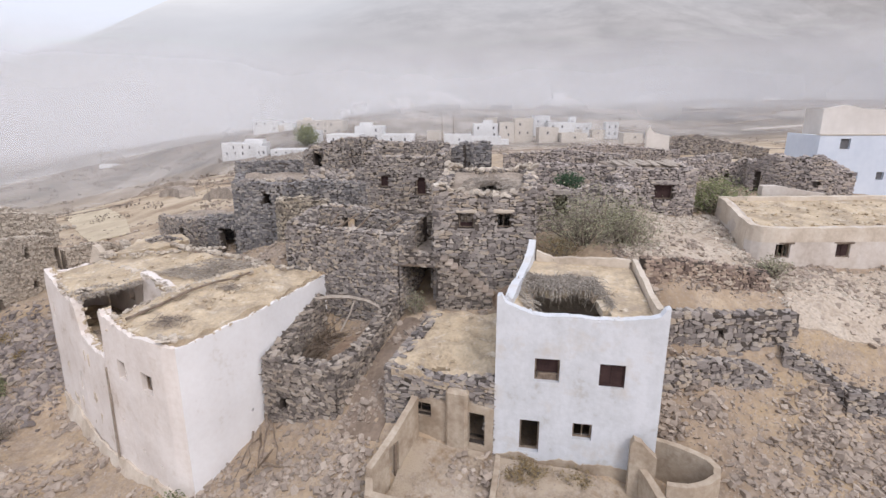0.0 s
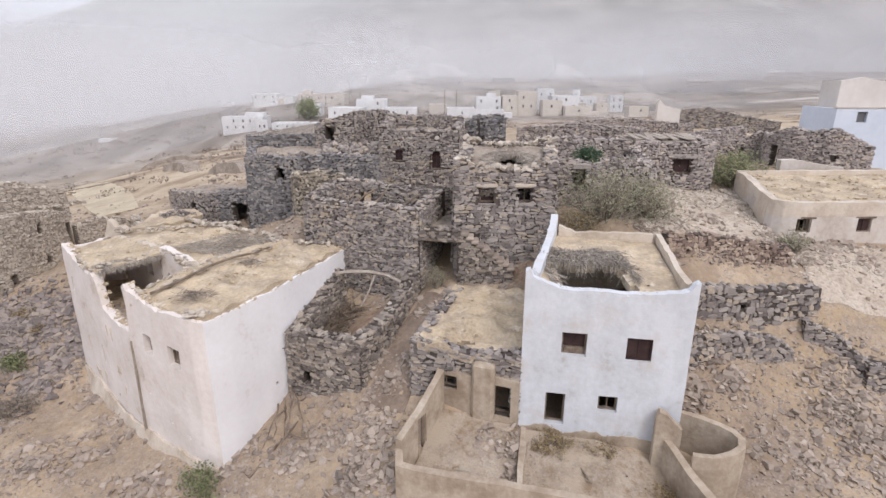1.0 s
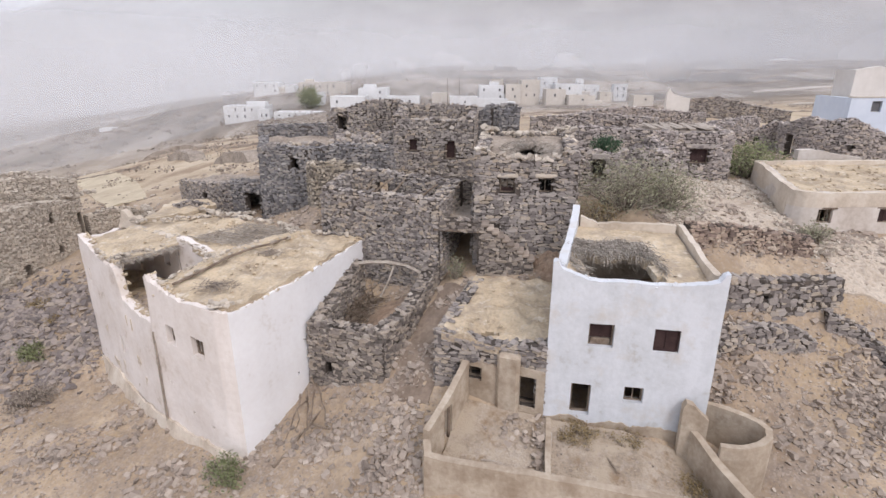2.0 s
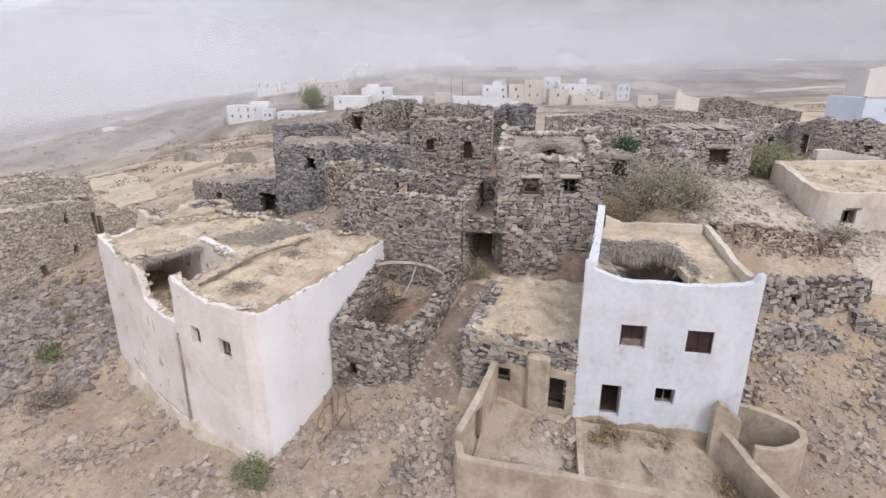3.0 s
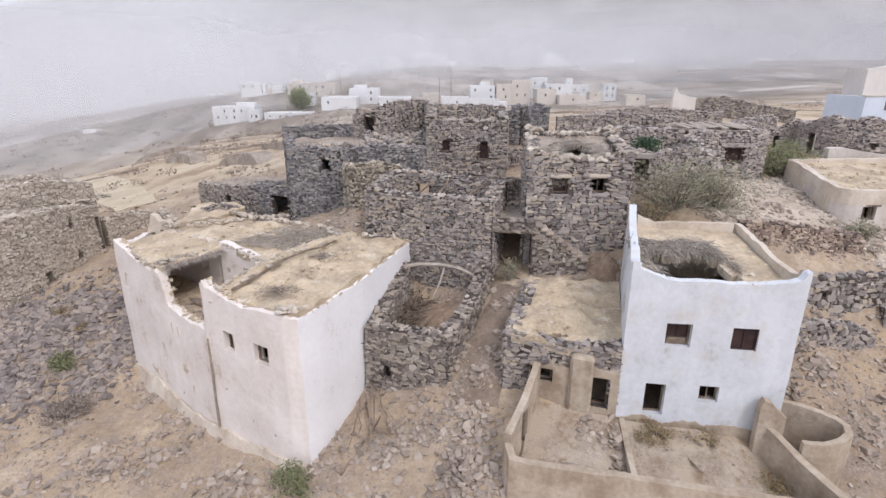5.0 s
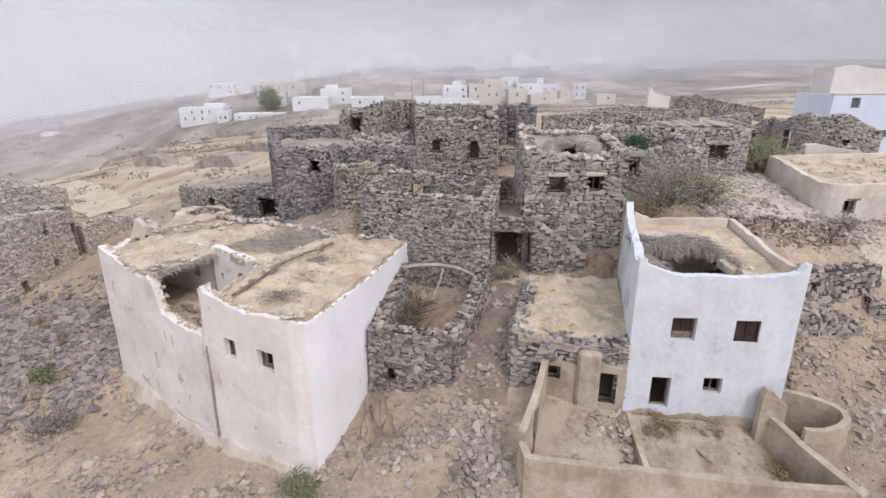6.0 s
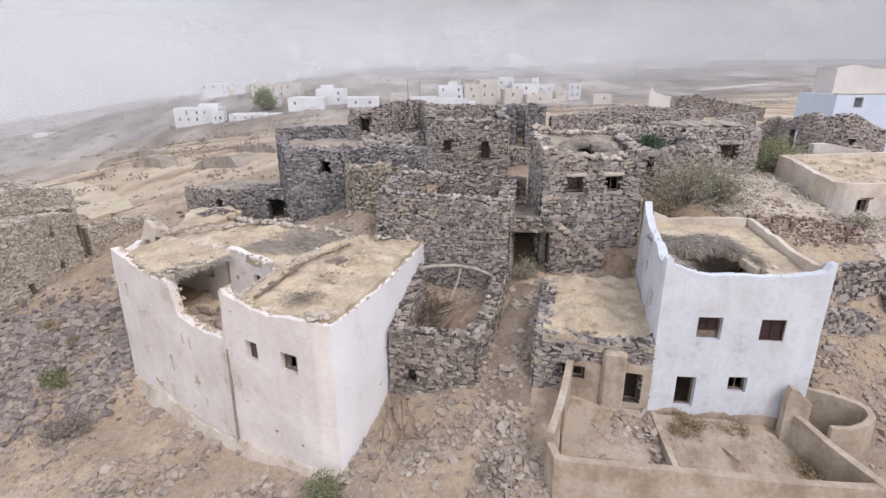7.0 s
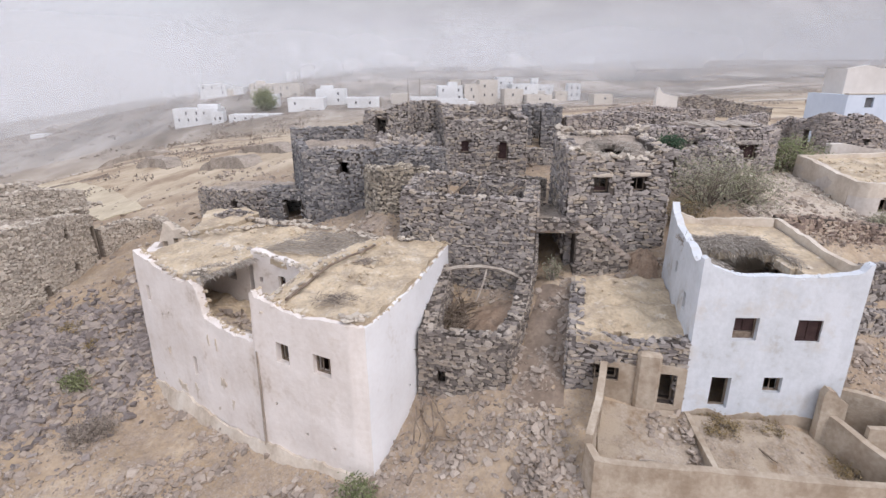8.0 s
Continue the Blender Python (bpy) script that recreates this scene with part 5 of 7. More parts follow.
    slab("roof", [(-2.2, 23.9), (-0.2, 23.6), (0.0, 27.6), (-1.6, 27.7)], 5.12, 0.25, ROOF_MUD, g, None, step=0.4, rough=0.15)
    steps = thing("stone_stair", 1, 23.5, 3.4, "worn rubble stair climbing along the tower foot", "stairs")
    for i in range(10):
        x = 0.05 + 0.24 * i
        m = pose(x, 23.45 - 0.096 * (x + 0.3) + 0.24, 5.2 - 0.18 * i, 0, 0, -5.5 + 3 * math.sin(7 * i))
        part("step", box_bm(0.36, 0.72 + 0.06 * math.sin(3 * i), 0.17, m, 0.04), LOOSE, steps)

    red = thing("earth_slip", 3.2, 22.9, 3.4, "slipped reddish earth and stones beside the stair", "earth")
    V, F, kk = [], [], 18
    for a in range(kk + 1):
        for b_ in range(kk + 1):
            x, y = 2.2 + 1.7 * a / kk, 22.1 + 1.7 * b_ / kk
            e_ = ((x - 3.1) / 0.85) ** 2 + ((y - 23.3) / 1.15) ** 2
            V.append((x, y, float(ground(x, y)) - 0.1 + 0.42 * max(0.0, 1 - e_) ** 0.9 + 0.16 * noise.noise(Vector((x * 4, y * 4, 2))) + 0.08 * noise.noise(Vector((x * 11, y * 11, 2)))))
    for a in range(kk):
        for b_ in range(kk):
            q0 = a * (kk + 1) + b_
            F.append((q0, q0 + kk + 1, q0 + kk + 2, q0 + 1))
    link_mesh("slip", V, F, RED_EARTH, red)

    # roofless pen in front of it
    p = thing("stone_pen", -5.2, 21.8, -0.5, "roofless rubble stone pen with brushwood inside", "enclosure")
    stone_wall(p, [(-7.85, 20.75), (-4.35, 19.25)], [(0, 1.55), (2, 1.65), (3.8, 1.85)], 0.55, [(0.85, 1.2, -0.75, -0.1)], 0.04, (0.3, 0.16), STONE_BROWN_DIM, 300, (1, -1), 21, -2.5)
    stone_wall(p, [(-4.35, 19.25), (-3.2, 21.1), (-2.15, 23.7)], [(0, 1.85), (2, 2.1), (3.5, 2.6), (5, 3.3)], 0.55, (), 0.04, (0.3, 0.16), STONE_BROWN_DIM, 200, (1, -1), 22, -1.5)
    stone_wall(p, [(-6.4, 24.9), (-7.85, 20.75)], [(0, 3.0), (2, 2.3), (4.4, 1.55)], 0.5, (), 0, (0.3, 0.16), STONE_BROWN_DIM, 0, (-1,), 23, -1.5)
    beam = thing("bent_beam", -4.7, 24.2, 1.6, "bleached bent wooden beam spanning the pen", "beam")
    rods("beam", [([(-6.45, 24.5, 2.85), (-5.6, 24.3, 3.05), (-4.6, 24.15, 3.1), (-3.7, 23.95, 3.0), (-2.9, 23.5, 2.75)], 0.11, 0.09), ([(-4.3, 24.15, 3.0), (-4.55, 23.8, 2.3), (-4.95, 23.4, 1.6)], 0.06, 0.045)], BLEACHED, beam)
    tw = thing("brushwood_pile", -6.2, 22.0, 0.6, "tangled heap of dry branches in the pen", "brushwood")
    feet = [((-7.0 + 0.33 * k + 0.5 * math.cos(a), 21.2 + 0.85 * k + 0.5 * math.sin(a), 0.45 + 0.2 * k), (math.cos(a * 5) + 0.4, math.sin(a * 5), 0.55)) for a in np.linspace(0, 6.2, 18) for k in (0, 0.8, 1.6, 2.4, 3.2)]
    brush("brushwood", feet, WOOD, 1.0, tw, "", 31, 0.15, 0.026, 3)
    md = thing("earth_mound", -4.3, 22.4, 0.9, "mound of reddish earth on the floor of the pen", "earth")
    V, F, kk = [], [], 26
    for a in range(kk + 1):
        for b_ in range(kk + 1):
            x, y = -5.9 + 3.0 * a / kk, 20.9 + 2.9 * b_ / kk
            e_ = ((x + 4.4) / 1.5) ** 2 + ((y - 22.35) / 1.45) ** 2
            V.append((x, y, float(ground(x, y)) - 0.12 + 0.5 * max(0.0, 1 - e_) ** 0.8 + 0.14 * noise.noise(Vector((x * 2, y * 2, 2))) + 0.06 * noise.noise(Vector((x * 6, y * 6, 2)))))
    for a in range(kk):
        for b_ in range(kk):
            q0 = a * (kk + 1) + b_
            F.append((q0, q0 + kk + 1, q0 + kk + 2, q0 + 1))
    link_mesh("mound", V, F, RED_EARTH, md, smooth=True)

    # low flat-roofed stone house with plastered front, beside the white house
    s = thing("low_stone_house", 0, 19.5, -0.3, "low rubble stone house with a sagging sandy roof", "house")
    ln = Line([(-2.2, 18.3), (1.9, 16.85)])
    wins = [(0.95, 1.85, 0.72, 1.3), (3.06, 3.95, -0.05, 1.25)]
    stone_wall(s, [(-2.2, 18.3), (1.9, 16.85)], [(0, 2.45), (1.5, 2.35), (2.6, 2.2), (4.34, 2.6)], 0.5, wins, 0.02, (0.32, 0.17), STONE, 300, (1,), 31, -1.5)
    stone_wall(s, [(-0.5, 22.7), (-2.2, 18.3)], [(0, 2.9), (4.7, 2.45)], 0.5, (), 0.02, (0.3, 0.17), STONE, 60, (1,), 32, -1.5)
    slab("roof", [(-2.0, 18.15), (1.9, 16.85), (3.6, 22.3), (-0.4, 22.8)], lambda x, y: 2.42 + 0.1 * (y - 18) - 0.25 * math.exp(-((x - 0.6) ** 2 + (y - 18.2) ** 2) / 0.8) - 0.22 * math.exp(-((x + 0.1) ** 2 + (y - 18.5) ** 2) / 0.35), 0.3, SAND, s, lambda x, y: (x + 0.1) ** 2 + ((y - 18.45) * 1.2) ** 2 < 0.13, step=0.18, rough=0.24)
    plaster_wall(s, [(-1.28, 17.78), (1.8, 16.68)], [(0, 1.2), (0.7, 1.5), (1.6, 1.45), (2.3, 1.6), (3.3, 1.5)], 0.12, TAN, [(0.02, 0.88, 0.72, 1.3), (2.07, 2.97, -0.05, 1.25)], 0.0, 0.03, -1.6, 0.05, 33, "tan mud plaster on the lower front", 0.2, "plaster")
    part("pillar", box_bm(0.85, 0.5, 2.95, pose(0.55, 17.2, 0.62, 0, 0, -19), 0.1), TAN, s, "tan mud-plastered buttress")
    strew("roof_litter", s, [(-1.6, 18.3), (1.8, 17.1), (3.3, 22.0), (-0.2, 22.4)], lambda x, y: 2.45 + 0.1 * (y - 18) - 0.25 * math.exp(-((x - 0.6) ** 2 + (y - 18.2) ** 2) / 0.8), 55, SAND, (0.03, 0.16), 77, "clods and stones on the sagging roof")
    window_fill(s, ln, *wins[0], 0.15, WOOD, 1)
    window_fill(s, ln, *wins[1], 0.2, WOOD)

    # the dark house at the back and the ruins on its terrace
    d = thing("grey_stone_house", -10, 36, 3, "tall dark grey rubble stone house with a ruined upper storey", "house")
    stone_wall(d, [(-14.2, 35.3), (-9.9, 33.4), (-5.0, 34.55)], [(0, 7.1), (2, 7.2), (4.7, 7.3), (6, 7.5), (9.7, 7.2)], 0.6, [(2.6, 3.2, 5.9, 6.6)], 0.015, (0.32, 0.18), STONE_GREY, 250, (1,), 41, 1.0)
    stone_wall(d, [(-15.4, 39.6), (-14.2, 35.3)], [(0, 7.4), (4.5, 7.1)], 0.6, (), 0.015, (0.32, 0.18), STONE_GREY, 0, (1,), 42, 1.0)
    stone_wall(d, [(-15.5, 39.3), (-10.3, 39.5)], [(0, 8.1), (5.2, 8.2)], 0.6, (), 0, (0.32, 0.18), STONE_GREY, 0, (1,), 43, 3)
    slab("roof", [(-15.0, 39.2), (-13.9, 35.5), (-9.8, 33.8), (-5.2, 34.8), (-5.0, 39), (-10, 39.3)], lambda x, y: 6.95 + 0.1 * (y - 35), 0.3, ROOF_MUD, d, None, step=0.5, rough=0.3)
    stone_wall(d, [(-10.4, 39.4), (-8.3, 38.4), (-7.3, 38.3)], [(0, 8.9), (1, 9.2), (2.5, 9.6), (3.3, 9.9)], 0.5, [(1.05, 1.75, 7.4, 8.85)], 0, (0.3, 0.16), STONE, 0, (1,), 44, 6)
    # Unseen backing wall and roof, added to make the doorway dark.
    stone_wall(d, [(-10.3, 40.9), (-7.2, 40.0)], 9.2, 0.5, (), 0, (0.34, 0.2), STONE, 0, (1,), 46, 6)
    slab("roof", [(-10.3, 39.6), (-8.2, 38.7), (-7.3, 38.6), (-7.2, 40.2), (-10.3, 41.0)], 8.95, 0.2, ROOF_MUD, d, None, step=0.4, rough=0.2)
    stone_wall(d, [(-7.3, 38.3), (-6.9, 39.6), (-5.2, 39.6), (-4.9, 38.2)], [(0, 9.7), (1.5, 9.9), (3, 9.9), (4.5, 9.5)], 0.4, (), 0, (0.3, 0.16), STONE, 0, (1,), 45, 6)
    r = random.Random(23)
    heap("rubble", [pose(x := r.uniform(-9.5, -5.2), y := r.uniform(34.6, 38.6), 7.0 + 0.14 * (y - 34.5) + r.uniform(-0.05, 0.3), r.uniform(-40, 40), r.uniform(-40, 40), r.uniform(0, 360)) @ Matrix.Diagonal((q := r.uniform(0.15, 0.4), q * 0.8, q * 0.6, 1)) for _ in range(450)], STONE, d, HEWN)
    heap("rubble", [pose(r.uniform(-13.6, -10), y := r.uniform(35.2, 36.2), 7.1 + r.uniform(-0.05, 0.25), r.uniform(-40, 40), r.uniform(-40, 40), r.uniform(0, 360)) @ Matrix.Diagonal((q := r.uniform(0.15, 0.35), q * 0.8, q * 0.6, 1)) for _ in range(120)], STONE, d, HEWN)

    e = thing("ruined_stone_house", -2, 37, 5.8, "ruined rubble stone house with tall broken walls", "house")
    stone_wall(e, [(-5.1, 34.55), (0.05, 34.2)], [(0, 9.05), (1.5, 8.9), (2.5, 8.95), (3.5, 8.85), (5.16, 8.95)], 0.6, [(0.95, 1.55, 7.0, 7.75), (3.35, 4.0, 6.5, 7.65)], 0.01, (0.3, 0.17), STONE, 0, (1,), 51, 4.5)
    le = Line([(-5.1, 34.55), (0.05, 34.2)])
    window_fill(e, le, 0.95, 1.55, 7.0, 7.75, 0.2, WOOD, 0, (BROWN, 0.02, 0.98))
    window_fill(e, le, 3.35, 4.0, 6.5, 7.65, 0.2, WOOD, 0, (BROWN, 0.02, 0.98))
    stone_wall(e, [(0.05, 34.2), (0.5, 38.4)], [(0, 9.1), (4.2, 9.2)], 0.5, (), 0, (0.3, 0.17), STONE, 0, (1,), 52, 4.5)
    stone_wall(e, [(-4.9, 38.4), (-5.1, 34.55)], [(0, 9.5), (3.8, 9.2)], 0.5, (), 0, (0.3, 0.17), STONE, 0, (1, -1), 53, 4.5)
    stone_wall(e, [(-4.8, 39), (0.5, 38.6)], [(0, 9.7), (2, 9.55), (3, 9.65), (5, 9.5)], 0.5, (), 0, (0.3, 0.17), STONE, 0, (1,), 54, 4.5)
    slab("roof", [(-4.8, 35.0), (-0.2, 34.7), (0.2, 38.4), (-4.7, 38.7)], lambda x, y: 8.5 + 0.05 * (y - 35), 0.3, ROOF_MUD, e, lambda x, y: ((x + 2.4) / 1.3) ** 2 + ((y - 36.6) / 0.8) ** 2 < 1, step=0.35, rough=0.35)
    stone_wall(e, [(0.6, 38.3), (1.5, 38.0)], [(0, 9.2), (0.9, 9.4)], 0.6, (), 0, (0.3, 0.17), STONE_GREY, 0, (1,), 55, 4.5)
    stone_wall(e, [(2.0, 37.6), (3.4, 37.4)], [(0, 9.3), (1.4, 9.5)], 0.7, (), 0, (0.3, 0.17), STONE_GREY, 0, (1,), 56, 4.5)
    stone_wall(e, [(1.2, 40), (3.4, 39.5)], [(0, 9.5), (2.4, 9.6)], 0.7, (), 0, (0.3, 0.17), STONE_GREY, 0, (1,), 57, 4.5)
    stone_wall(e, [(0.1, 34.9), (3.0, 34.6)], [(0, 7.1), (3, 6.9)], 0.5, (), 0, (0.3, 0.17), STONE, 0, (1,), 58, 4.5)

    a = thing("curved_stone_wall", -8.5, 31, 4.5, "curved rubble stone wall of a fallen room", "wall")
    stone_wall(a, [(-10.2, 32.6), (-9.9, 30.8), (-9.3, 29.7), (-8.0, 29.4), (-6.6, 29.6)], [(0, 6.6), (1.8, 6.8), (3.1, 6.95), (4.4, 7.15), (5.8, 6.9)], 0.5, [(4.25, 4.62, 5.35, 6.05)], 0.01, (0.26, 0.15), STONE_OCHRE, 100, (1,), 61)

    # low house beside the dark one, with a black doorway
    w = thing("low_ruin", -17, 37, 2.3, "low stone house with a black doorway and fallen roof", "house")
    stone_wall(w, [(-16.9, 36.6), (-14.2, 35.75)], [(0, 4.5), (2.8, 4.35)], 0.5, [(1.1, 2.35, 1.0, 3.8)], 0, (0.3, 0.16), STONE_GREY, 60, (1,), 71, 1.2)
    # Unseen back and side walls, added to keep light out of the doorway.
    stone_wall(w, [(-17.3, 38.9), (-14.6, 38.0)], 4.2, 0.5, (), 0, (0.34, 0.2), STONE_GREY, 0, (1,), 73, 0.8)
    stone_wall(w, [(-17.0, 37.0), (-17.3, 38.9)], 4.2, 0.4, (), 0, (0.34, 0.2), STONE_GREY, 0, (1,), 74, 0.8)
    stone_wall(w, [(-23.2, 42.0), (-20.5, 39.2), (-16.9, 36.6)], [(0, 3.6), (4, 3.9), (8.3, 4.4)], 0.5, [(4.6, 5.2, 2.4, 3.3)], 0, (0.3, 0.16), STONE, 0, (1,), 72, 0)
    slab("roof", [(-23, 42.2), (-20.4, 39.5), (-16.8, 36.9), (-14.5, 36.2), (-15.3, 40), (-20, 44)], lambda x, y: 4.2 + 0.09 * (x + 15), 0.3, ROOF_MUD, w, None, step=0.5, rough=0.25)

    # stone piece behind the broken house
    c = thing("curved_stone_wall", -19, 33.5, 2, "low curved rubble wall on the slope", "wall")
    stone_wall(c, [(-21.2, 34.2), (-19.8, 33.2), (-18.4, 33.0), (-17.2, 33.6)], [(0, 2.6), (1.6, 3.5), (3.2, 3.9), (4.6, 3.6)], 0.6, (), 0, (0.28, 0.15), STONE, 80, (1,), 81)

    # ruins further along the slope
    q = thing("ruined_hillside_house", -31, 37, -1.5, "broad ruined rubble stone house on the slope", "house")
    stone_wall(q, [(-32.6, 27.0), (-30.7, 31.0), (-30.0, 33.0), (-30.05, 36.4), (-29.65, 39.0)], [(0, 4.1), (2, 3.7), (4.4, 3.55), (6.5, 3.4), (8, 3.3), (9.9, 3.1), (11, 2.9), (12.6, 2.4)], 0.6,
               [(9.75, 10.1, 1.6, 2.3), (9.9, 10.3, -0.75, -0.2), (6.5, 7.0, -1.5, -0.5), (3.6, 3.9, 1.4, 1.9), (12.2, 12.5, -1.4, 1.7)], 0.03, (0.27, 0.17), STONE_TAN, 150, (1,), 91, -4)
    stone_wall(q, [(-29.4, 39.3), (-28.6, 40.9), (-27.3, 43.0)], [(0, 1.3), (1.8, 1.45), (3.4, 1.2), (4.3, 0.6)], 0.6, (), 0.02, (0.27, 0.17), STONE_TAN, 60, (1,), 96, -3)
    stone_wall(q, [(-34.4, 35.0), (-32.4, 37.2), (-31.2, 38.6), (-30.6, 40.6)], [(0, 4.3), (1.6, 4.5), (3.0, 4.65), (4.2, 4.5), (6.9, 3.9)], 0.6, (), 0.02, (0.27, 0.17), STONE_TAN, 0, (1,), 97, 1.5)
    stone_wall(q, [(-40.5, 41.5), (-37.6, 43.4), (-35.6, 44.4), (-34.6, 43.4)], [(0, 3.3), (2, 3.7), (4, 3.9), (5.4, 3.3)], 0.6, (), 0, (0.3, 0.19), STONE_TAN, 0, (1,), 92, -2)
    stone_wall(q, [(-42, 36.5), (-38, 37.5), (-35.5, 38.5)], [(0, 4.0), (4, 4.3), (6.6, 4.0)], 0.6, (), 0, (0.3, 0.19), STONE_TAN, 0, (1,), 94, 0)
    stone_wall(q, [(-27.3, 43.0), (-25.8, 41.0), (-24.0, 38.5)], [(0, 1.2), (2, 1.3), (5.6, 1.4)], 0.5, (), 0, (0.3, 0.18), STONE_TAN, 0, (1,), 95, -2)
    slab("roof", [(-32.3, 27.6), (-30.8, 31.2), (-30.3, 33.0), (-30.35, 36.3), (-30.0, 38.8), (-30.9, 40.4), (-31.4, 38.6), (-34.4, 35.2), (-41, 36.6), (-41, 31)], lambda x, y: 3.05 - 0.12 * (y - 33) * (y > 33) + 0.12 * max(0.0, -30.5 - x), 0.4, ROOF_MUD, q, None, step=0.5, rough=0.35)
    slab("roof", [(-41, 37.2), (-35.5, 38.8), (-32.5, 37.6), (-31.1, 39.5), (-32.5, 43.2), (-35.6, 44.0), (-40, 42)], 3.4, 0.4, ROOF_MUD, q, None, step=0.5, rough=0.4)
    r = random.Random(61)
    tops = [pose(x := r.uniform(-39, -30.6), y := r.uniform(29, 43), 3.05 - 0.12 * (y - 33) * (y > 33) + 0.12 * max(0.0, -30.5 - x) + (0.5 if y > 38 else 0.05), r.uniform(-30, 30), r.uniform(-30, 30), r.uniform(0, 360)) @ Matrix.Diagonal((k := r.uniform(0.14, 0.42), k * 0.8, k * 0.6, 1)) for _ in range(900)]
    heap("rubble", tops, STONE_TAN, q, HEWN)

    # row behind the big shrub
    h = thing("ruined_stone_row", 8, 28.5, 5.5, "row of ruined rubble stone rooms with fallen roofs", "house")
    stone_wall(h, [(4.8, 27.9), (7.5, 27.7), (10.1, 27.3)], [(0, 8.0), (1.3, 8.0), (2.2, 7.7), (3.4, 8.2), (5.3, 7.8)], 0.5, [(1.2, 1.8, 6.5, 7.5)], 0, (0.3, 0.14), STONE_HAZED, 60, (1,), 101, 4.5)
    part("lintel", box_bm(0.95, 0.3, 0.3, pose(6.35, 27.8, 7.68, 0, 0, -3), 0.04), STONE, h)
    stone_wall(h, [(10.1, 27.3), (10.4, 31.2)], [(0, 7.7), (3.9, 8.4)], 0.5, (), 0, (0.3, 0.14), STONE_HAZED, 0, (1, -1), 102, 4.5)
    stone_wall(h, [(4.9, 31.5), (10.2, 31.6)], [(0, 8.7), (2, 8.8), (5.3, 8.6)], 0.5, (), 0, (0.3, 0.14), STONE_HAZED, 0, (1,), 103, 5)
    slab("roof", [(5, 28.2), (10, 27.8), (10.2, 31.4), (5, 31.4)], 7.55, 0.3, ROOF_MUD, h, lambda x, y: (x - 7.2) ** 2 + (y - 29) ** 2 < 0.6, step=0.4, rough=0.5)
    f2 = thing("stone_house", 12.7, 33, 5.7, "rubble stone house with a pale boarded roof and a square window", "house")
    ln = Line([(10.4, 31.5), (15.0, 31.1)])
    stone_wall(f2, [(10.4, 31.5), (15.0, 31.1)], [(0, 8.6), (2, 8.5), (4.6, 8.5)], 0.5, [(2.3, 3.4, 6.72, 7.6)], 0, (0.28, 0.135), STONE_HAZED, 60, (1,), 111, 4.8)
    stone_wall(f2, [(15.0, 31.1), (16.4, 37)], [(0, 8.5), (6, 8.5)], 0.5, (), 0, (0.28, 0.135), STONE_HAZED, 0, (1,), 112, 4.8)
    part("lintel", box_bm(1.6, 0.3, 0.24, face_pose(ln, 2.85, 7.75, 0.06), 0.03), STONE, f2)
    window_fill(f2, ln, 2.3, 3.4, 6.72, 7.6, 0.25, WOOD, 0, (BROWN, 0.03, 0.97))
    slab("roof", [(10.5, 31.6), (15, 31.3), (16.3, 36.8), (10.8, 37)], 8.45, 0.25, ROOF_MUD, f2, None, step=0.4, rough=0.2)
    for i in range(9):
        part("board", box_bm(0.34, 3.4 + 1.3 * math.sin(3.1 * i), 0.06, pose(11.2 + 0.47 * i, 34.2 + 0.5 * math.sin(5 * i), 8.62, 0, 0, -8 + 6 * math.sin(2.3 * i)), 0.01), BLEACHED, f2, "pale roof board")
    k = thing("low_field_wall", 10, 39, 6.5, "low broken rubble walls between the ruins", "wall")
    stone_wall(k, [(4.5, 39.6), (8.7, 39.2), (13.5, 38.5)], [(0, 8.7), (4, 9.0), (9, 8.7)], 0.5, (), 0, (0.28, 0.135), STONE_HAZED, 0, (1,), 121)
    stone_wall(k, [(6, 44), (14.8, 48), (21, 47)], [(0, 8.2), (9, 8.9), (15, 8.4)], 0.5, (), 0, (0.28, 0.135), STONE_HAZED, 0, (1,), 122)
    stone_wall(k, [(15.5, 38), (19, 41), (24, 44)], [(0, 7.6), (4, 8.2), (9, 8.4)], 0.5, (), 0, (0.28, 0.135), STONE_HAZED, 0, (1,), 123)
    m = thing("ruined_stone_house", 24, 39, 5.8, "ruined rubble stone house with two dark doorways", "house")
    stone_wall(m, [(17.0, 40.8), (20, 40.7), (23.2, 40.2)], [(0, 7.5), (1.0, 7.8), (2.0, 8.25), (3.2, 8.1), (3.9, 7.6), (5.0, 7.7), (6.2, 8.4)], 0.6, [(4.2, 4.9, 5.6, 7.2)], 0, (0.27, 0.135), STONE_HAZED, 0, (1,), 131, 4.8)
    stone_wall(m, [(22.5, 38.6), (23.2, 36.6), (24.8, 35.3), (27.4, 34.9)], [(0, 8.2), (1.0, 8.7), (1.9, 8.95), (2.8, 8.7), (3.6, 8.8), (4.4, 8.9), (5.2, 8.55), (5.8, 8.1), (6.8, 7.5)], 0.6, [(0.5, 1.0, 5.8, 7.6), (4.3, 4.7, 6.8, 7.2)], 0, (0.27, 0.135), STONE_HAZED, 0, (1,), 132, 4.8)
    stone_wall(m, [(27.4, 34.9), (29.3, 41)], [(0, 7.8), (6, 8.5)], 0.6, (), 0, (0.27, 0.135), STONE_HAZED, 0, (1,), 133, 4.8)
    stone_wall(m, [(23.2, 40.3), (22.5, 38.6)], 8.3, 0.5, (), 0, (0.27, 0.135), STONE_HAZED, 0, (1,), 134, 4.8)

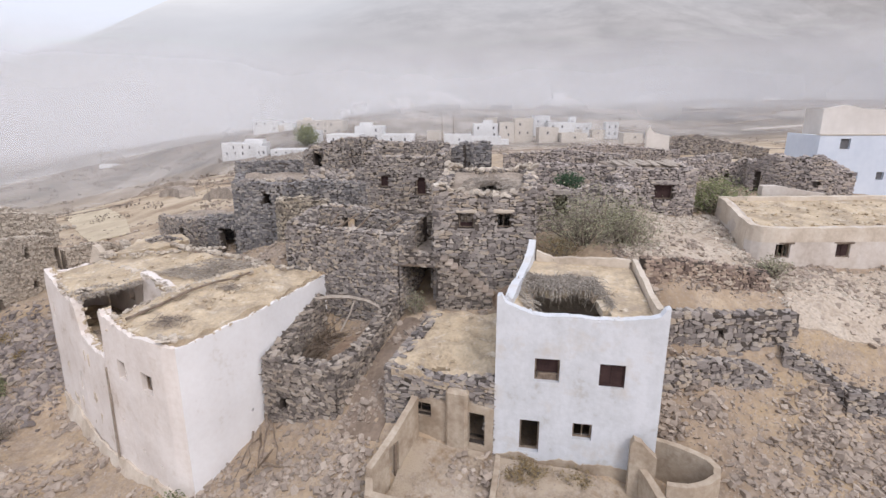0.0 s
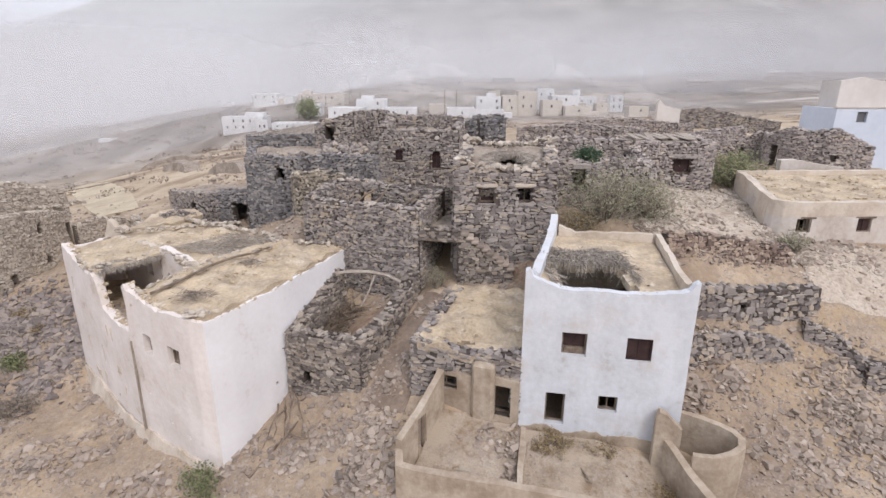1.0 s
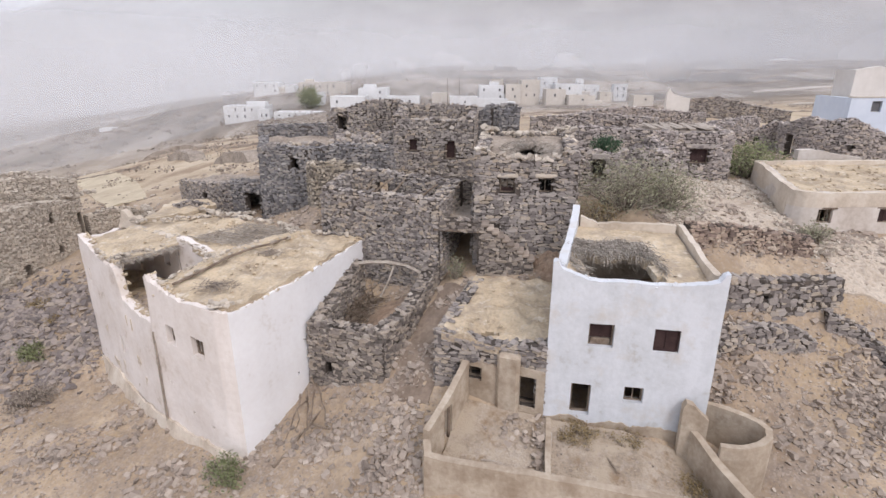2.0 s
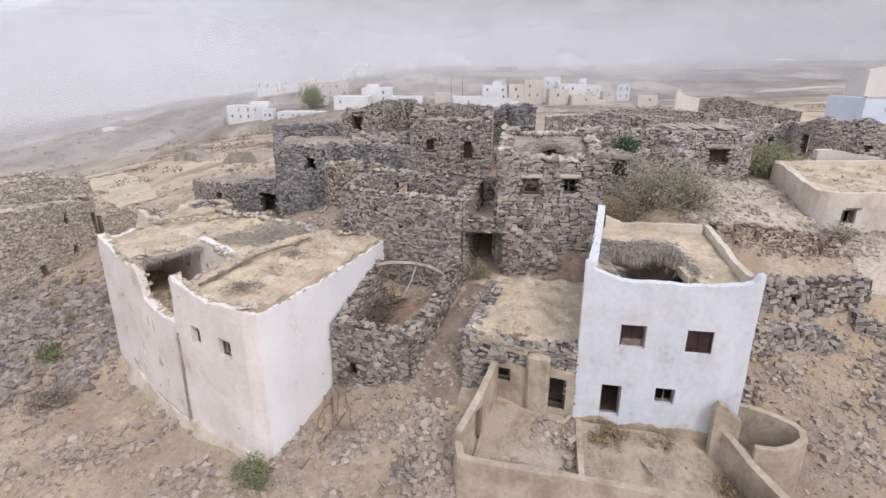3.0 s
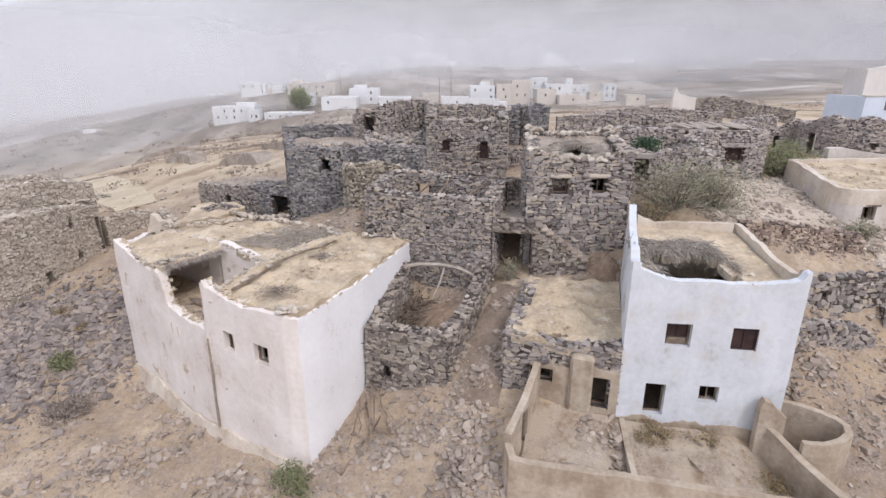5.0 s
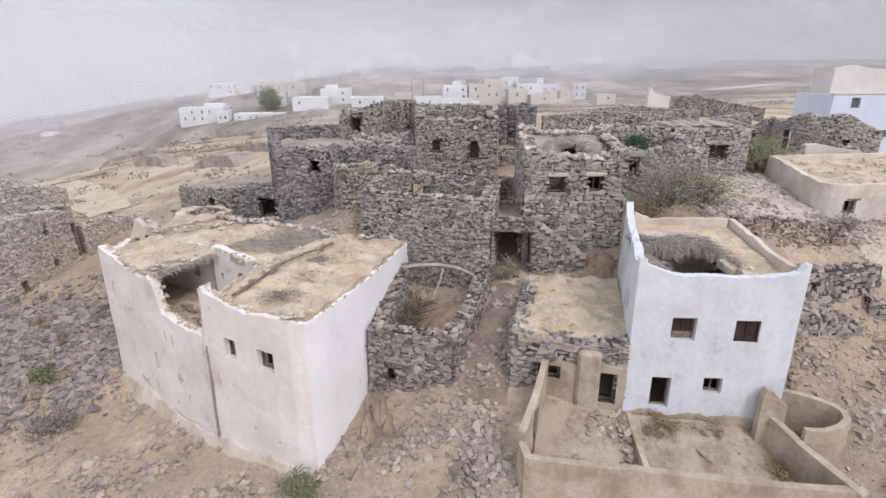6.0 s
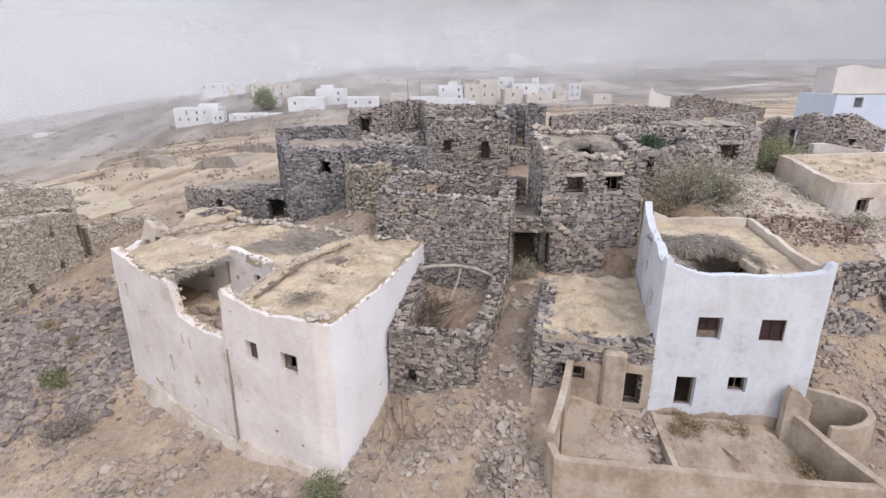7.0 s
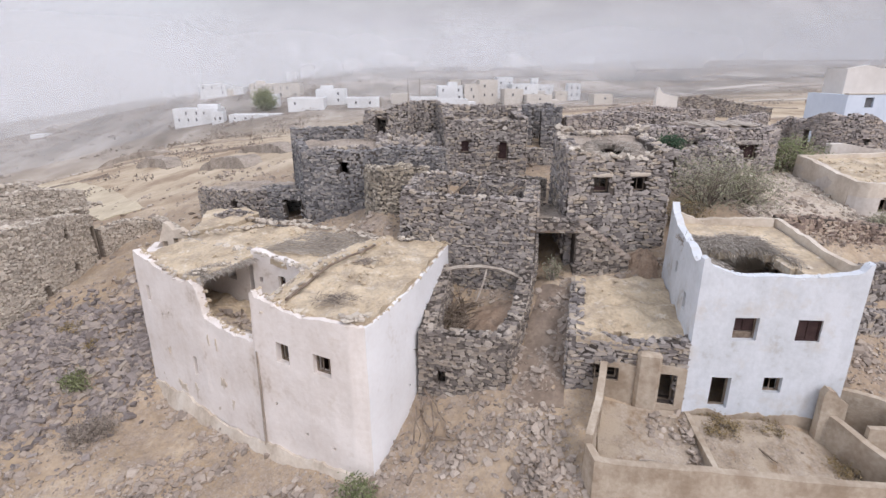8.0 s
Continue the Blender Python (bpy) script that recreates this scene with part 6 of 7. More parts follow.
    # terraces
    for pts, top, lab, n, sd, th, stone, piece in (([(8.9, 22.1), (11, 22.3), (14.7, 22.4)], [(0, 5.6), (2, 5.45), (5.8, 4.85)], "low dry-stone terrace wall of reddish rubble", 200, 141, 0.6, STONE_RED, (0.25, 0.15)),
                                     ([(7.9, 20.1), (10, 20.2), (12.3, 20.2), (14.9, 20.45)], [(0, 3.9), (2, 3.8), (5, 3.7), (7, 3.65)], "tall dry-stone retaining wall of grey blocks", 300, 142, 0.6, STONE, (0.36, 0.24)),
                                     ([(14.0, 19.75), (15.2, 19.35), (16.4, 18.6)], [(0, 2.5), (1.3, 1.9), (2.7, 0.9)], "broken dry-stone terrace wall running down the slope", 60, 144, 0.6, STONE, (0.3, 0.18)),
                                     ([(16.0, 18.5), (18, 18.2), (21.5, 17.7)], [(0, 1.2), (2, 0.9), (5.5, 0.5)], "rubble terrace wall low on the slope", 60, 145, 0.6, STONE, (0.3, 0.18)),
                                     ([(18.0, 16.4), (19.5, 16.2), (22, 15.9)], [(0, -0.3), (1.5, -0.2), (4, -0.6)], "rubble terrace wall low on the slope", 40, 146, 0.6, STONE, (0.3, 0.18)),
                                     ([(8.2, 18.7), (10.5, 19.0), (12.6, 19.2), (13.3, 19.1)], [(0, 2.3), (2.5, 2.2), (4.3, 2.0), (5.1, 1.5)], "low dry-stone terrace wall above the slope", 150, 143, 0.5, STONE, (0.3, 0.18))):
        tw = thing("terrace_wall", pts[0][0], pts[0][1], 1.0, lab, "wall")
        stone_wall(tw, pts, top, th, [(3.5, 3.75, 2.9, 3.1)] if sd == 142 else (), 0.08, piece, stone, n, (1,), sd)


stone_things()

# ---- walled yard ----
def yard():
    y = thing("yard_wall", 2.5, 14, -1.2, "low tan mud-plastered yard wall with a rounded top", "wall")
    plaster_wall(y, [(-2.55, 14.3), (-1.0, 13.9), (2.5, 13.2), (5.5, 12.6), (7.75, 12.15)], [(0, -0.1), (3.5, -0.2), (8.3, -0.42), (10.5, -0.4)], 0.28, TAN, (), 0.02, 0.03, -3.5, 0.03, 201)
    plaster_wall(y, [(7.75, 12.15), (7.2, 14.0), (6.95, 15.6)], [(0, -0.4), (1.5, -0.15), (2.6, 0.0), (3.5, 0.05)], 0.28, TAN, (), 0.02, 0.03, -3, 0.03, 202)
    plaster_wall(y, [(-1.15, 17.6), (-1.9, 16.2), (-2.6, 15.1)], [(0, 1.6), (1.6, 0.95), (2.3, 0.6), (2.9, 0.4)], 0.26, TAN, [(1.4, 1.95, -1.3, 0.62)], 0.0, 0.03, -3, 0.03, 203)
    plaster_wall(y, [(-2.62, 15.0), (-2.55, 14.35)], [(0, 0.05), (0.7, -0.1)], 0.26, TAN, (), 0.0, 0.03, -3, 0.02, 206)
    plaster_wall(y, [(1.93, 16.68), (1.35, 13.5)], [(0, -0.3), (3.2, -0.5)], 0.18, TAN, (), 0, 0.03, -2, 0.03, 204)
    fl = slab("yard_floor", [(-2.3, 14.4), (7.5, 12.5), (7.0, 15.5), (1.9, 16.6), (-1.3, 17.5), (-1.7, 16.0)], lambda x, y: float(ground(x, y)) + 0.13 - float(waves(x, y)) * 0.6, 0.2, YARD, None, None, "", 0.3, 0.03)
    tagged(fl, "trodden pale earth floor of the walled yard", "floor", kind="structure")
    round_off(fl.data)
    plaster_wall(y, [(6.4, 15.5), (7.25, 15.3)], [(0, 0.95), (0.1, 1.16), (0.35, 1.08), (0.6, 0.8), (0.86, 0.55)], 0.32, TAN, (), 0.03, 0.04, -1.6, 0.04, 207, "broken tan plastered gate pier", 0.1, "gate_pier")
    rods("door_jamb", [([(-1.72, 16.2, -0.95), (-1.7, 16.25, 0.85)], 0.06, 0.055)], WOOD, y)
    bin_ = thing("round_mud_bin", 8.5, 15.5, -1, "round open mud-plastered enclosure against the white house", "enclosure")
    plaster_wall(bin_, [(7.2, 14.28), (7.5, 14.18), (7.9, 14.12), (8.5, 14.22), (9.0, 14.5), (9.22, 14.95), (9.1, 15.4), (8.6, 15.85), (8.0, 16.3), (7.5, 16.6)], [(0, 0.3), (2, 0.42), (3.5, 0.55), (7, 0.65)], 0.22, TAN, (), 0.0, 0.03, -3, 0.03, 205)
    st = thing("stick", 3.9, 14.6, -0.8, "grey stick lying on the yard floor", "stick")
    rods("stick", [(bent((3.75, 14.9, -0.66), (3.95, 14.2, -0.7), 0.03), 0.035, 0.025)], WOOD, st)
    for a, b, r0, lab in (((1.55, 13.9, -0.62), (2.0, 15.9, -0.55), 0.05, "grey pole lying along the yard divider"), ((6.5, 13.0, -0.75), (6.9, 14.6, -0.6), 0.04, "dry branch along the yard wall"), ((-0.6, 15.0, -0.68), (0.1, 14.8, -0.7), 0.04, "short stick on the yard floor")):
        pl = thing("pole", a[0], a[1], a[2], lab, "pole")
        g0, g1 = float(ground(a[0], a[1])) + 0.16, float(ground(b[0], b[1])) + 0.16
        rods("shaft", [(bent((a[0], a[1], g0), (b[0], b[1], g1), 0.03), r0, r0 * 0.8)], BLEACHED, pl)
    rr = random.Random(71)
    edge = []
    for _ in range(46):
        k = rr.random()
        x, yy = 1.45 + 0.5 * k + rr.gauss(0, 0.16), 13.8 + 2.7 * k + rr.gauss(0, 0.1)
        z = 0.08 + 0.2 * rr.random() ** 2
        edge.append(pose(x - 0.25, yy, float(ground(x, yy)) + 0.16, rr.gauss(0, 15), rr.gauss(0, 15), rr.uniform(0, 360)) @ Matrix.Diagonal((z * 1.5, z, z * 0.6, 1)))
    for _ in range(30):
        x, yy = rr.uniform(0.2, 1.6), rr.uniform(15.6, 16.7)
        z = 0.06 + 0.2 * rr.random() ** 2
        edge.append(pose(x, yy, float(ground(x, yy)) + 0.16, rr.gauss(0, 15), rr.gauss(0, 15), rr.uniform(0, 360)) @ Matrix.Diagonal((z * 1.5, z, z * 0.6, 1)))
    heap("yard_rubble", edge, LOOSE, None, CHIP, "stones along the yard divider and doorway")["category"] = "rubble"
    slab_ = thing("stone_bench", 1.3, 16.3, -0.5, "low tan stone bench beside the wall", "bench")
    part("seat", box_bm(1.1, 0.4, 0.3, pose(1.05, 16.75, -0.4, 0, 0, -20), 0.06), TAN, slab_)


yard()

# ---- tan house on the upper terrace, blue house behind ----
def upper_houses():
    n = thing("tan_house", 20, 27, 4.3, "low tan mud house with flat earth roof and whitewashed wall", "house")
    round_corner = [(16.4, 31.0), (15.05, 25.4), (15.12, 24.95), (15.4, 24.66), (15.85, 24.58), (28, 25.0)]
    ln = Line(round_corner)
    u0 = float(ln.u[4])
    wins = [(u0 + 0.28, u0 + 1.02, 4.95, 5.65), (u0 + 3.32, u0 + 4.02, 4.95, 5.65)]
    tops = [(0, 6.95), (5.6, 6.5), (u0, 6.42), (ln.length, 6.4)]
    plaster_wall(n, round_corner, tops, 0.45, WORN, wins, 0.01, 0.05, 3.2, 0.04, 301, step=0.25)
    plaster_wall(n, [(x - 0.012, y - 0.02) for x, y in round_corner], [(a, b + 0.03) for a, b in tops], 0.3, DUST, (), 0.0, 0.04, 5.74, 0.05, 302, "tan mud band under the roof edge", 0.25, "mud_band")
    plaster_wall(n, [(16.36, 30.6), (15.03, 25.4)], [(0, 6.3), (5.3, 6.3)], 0.1, DUST, (), 0.03, 0.05, 3.2, 0.03, 304, "tan mud plaster on the side wall", 0.25, "side_plaster")
    plaster_wall(n, [(28, 31.5), (16.4, 31.0)], 6.95, 0.4, DUST, (), 0, 0.04, 3.2, 0.03, 303)
    slab("roof", [(15.35, 25.3), (15.6, 24.85), (27.8, 25.2), (27.8, 31.2), (16.5, 30.8)], lambda x, y: 6.32 + 0.07 * (y - 25), 0.3, SAND, n, None, step=0.35, rough=0.12)
    window_fill(n, ln, *wins[0], 0.2, WOOD, 2)
    window_fill(n, ln, *wins[1], 0.12, WOOD, 0, (BROWN, 0.03, 0.97))
    for q in wins:
        part("lintel", box_bm(q[1] - q[0] + 0.3, 0.14, 0.08, face_pose(ln, (q[0] + q[1]) / 2, q[3] + 0.05, 0.02), 0.015), WOOD, n, "weathered wooden lintel")
    lw = thing("low_white_wall", 21.5, 31.8, 6.5, "low sloping whitewashed wall behind the tan house", "wall")
    plaster_wall(lw, [(19.7, 32.2), (23.4, 31.9)], [(0, 7.35), (0.6, 7.4), (2.0, 7.2), (3.7, 6.95)], 0.5, WORN, (), 0.0, 0.03, 5.2, 0.04, 305, "", 0.3)
    rw = thing("ruined_white_wall", 27, 66, 6.4, "ruined cream-washed wall with a pointed end", "wall")
    plaster_wall(rw, [(25.2, 66.2), (28.0, 66.0)], [(0, 9.3), (0.25, 9.9), (0.5, 9.5), (0.9, 9.1), (1.8, 8.9), (2.8, 8.8)], 0.6, PLAIN, (), 0.02, 0.04, 5.0, 0.08, 306, "", 0.25)
    stone_wall(rw, [(28.0, 66.0), (33.0, 65.0), (38.0, 62.0)], [(0, 8.6), (3, 8.9), (6, 8.2), (10.7, 7.4)], 0.6, (), 0, (0.36, 0.22), STONE, 0, (1,), 307, 4.5)
    strew("roof_gravel", n, [(15.6, 25.4), (27.2, 25.6), (27.2, 30.8), (17, 30.4)], lambda x, y: 6.33 + 0.07 * (y - 25), 420, SAND, (0.04, 0.22), 78, "pale flat stones strewn on the earth roof")
    b = thing("blue_house", 36, 48, 5, "pale blue two-storey house with a cream set-back upper floor", "house")
    ln = Line([(31.0, 44), (48, 44.5)])
    wins = [(1.8, 2.65, 8.75, 9.6), (5.8, 6.7, 8.75, 9.6), (3.15, 3.8, 6.2, 6.85), (5.4, 6.05, 6.2, 6.85)]
    plaster_wall(b, [(31.0, 44), (48, 44.5)], 9.85, 0.4, BLUE, wins, 0, 0.01, 3.5, 0.0, 311, step=0.8)
    plaster_wall(b, [(31.8, 49.5), (31.05, 44.45)], 9.85, 0.4, BLUE, (), 0, 0.01, 3.5, 0.0, 312, step=0.8)
    slab("roof", [(31.3, 44.3), (48, 44.7), (48, 49.5), (32.0, 49.5)], 9.75, 0.3, CREAM, b, None, step=1.5, rough=0.02)
    part("cornice", box_bm(17.0, 0.5, 0.12, face_pose(ln, 8.5, 9.92, 0.2), 0.02), CREAM, b)
    for q in wins:
        part("window", box_bm(q[1] - q[0] - 0.06, 0.06, q[3] - q[2] - 0.06, face_pose(ln, (q[0] + q[1]) / 2, (q[2] + q[3]) / 2, 0.2), 0), PANE, b)
    plaster_wall(b, [(32.6, 46.4), (48, 46.9)], [(0, 12.0), (2, 12.3), (3.5, 12.0), (5.5, 11.9), (6, 10.9), (8, 12.2), (10, 10.9), (11, 12.0), (18, 12.0)], 0.4, PLAIN, (), 0, 0.01, 9.6, 0.01, 313, step=0.8)
    plaster_wall(b, [(33.0, 49.3), (32.65, 46.85)], 12.0, 0.4, PLAIN, (), 0, 0.01, 9.6, 0.01, 314, step=0.8)


upper_houses()

# ---- far village ----
NEAR_HOUSES = [
    (-79.0, -64.5, 190, -5.2, 0.0, WHITE, 5), (-65.6, -61.7, 186, -5.9, -0.9, WHITE, 2), (-58.4, -47.5, 180, -4.0, -1.4, WHITE, 3), (-47.5, -37.9, 181, -3.7, -1.8, WHITE, 0),
    (-53.5, -47.0, 205, -1.7, 3.9, WHITE, 2), (-55.4, -42.7, 230, 1.0, 7.0, CREAM, 4), (-63.6, -56.2, 235, 1.7, 6.9, CREAM, 2),
    (-40.9, -29.0, 188, -2.9, 3.2, WHITE, 3), (-32.9, -22.5, 200, 0.2, 5.6, WHITE, 2), (-21.3, -10.4, 190, -2.7, 3.0, WHITE, 2), (-6.0, 0.2, 200, 0.4, 3.8, CREAM, 0),
    (0.5, 10.0, 188, -1.2, 3.2, WHITE, 1), (9.9, 20.7, 190, -0.9, 2.3, WHITE, 0), (11.6, 20.8, 204, 0.6, 6.5, WHITE, 3), (17.1, 21.5, 214, 1.0, 8.4, CREAM, 1), (21.3, 27.0, 203, 0.6, 6.9, CREAM, 1),
    (27.5, 34.5, 206, 0.8, 8.4, CREAM, 2), (36.8, 43.3, 218, 1.5, 9.2, WHITE, 2), (41.1, 51.4, 210, 1.0, 6.7, WHITE, 3), (51.6, 54.2, 220, 1.5, 8.7, WHITE, 1), (53.0, 59.9, 217, 1.4, 6.2, WHITE, 2),
    (57.3, 62.1, 206, 1.1, 4.1, CREAM, 1), (63.0, 68.0, 208, 0.8, 6.9, WHITE, 2), (43.4, 52.9, 196, -0.4, 3.2, CREAM, 1), (35.9, 43.0, 200, 0.2, 5.2, CREAM, 1),
]
FAR_HOUSES = [
    (75.1, 99.0, 400, 13.3, 19.1, WHITE, 4), (81.1, 91.3, 402, 18.1, 23.3, WHITE, 2), (125.1, 152.5, 410, 14.0, 20.7, WHITE, 4), (131.8, 149.7, 404, 12.3, 17.6, WHITE, 3),
    (-66.9, -57.8, 405, 8.1, 15.5, WHITE, 2), (-54.6, -44.0, 408, 9.2, 17.6, WHITE, 3), (-43.2, -36.5, 404, 10.2, 16.6, WHITE, 2), (-36.0, -25.7, 415, 11.4, 19.9, WHITE, 2), (-75.9, -69.0, 398, 5.3, 10.9, WHITE, 2),
    (-10.6, 11.3, 418, 12.5, 23.0, WHITE, 3), (-91.6, -80.0, 260, 1.0, 6.1, WHITE, 3), (-79.4, -72.9, 262, 1.0, 5.0, WHITE, 2), (-138.9, -127.3, 300, -2.8, 1.4, WHITE, 2), (-126.7, -119.3, 300, -2.8, 0.2, WHITE, 0),
    (-244.9, -231.6, 300, -19.9, -17.1, WHITE, 0), (-222.9, -210.2, 330, -15.6, -11.8, WHITE, 0), (-130.8, -124.0, 230, -11.0, -9.4, WHITE, 0), (-143.4, -138.1, 220, -13.2, -10.7, WHITE, 0),
    (168.0, 182.0, 330, 13.0, 16.0, CREAM, 2), (150.0, 158.0, 300, 11.0, 14.2, WHITE, 2), (118.0, 127.0, 300, 9.0, 12.5, CREAM, 2), (205.0, 222.0, 360, 15.0, 19.0, WHITE, 3), (50.6, 56.0, 150, 2.6, 5.3, CREAM, 1),
]


def village():
    r = random.Random(77)
    for x0, x1, y, zb, zt, mat, nwin in NEAR_HOUSES + FAR_HOUSES:
        w, h = x1 - x0, zt - zb
        deep = w * r.uniform(0.7, 1.1) if w < 14 else 9
        lab = ("white" if mat is WHITE else "cream") + (" box-shaped village house with small windows" if nwin else " low flat-roofed village building")
        v = thing("village_house", (x0 + x1) / 2, y, zb, lab, "house", "houses of the far village")
        zlow = min(zb, float(ground(x0, y)), float(ground(x1, y)), float(ground(x1, y + deep))) - 1
        holes, rows = [], (2 if h > 5 else 1)
        for q in range(rows):
            for i in range(nwin):
                c = w * (i + 0.5 + r.uniform(-0.12, 0.12)) / nwin
                z = zb + h * (0.5 if rows == 1 else 0.22 + 0.42 * q)
                ww = r.uniform(0.24, 0.38)
                if r.random() < 0.7 and ww < c < w - ww:
                    holes.append((c - ww, c + ww, z, z + min(1.0, h * 0.2)))
        f = Line([(x0, y), (x1, y)])
        V, F = wall_data(f, zlow, zt, min(0.5, w * 0.2), holes, 0, 0, 4, 4, 0, 1)
        th = min(0.5, w * 0.2)
        for pts in ([(x1, y + th), (x1, y + deep)], [(x1 - th, y + deep), (x0 + th, y + deep)], [(x0, y + deep), (x0, y + th)]):
            v2, f2 = wall_data(Line(pts), zlow, zt, th, (), 0, 0, 6, 6, 0, 1)
            k = len(V)
            V += v2
            F += [tuple(i + k for i in q) for q in f2]
        link_mesh("wall", V, F, mat, v)
        part("roof", box_bm(w - min(0.7, w * 0.3), deep - min(0.7, w * 0.3), 0.3, pose((x0 + x1) / 2, y + deep / 2, zt - 0.5), 0), mat, v)
        if w > 7 and r.random() < 0.5:
            aw, ah = w * r.uniform(0.25, 0.5), min(1.6, h * 0.35)
            ax = r.uniform(x0 + aw / 2 + 0.6, x1 - aw / 2 - 0.6)
            part("roof_room", box_bm(aw, deep * 0.4, ah, pose(ax, y + deep * 0.6, zt - 0.4 + ah / 2), 0.05), mat, v)
        if w > 9 and r.random() < 0.6:
            aw, ah = w * r.uniform(0.2, 0.35), h * r.uniform(0.45, 0.7)
            part("annex", box_bm(aw, deep * 0.6, ah + 3, pose(x1 + aw / 2 - 0.02, y + deep * 0.4, zb - 1.5 + ah / 2), 0.05), CREAM if r.random() < 0.5 else mat, v)
        for q in holes:
            part("window", box_bm(q[1] - q[0] - 0.04, 0.1, q[3] - q[2] - 0.04, face_pose(f, (q[0] + q[1]) / 2, (q[2] + q[3]) / 2, 0.3), 0), PANE, v)
    for x, y, h in ((-0.3, 190, 9.3), (3.7, 190, 9.3)):
        g = float(ground(x, y))
        pole = thing("utility_pole", x, y, g, "thin dark utility pole", "pole", "utility poles")
        rods("shaft", [([(x, y, g - 0.5), (x, y, g + h)], 0.16, 0.12)], WOOD, pole)


village()

# ---- valley fields, banks and scrub ----
def draped(name, outline, mat, label, lift=0.1, step=1.5):
    ob = slab(name, outline, lambda x, y: float(ground(x, y)) + lift, 0.3, mat, None, None, label, step, 0.0)
    round_off(ob.data)
    tagged(ob, label, "field", kind="structure")


def valley():
    draped("terrace", [(9.0, 22.7), (14.6, 22.9), (14.9, 25.0), (16.0, 30.4), (10.8, 30.6), (10.2, 27.2), (8.2, 25.2)], TERRACE, "pale trodden earth of the upper terrace", 0.05, 0.4)
    draped("terrace", [(15.2, 20.7), (27.0, 20.0), (28.0, 24.4), (15.6, 24.2)], TERRACE, "pale trodden earth of the upper terrace", 0.05, 0.4)
    draped("alley_floor", [(-4.3, 18.3), (-2.5, 17.5), (-2.2, 18.4), (-0.7, 22.6), (-1.8, 23.3), (-2.9, 21.5)], ALLEY_SHADED, "brown trodden earth of the alley, darkened for the shade between its walls", 0.03, 0.3)
    r = random.Random(5)
    draped("dry_field", [(-35, 50.5), (-31.5, 51.5), (-41, 66.5), (-58, 89), (-69, 98), (-66, 90), (-46, 64)], STRAW, "straw-coloured dry field below the ruins", 0.12, 0.8)
    for i in range(14):
        x, y = r.uniform(45, 230), r.uniform(110, 380)
        w, d = r.uniform(12, 34), r.uniform(3, 8)
        draped("pale_field", [(x, y), (x + w, y + r.uniform(-6, 6)), (x + w * 0.9, y + d), (x + w * 0.1, y + d)], PALE, "pale strip of terraced field in the valley", 0.3, 5)
    for i in range(8):
        x, y = r.uniform(-240, -110), r.uniform(190, 380)
        w, d = r.uniform(18, 40), r.uniform(4, 10)
        draped("pale_field", [(x, y), (x + w, y + r.uniform(-5, 5)), (x + w * 0.9, y + d), (x + w * 0.1, y + d)], PALE, "pale strip of terraced field in the valley", 0.3, 5)
    for a, b, h in (((-47.5, 87), (-39.5, 78), 1.3), ((-32.3, 69.5), (-24.4, 60.3), 1.3), ((-30.5, 81.5), (-21.0, 66.5), 1.0), ((-66, 112), (-50, 104), 1.0)):
        mid = ((a[0] + b[0]) / 2 + 0.6, (a[1] + b[1]) / 2 + 0.8)
        ln = Line([a, mid, b])
        us = np.linspace(0, ln.length, 9)
        g = [float(ground(*ln.at(u)[0])) for u in us]
        v, f = wall_data(ln, min(g) - 1, [(float(u), z + h * min(1.0, 0.1 + 5 * u / ln.length, 0.1 + 5 * (1 - u / ln.length))) for u, z in zip(us, g)], 2.4, (), 0.25, 0.2, 0.8, 0.8, 0.2, 3)
        tagged(link_mesh("earth_bank", v, f, ROOF_MUD), "eroded earth bank at the edge of a dry field", "bank", "field banks")
    banks = [((-60, 100), (-40, 95)), ((-52, 112), (-30, 108)), ((-38, 88), (-24, 84)), ((-66, 90), (-52, 86))]
    banks += [((x := r.uniform(40, 220), y := r.uniform(90, 380)), (x + r.uniform(14, 50), y + r.uniform(-8, 8))) for _ in range(26)]
    banks += [((x := r.uniform(5, 60), y := r.uniform(55, 150)), (x + r.uniform(8, 22), y + r.uniform(-5, 5))) for _ in range(12)]
    for a, b in banks:
        ln = Line([a, ((a[0] + b[0]) / 2, (a[1] + b[1]) / 2 + r.uniform(-1.5, 1.5)), b])
        us = np.linspace(0, ln.length, 10)
        g = [float(ground(*ln.at(u)[0])) for u in us]
        h = r.uniform(0.15, 0.45)
        v, f = wall_data(ln, min(g) - 1, [(float(u), z + h) for u, z in zip(us, g)], 0.8, (), 0.1, 0.1, 2.0, 2.0, 0.12, 1)
        bank = link_mesh("field_bank", v, f, LOOSE)
        tagged(bank, "low stone bank along a dry terraced field", "wall", "field banks")
    V, F = [], []
    for i in range(2100):
        if i > 650:
            x, y = r.uniform(-300, -30), r.uniform(85, 400)
        elif i < 70:
            x, y = r.uniform(-110, -24), r.uniform(50, 180)
        else:
            x, y = r.uniform(-60, 330), r.uniform(60, 430)
        g, s = float(ground(x, y)), r.uniform(0.5, 1.6) * (1 + y / 250)
        for k in range(34):
            c = Vector((x + r.gauss(0, 0.45) * s, y + r.gauss(0, 0.45) * s, g + abs(r.gauss(0, 0.22)) * s))
            a = Vector((r.gauss(0, 1), r.gauss(0, 1), r.gauss(0, 1))).normalized()
            b, m = a.orthogonal().normalized(), len(V)
            V += [c - a * s * 0.13, c + b * s * 0.07, c + a * s * 0.13, c - b * s * 0.07]
            F.append((m, m + 1, m + 2, m + 3))
    ob = link_mesh("valley_scrub", V, F, TWIG)
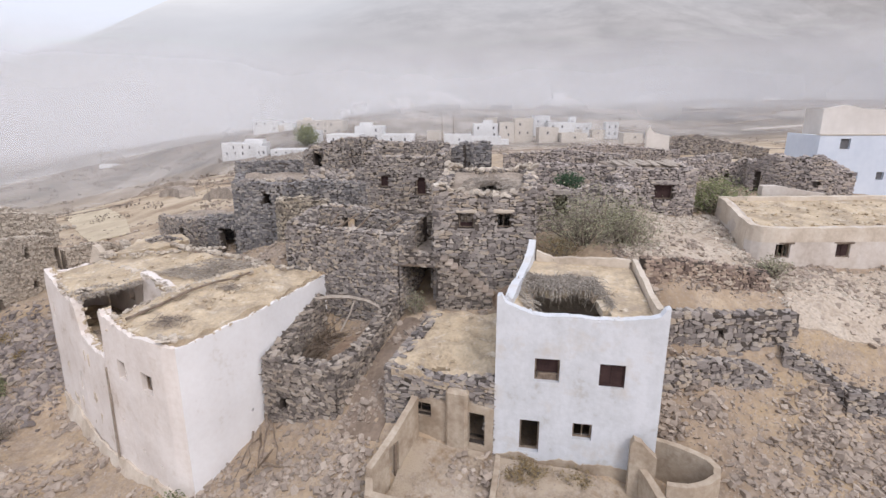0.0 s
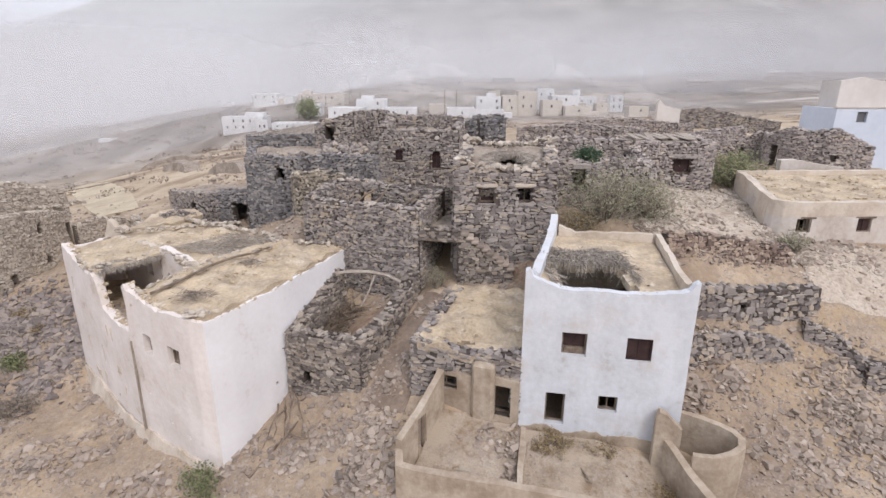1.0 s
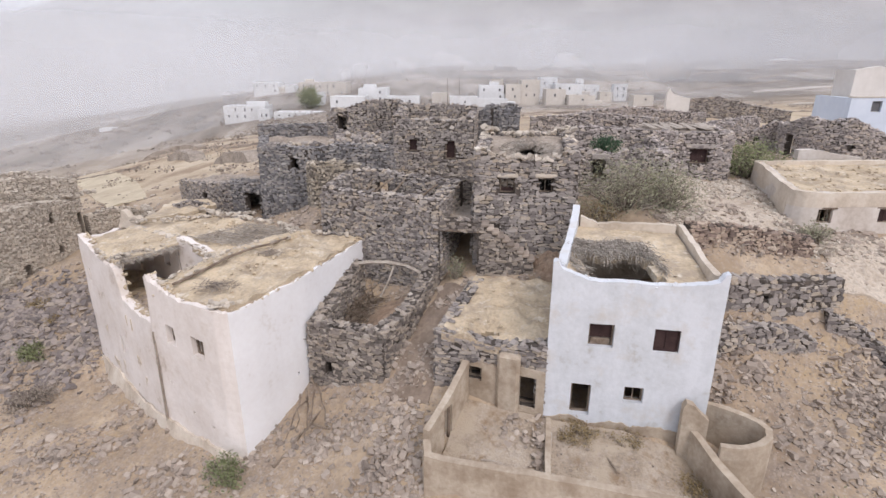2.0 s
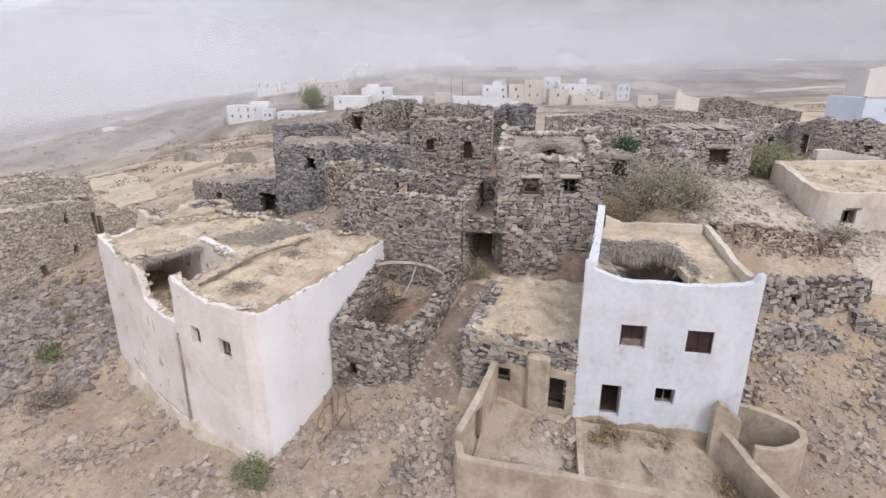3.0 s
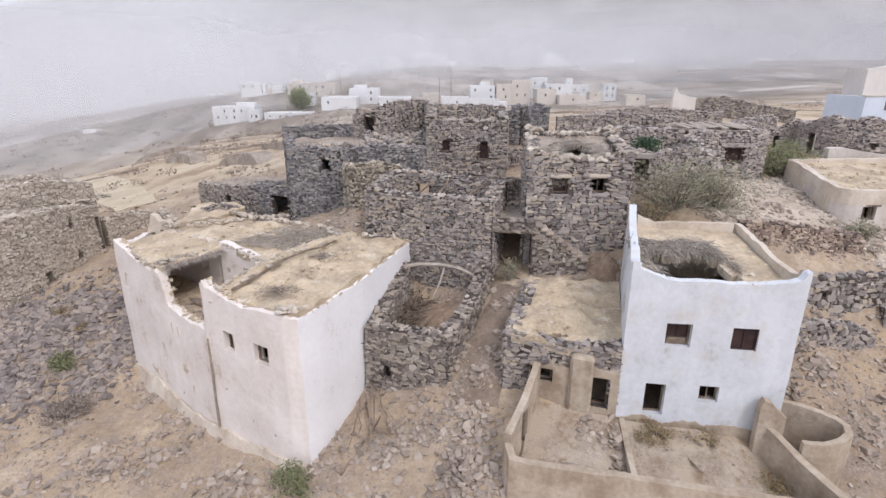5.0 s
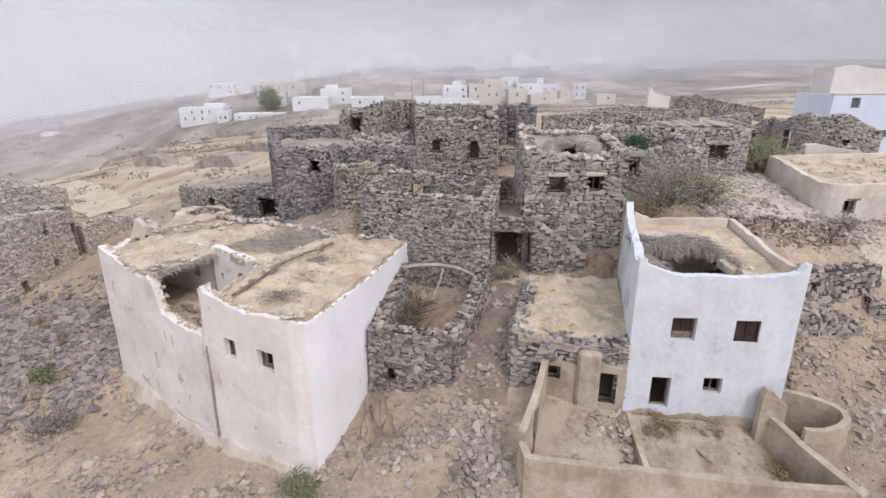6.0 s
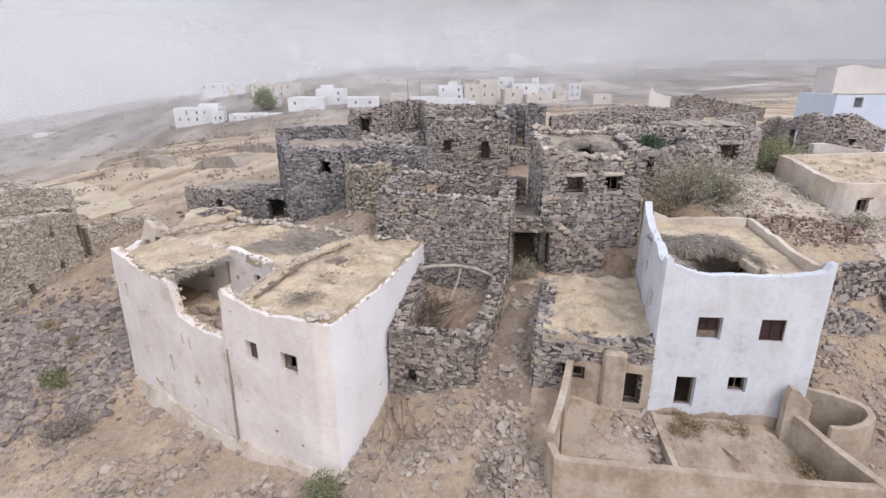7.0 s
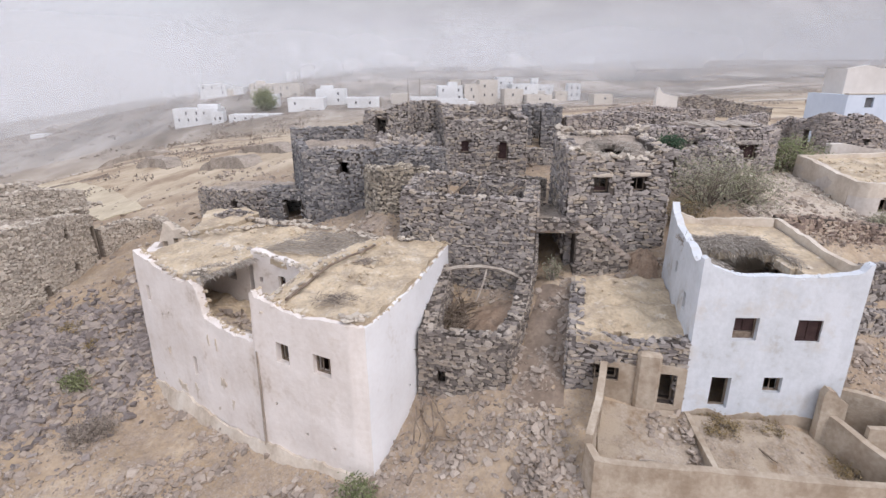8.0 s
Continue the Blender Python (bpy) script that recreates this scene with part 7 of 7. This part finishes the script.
    tagged(ob, "brown thorn scrub dotted over the valley", "scrub", kind="stuff")


valley()

# ---- plants ----
def plants():
    bush("large_shrub", 6.9, 25.0, 4.8, 2.2, LEAF_DRY, "large dry grey-green shrub behind the white house", "shrub", 1, 4200, 0.055, None, 1.9)
    bush("large_shrub", 9.0, 25.2, 3.4, 1.8, LEAF_DRY, "sprawling dry shrub with pale twigs", "shrub", 41, 2300, 0.055, None, 1.9)
    bush("dry_shrub", 5.6, 24.2, 2.2, 1.4, LEAF_OLIVE, "yellowed undergrowth below the tower", "shrub", 42, 1000, 0.06)
    bush("small_shrub", -25.6, 26.6, 1.6, 1.0, LEAF_GREEN, "small green shrub on the stony slope", "shrub", 2, 900, 0.07)
    bush("small_shrub", -10.4, 16.7, 1.7, 1.2, LEAF_GREEN, "small dusty green shrub at the house corner", "shrub", 3, 900, 0.07)
    bush("green_shrub", 17.0, 32.2, 4.0, 2.2, LEAF_GREEN, "green shrub between the ruins", "shrub", 4, 2600, 0.09)
    bush("dark_shrub", 7.2, 29.2, 2.0, 0.9, LEAF_DARK, "dark green plant on a fallen roof", "shrub", 5, 1500, 0.09, 7.6)
    bush("dry_shrub", -23.4, 23.5, 2.8, 0.9, TWIG, "dry grey thorn bush on the slope", "shrub", 6, 1700, 0.06)
    bush("weed_patch", 2.9, 15.9, 1.7, 0.2, LEAF_OLIVE, "dry olive weeds at the house foot", "weeds", 7, 1100, 0.045)
    bush("weed_patch", 4.6, 15.75, 1.4, 0.2, LEAF_OLIVE, "dry olive weeds at the house foot", "weeds", 17, 600, 0.045)
    bush("weed_patch", 6.3, 14.3, 1.6, 0.25, LEAF_OLIVE, "dry brown weeds along the yard wall", "weeds", 8, 900, 0.045)
    bush("weed_patch", 6.7, 13.2, 1.3, 0.25, LEAF_OLIVE, "dry brown weeds along the yard wall", "weeds", 18, 700, 0.045)
    bush("small_shrub", -1.3, 23.4, 1.0, 1.1, LEAF_DRY, "spindly dry weed in the gateway", "shrub", 9, 420, 0.05)
    bush("dry_tuft", -27.2, 30.2, 1.4, 0.4, LEAF_OLIVE, "tuft of yellow dry grass on the slope", "grass", 51, 700, 0.06)
    bush("dry_tuft", -25.9, 29.2, 1.1, 0.3, LEAF_OLIVE, "tuft of yellow dry grass on the slope", "grass", 52, 500, 0.06)
    bush("dry_shrub", 15.3, 23.4, 1.6, 1.1, LEAF_DRY, "dusty shrub beside the tan house", "shrub", 10, 700, 0.06)
    bush("dry_shrub", 10.8, 13.0, 2.2, 1.0, LEAF_DRY, "dry brown scrub below the bin", "shrub", 11, 900, 0.06)
    bush("far_tree", -51, 200, 7, 7.5, LEAF_GREEN, "round green tree in the far village", "tree", 12, 2600, 0.4)
    lg = thing("fallen_branch", -7.8, 17.6, -2.4, "bare fallen branch lying on the rubble", "branch")
    for a, b, r0, r1 in (((-8.6, 16.9, float(ground(-8.6, 16.9)) + 0.08), (-7.2, 19.2, float(ground(-7.2, 19.2)) + 0.12), 0.07, 0.04), ((-7.9, 19.8, -1.6), (-7.6, 18.0, -2.2), 0.05, 0.02), ((-7.9, 19.9, -1.2), (-8.1, 18.4, -2.3), 0.05, 0.02),
                         ((-7.7, 20.1, -0.8), (-7.5, 18.3, -2.0), 0.06, 0.02), ((-7.5, 20.0, -1.0), (-6.9, 18.7, -2.0), 0.05, 0.02), ((-7.4, 18.6, -2.1), (-6.3, 18.2, -2.1), 0.05, 0.03), ((-8.1, 19.6, -1.3), (-8.4, 18.0, -2.4), 0.05, 0.015)):
        rods("branch", [(bent(a, b, 0.09), r0, r1)], WOOD, lg)


plants()

# ---- loose stones ----
PILES = [(-27.6, 29.2, 4.2, 3.2, 1.0), (-28.6, 25.4, 3.0, 3.4, 0.8), (-23.2, 29.2, 1.5, 3.8, 0.9), (-23.6, 25.2, 1.2, 2.6, 0.55), (-19.6, 24.2, 1.2, 0.6, 0.5), (-17.6, 22.5, 1.2, 0.55, 0.45), (-15.9, 21.0, 1.0, 0.5, 0.5),
         (-17.3, 19.9, 1.4, 0.4, 0.5), (-19.4, 19.5, 2.2, 0.8, 0.7), (-13.0, 17.9, 1.1, 0.5, 0.6), (-3.3, 18.9, 1.0, 0.45, 1.0), (-3.6, 17.2, 1.1, 0.9, 0.8), (-4.0, 15.4, 1.4, 1.6, 1.0),
         (12.0, 15.6, 2.6, 2.6, 0.22), (10.4, 18.2, 1.5, 1.0, 0.5), (20.0, 21.4, 3.0, 1.4, 0.25), (12.4, 25.4, 2.2, 1.8, 0.3), (-1.3, 21.9, 0.9, 0.4, 0.9), (-2.3, 19.6, 0.7, 0.5, 0.5), (-6.6, 17.6, 1.4, 1.1, 0.5), (8.5, 17.7, 0.9, 2.3, 1.0), (14.6, 17.4, 1.6, 1.6, 0.9), (16.2, 15.2, 1.9, 2.0, 0.9), (18.6, 17.0, 2.2, 1.2, 0.6),
         (10.2, 26.4, 1.4, 0.9, 0.9), (-12.5, 12.5, 3.0, 1.6, 0.5), (-33.0, 31.0, 2.0, 4.0, 0.6)]
BARE = [(-19.7, 22.6, 2.1, 1.3), (-14.9, 19.2, 2.4, 0.8), (-21.9, 24.4, 1.0, 1.3), (-16.6, 21.0, 1.4, 0.5), (-27.2, 30.4, 1.2, 0.7), (-5.6, 16.2, 1.2, 0.9), (-2.6, 20.9, 0.6, 0.9), (18.0, 21.0, 3.0, 1.5), (11.5, 21.1, 3.4, 0.6), (11.0, 13.6, 1.6, 1.4),
        (12.2, 25.6, 2.0, 2.2)]


def within(x, y, c):
    return ((x - c[0]) / c[2]) ** 2 + ((y - c[1]) / c[3]) ** 2


def strewn(x, y, z):
    """How thickly stones lie at a place: uneven all over, thick on the piles, few on bare earth."""
    d = 0.42 + 0.9 * noise.noise(Vector((x * 0.33, y * 0.45, z))) + 0.5 * noise.noise(Vector((x * 1.1, y * 1.1, z + 3)))
    for c in PILES:
        d = max(d, c[4] * 1.3 * (1.15 - within(x, y, c)))
    for c in BARE:
        d -= max(0.0, 1.4 * (1.3 - within(x, y, c)))
    return d


def built_over(x, y):
    return (x - 8.4) ** 2 + (y - 15.6) ** 2 < 2.3 or (-2.6 < x < 8.2 and 12.1 + 0.2 * (7 - x) < y < 16.6) or (2.4 < x < 7.6 and 16.4 < y < 21.8)


def loose(name, xr, yr, n, size, mat, seed, power=2.6, floor=0.12, label="loose angular stones strewn over dry earth"):
    r = random.Random(seed)
    px, py, tries = [], [], 0
    while len(px) < n and tries < 60 * n:
        tries += 1
        x, y = r.uniform(*xr), r.uniform(*yr)
        if not built_over(x, y) and strewn(x, y, 1.7) > floor + 0.75 * r.random():
            px.append(x)
            py.append(y)
    gz = ground(np.array(px), np.array(py))
    ms = []
    for x, y, z in zip(px, py, gz):
        s = size[0] + (size[1] - size[0]) * r.random() ** power
        ms.append(pose(x, y, z + s * 0.08, r.gauss(0, 22), r.gauss(0, 22), r.uniform(0, 360)) @ Matrix.Diagonal((s * r.uniform(0.9, 1.7), s * r.uniform(0.7, 1.1), s * r.uniform(0.5, 0.95), 1)))
    heap(name, ms, mat, None, CHIP, label)["category"] = "rubble"


def piles():
    """The thick heaps of fallen building stone, two or three deep."""
    r = random.Random(17)
    for c in PILES:
        n = int(c[2] * c[3] * 3.1 * (44 if c[0] < -22 else 32) * c[4])
        xs, ys, hs = [], [], []
        for _ in range(n):
            a, q = r.uniform(0, 2 * math.pi), min(1.7, abs(r.gauss(0, 0.62)) + 0.12 * r.random())
            x, y = c[0] + c[2] * q * math.cos(a), c[1] + c[3] * q * math.sin(a)
            if built_over(x, y):
                continue
            xs.append(x)
            ys.append(y)
            hs.append(c[4] * 0.25 * max(0, 1 - q) * r.random())
        ms = []
        for x, y, h, z in zip(xs, ys, hs, ground(np.array(xs), np.array(ys))):
            s = (0.1 + 0.34 * r.random() ** 1.9) if c[0] < -22 else (0.07 + 0.25 * r.random() ** 2.2)
            ms.append(pose(x, y, z + h + s * 0.1, r.gauss(0, 24), r.gauss(0, 24), r.uniform(0, 360)) @ Matrix.Diagonal((s * r.uniform(0.9, 1.7), s * r.uniform(0.7, 1.1), s * r.uniform(0.45, 0.9), 1)))
        heap("stone_pile", ms, HEAPED if c[0] < -22 else LOOSE, None, CHIP, "pile of fallen building stones on the slope")["category"] = "rubble"


def rubble():
    loose("slope_rubble", (-36, -9.5), (11, 35), 6500, (0.05, 0.36), LOOSE, 1)
    loose("alley_rubble", (-9.5, -2.4), (10.5, 20.5), 2000, (0.04, 0.3), LOOSE, 2)
    loose("gate_rubble", (-2.6, 4.2), (19.5, 23.4), 600, (0.06, 0.32), LOOSE, 3)
    loose("pen_rubble", (-7, -2.6), (20, 24.5), 320, (0.05, 0.22), LOOSE, 4)
    loose("terrace_rubble", (8, 26), (10, 25.5), 6500, (0.04, 0.32), LOOSE, 5)
    loose("village_rubble", (-24, 24), (23.5, 42), 4200, (0.05, 0.33), LOOSE, 6)
    loose("field_rubble", (-46, -15), (30, 60), 1200, (0.1, 0.42), LOOSE, 7)
    loose("terrace_chippings", (8.6, 16.5), (22.7, 31), 5200, (0.05, 0.26), STONE_TAN, 21, 1.8, -0.5, "pale flat stones scattered over the terrace")
    loose("terrace_chippings", (14.5, 27), (20.6, 24.4), 3000, (0.04, 0.2), STONE_TAN, 22, 1.8, -0.5, "pale flat stones scattered over the terrace")
    r = random.Random(9)
    ms = []
    for _ in range(130):
        x, y = r.uniform(-1.9, 7.0), r.uniform(13.0, 16.4)
        s = 0.03 + 0.1 * r.random() ** 2
        if y > 12.6 + 0.2 * (7 - x):
            ms.append(pose(x, y, float(ground(x, y)) + 0.13, r.gauss(0, 20), r.gauss(0, 20), r.uniform(0, 360)) @ Matrix.Diagonal((s * 1.4, s, s * 0.6, 1)))
    heap("yard_gravel", ms, LOOSE, None, CHIP, "small stones lying on the yard floor")["category"] = "rubble"
    loose("stone_chippings", (-33, -2.3), (10.5, 34), 13500, (0.035, 0.14), LOOSE, 11, 1.3, -0.3, "small stone chippings scattered over dry earth")
    loose("stone_chippings", (7.6, 25), (10, 31), 12000, (0.035, 0.14), LOOSE, 12, 1.3, -0.35, "small stone chippings scattered over dry earth")


piles()
rubble()
lay_stones()
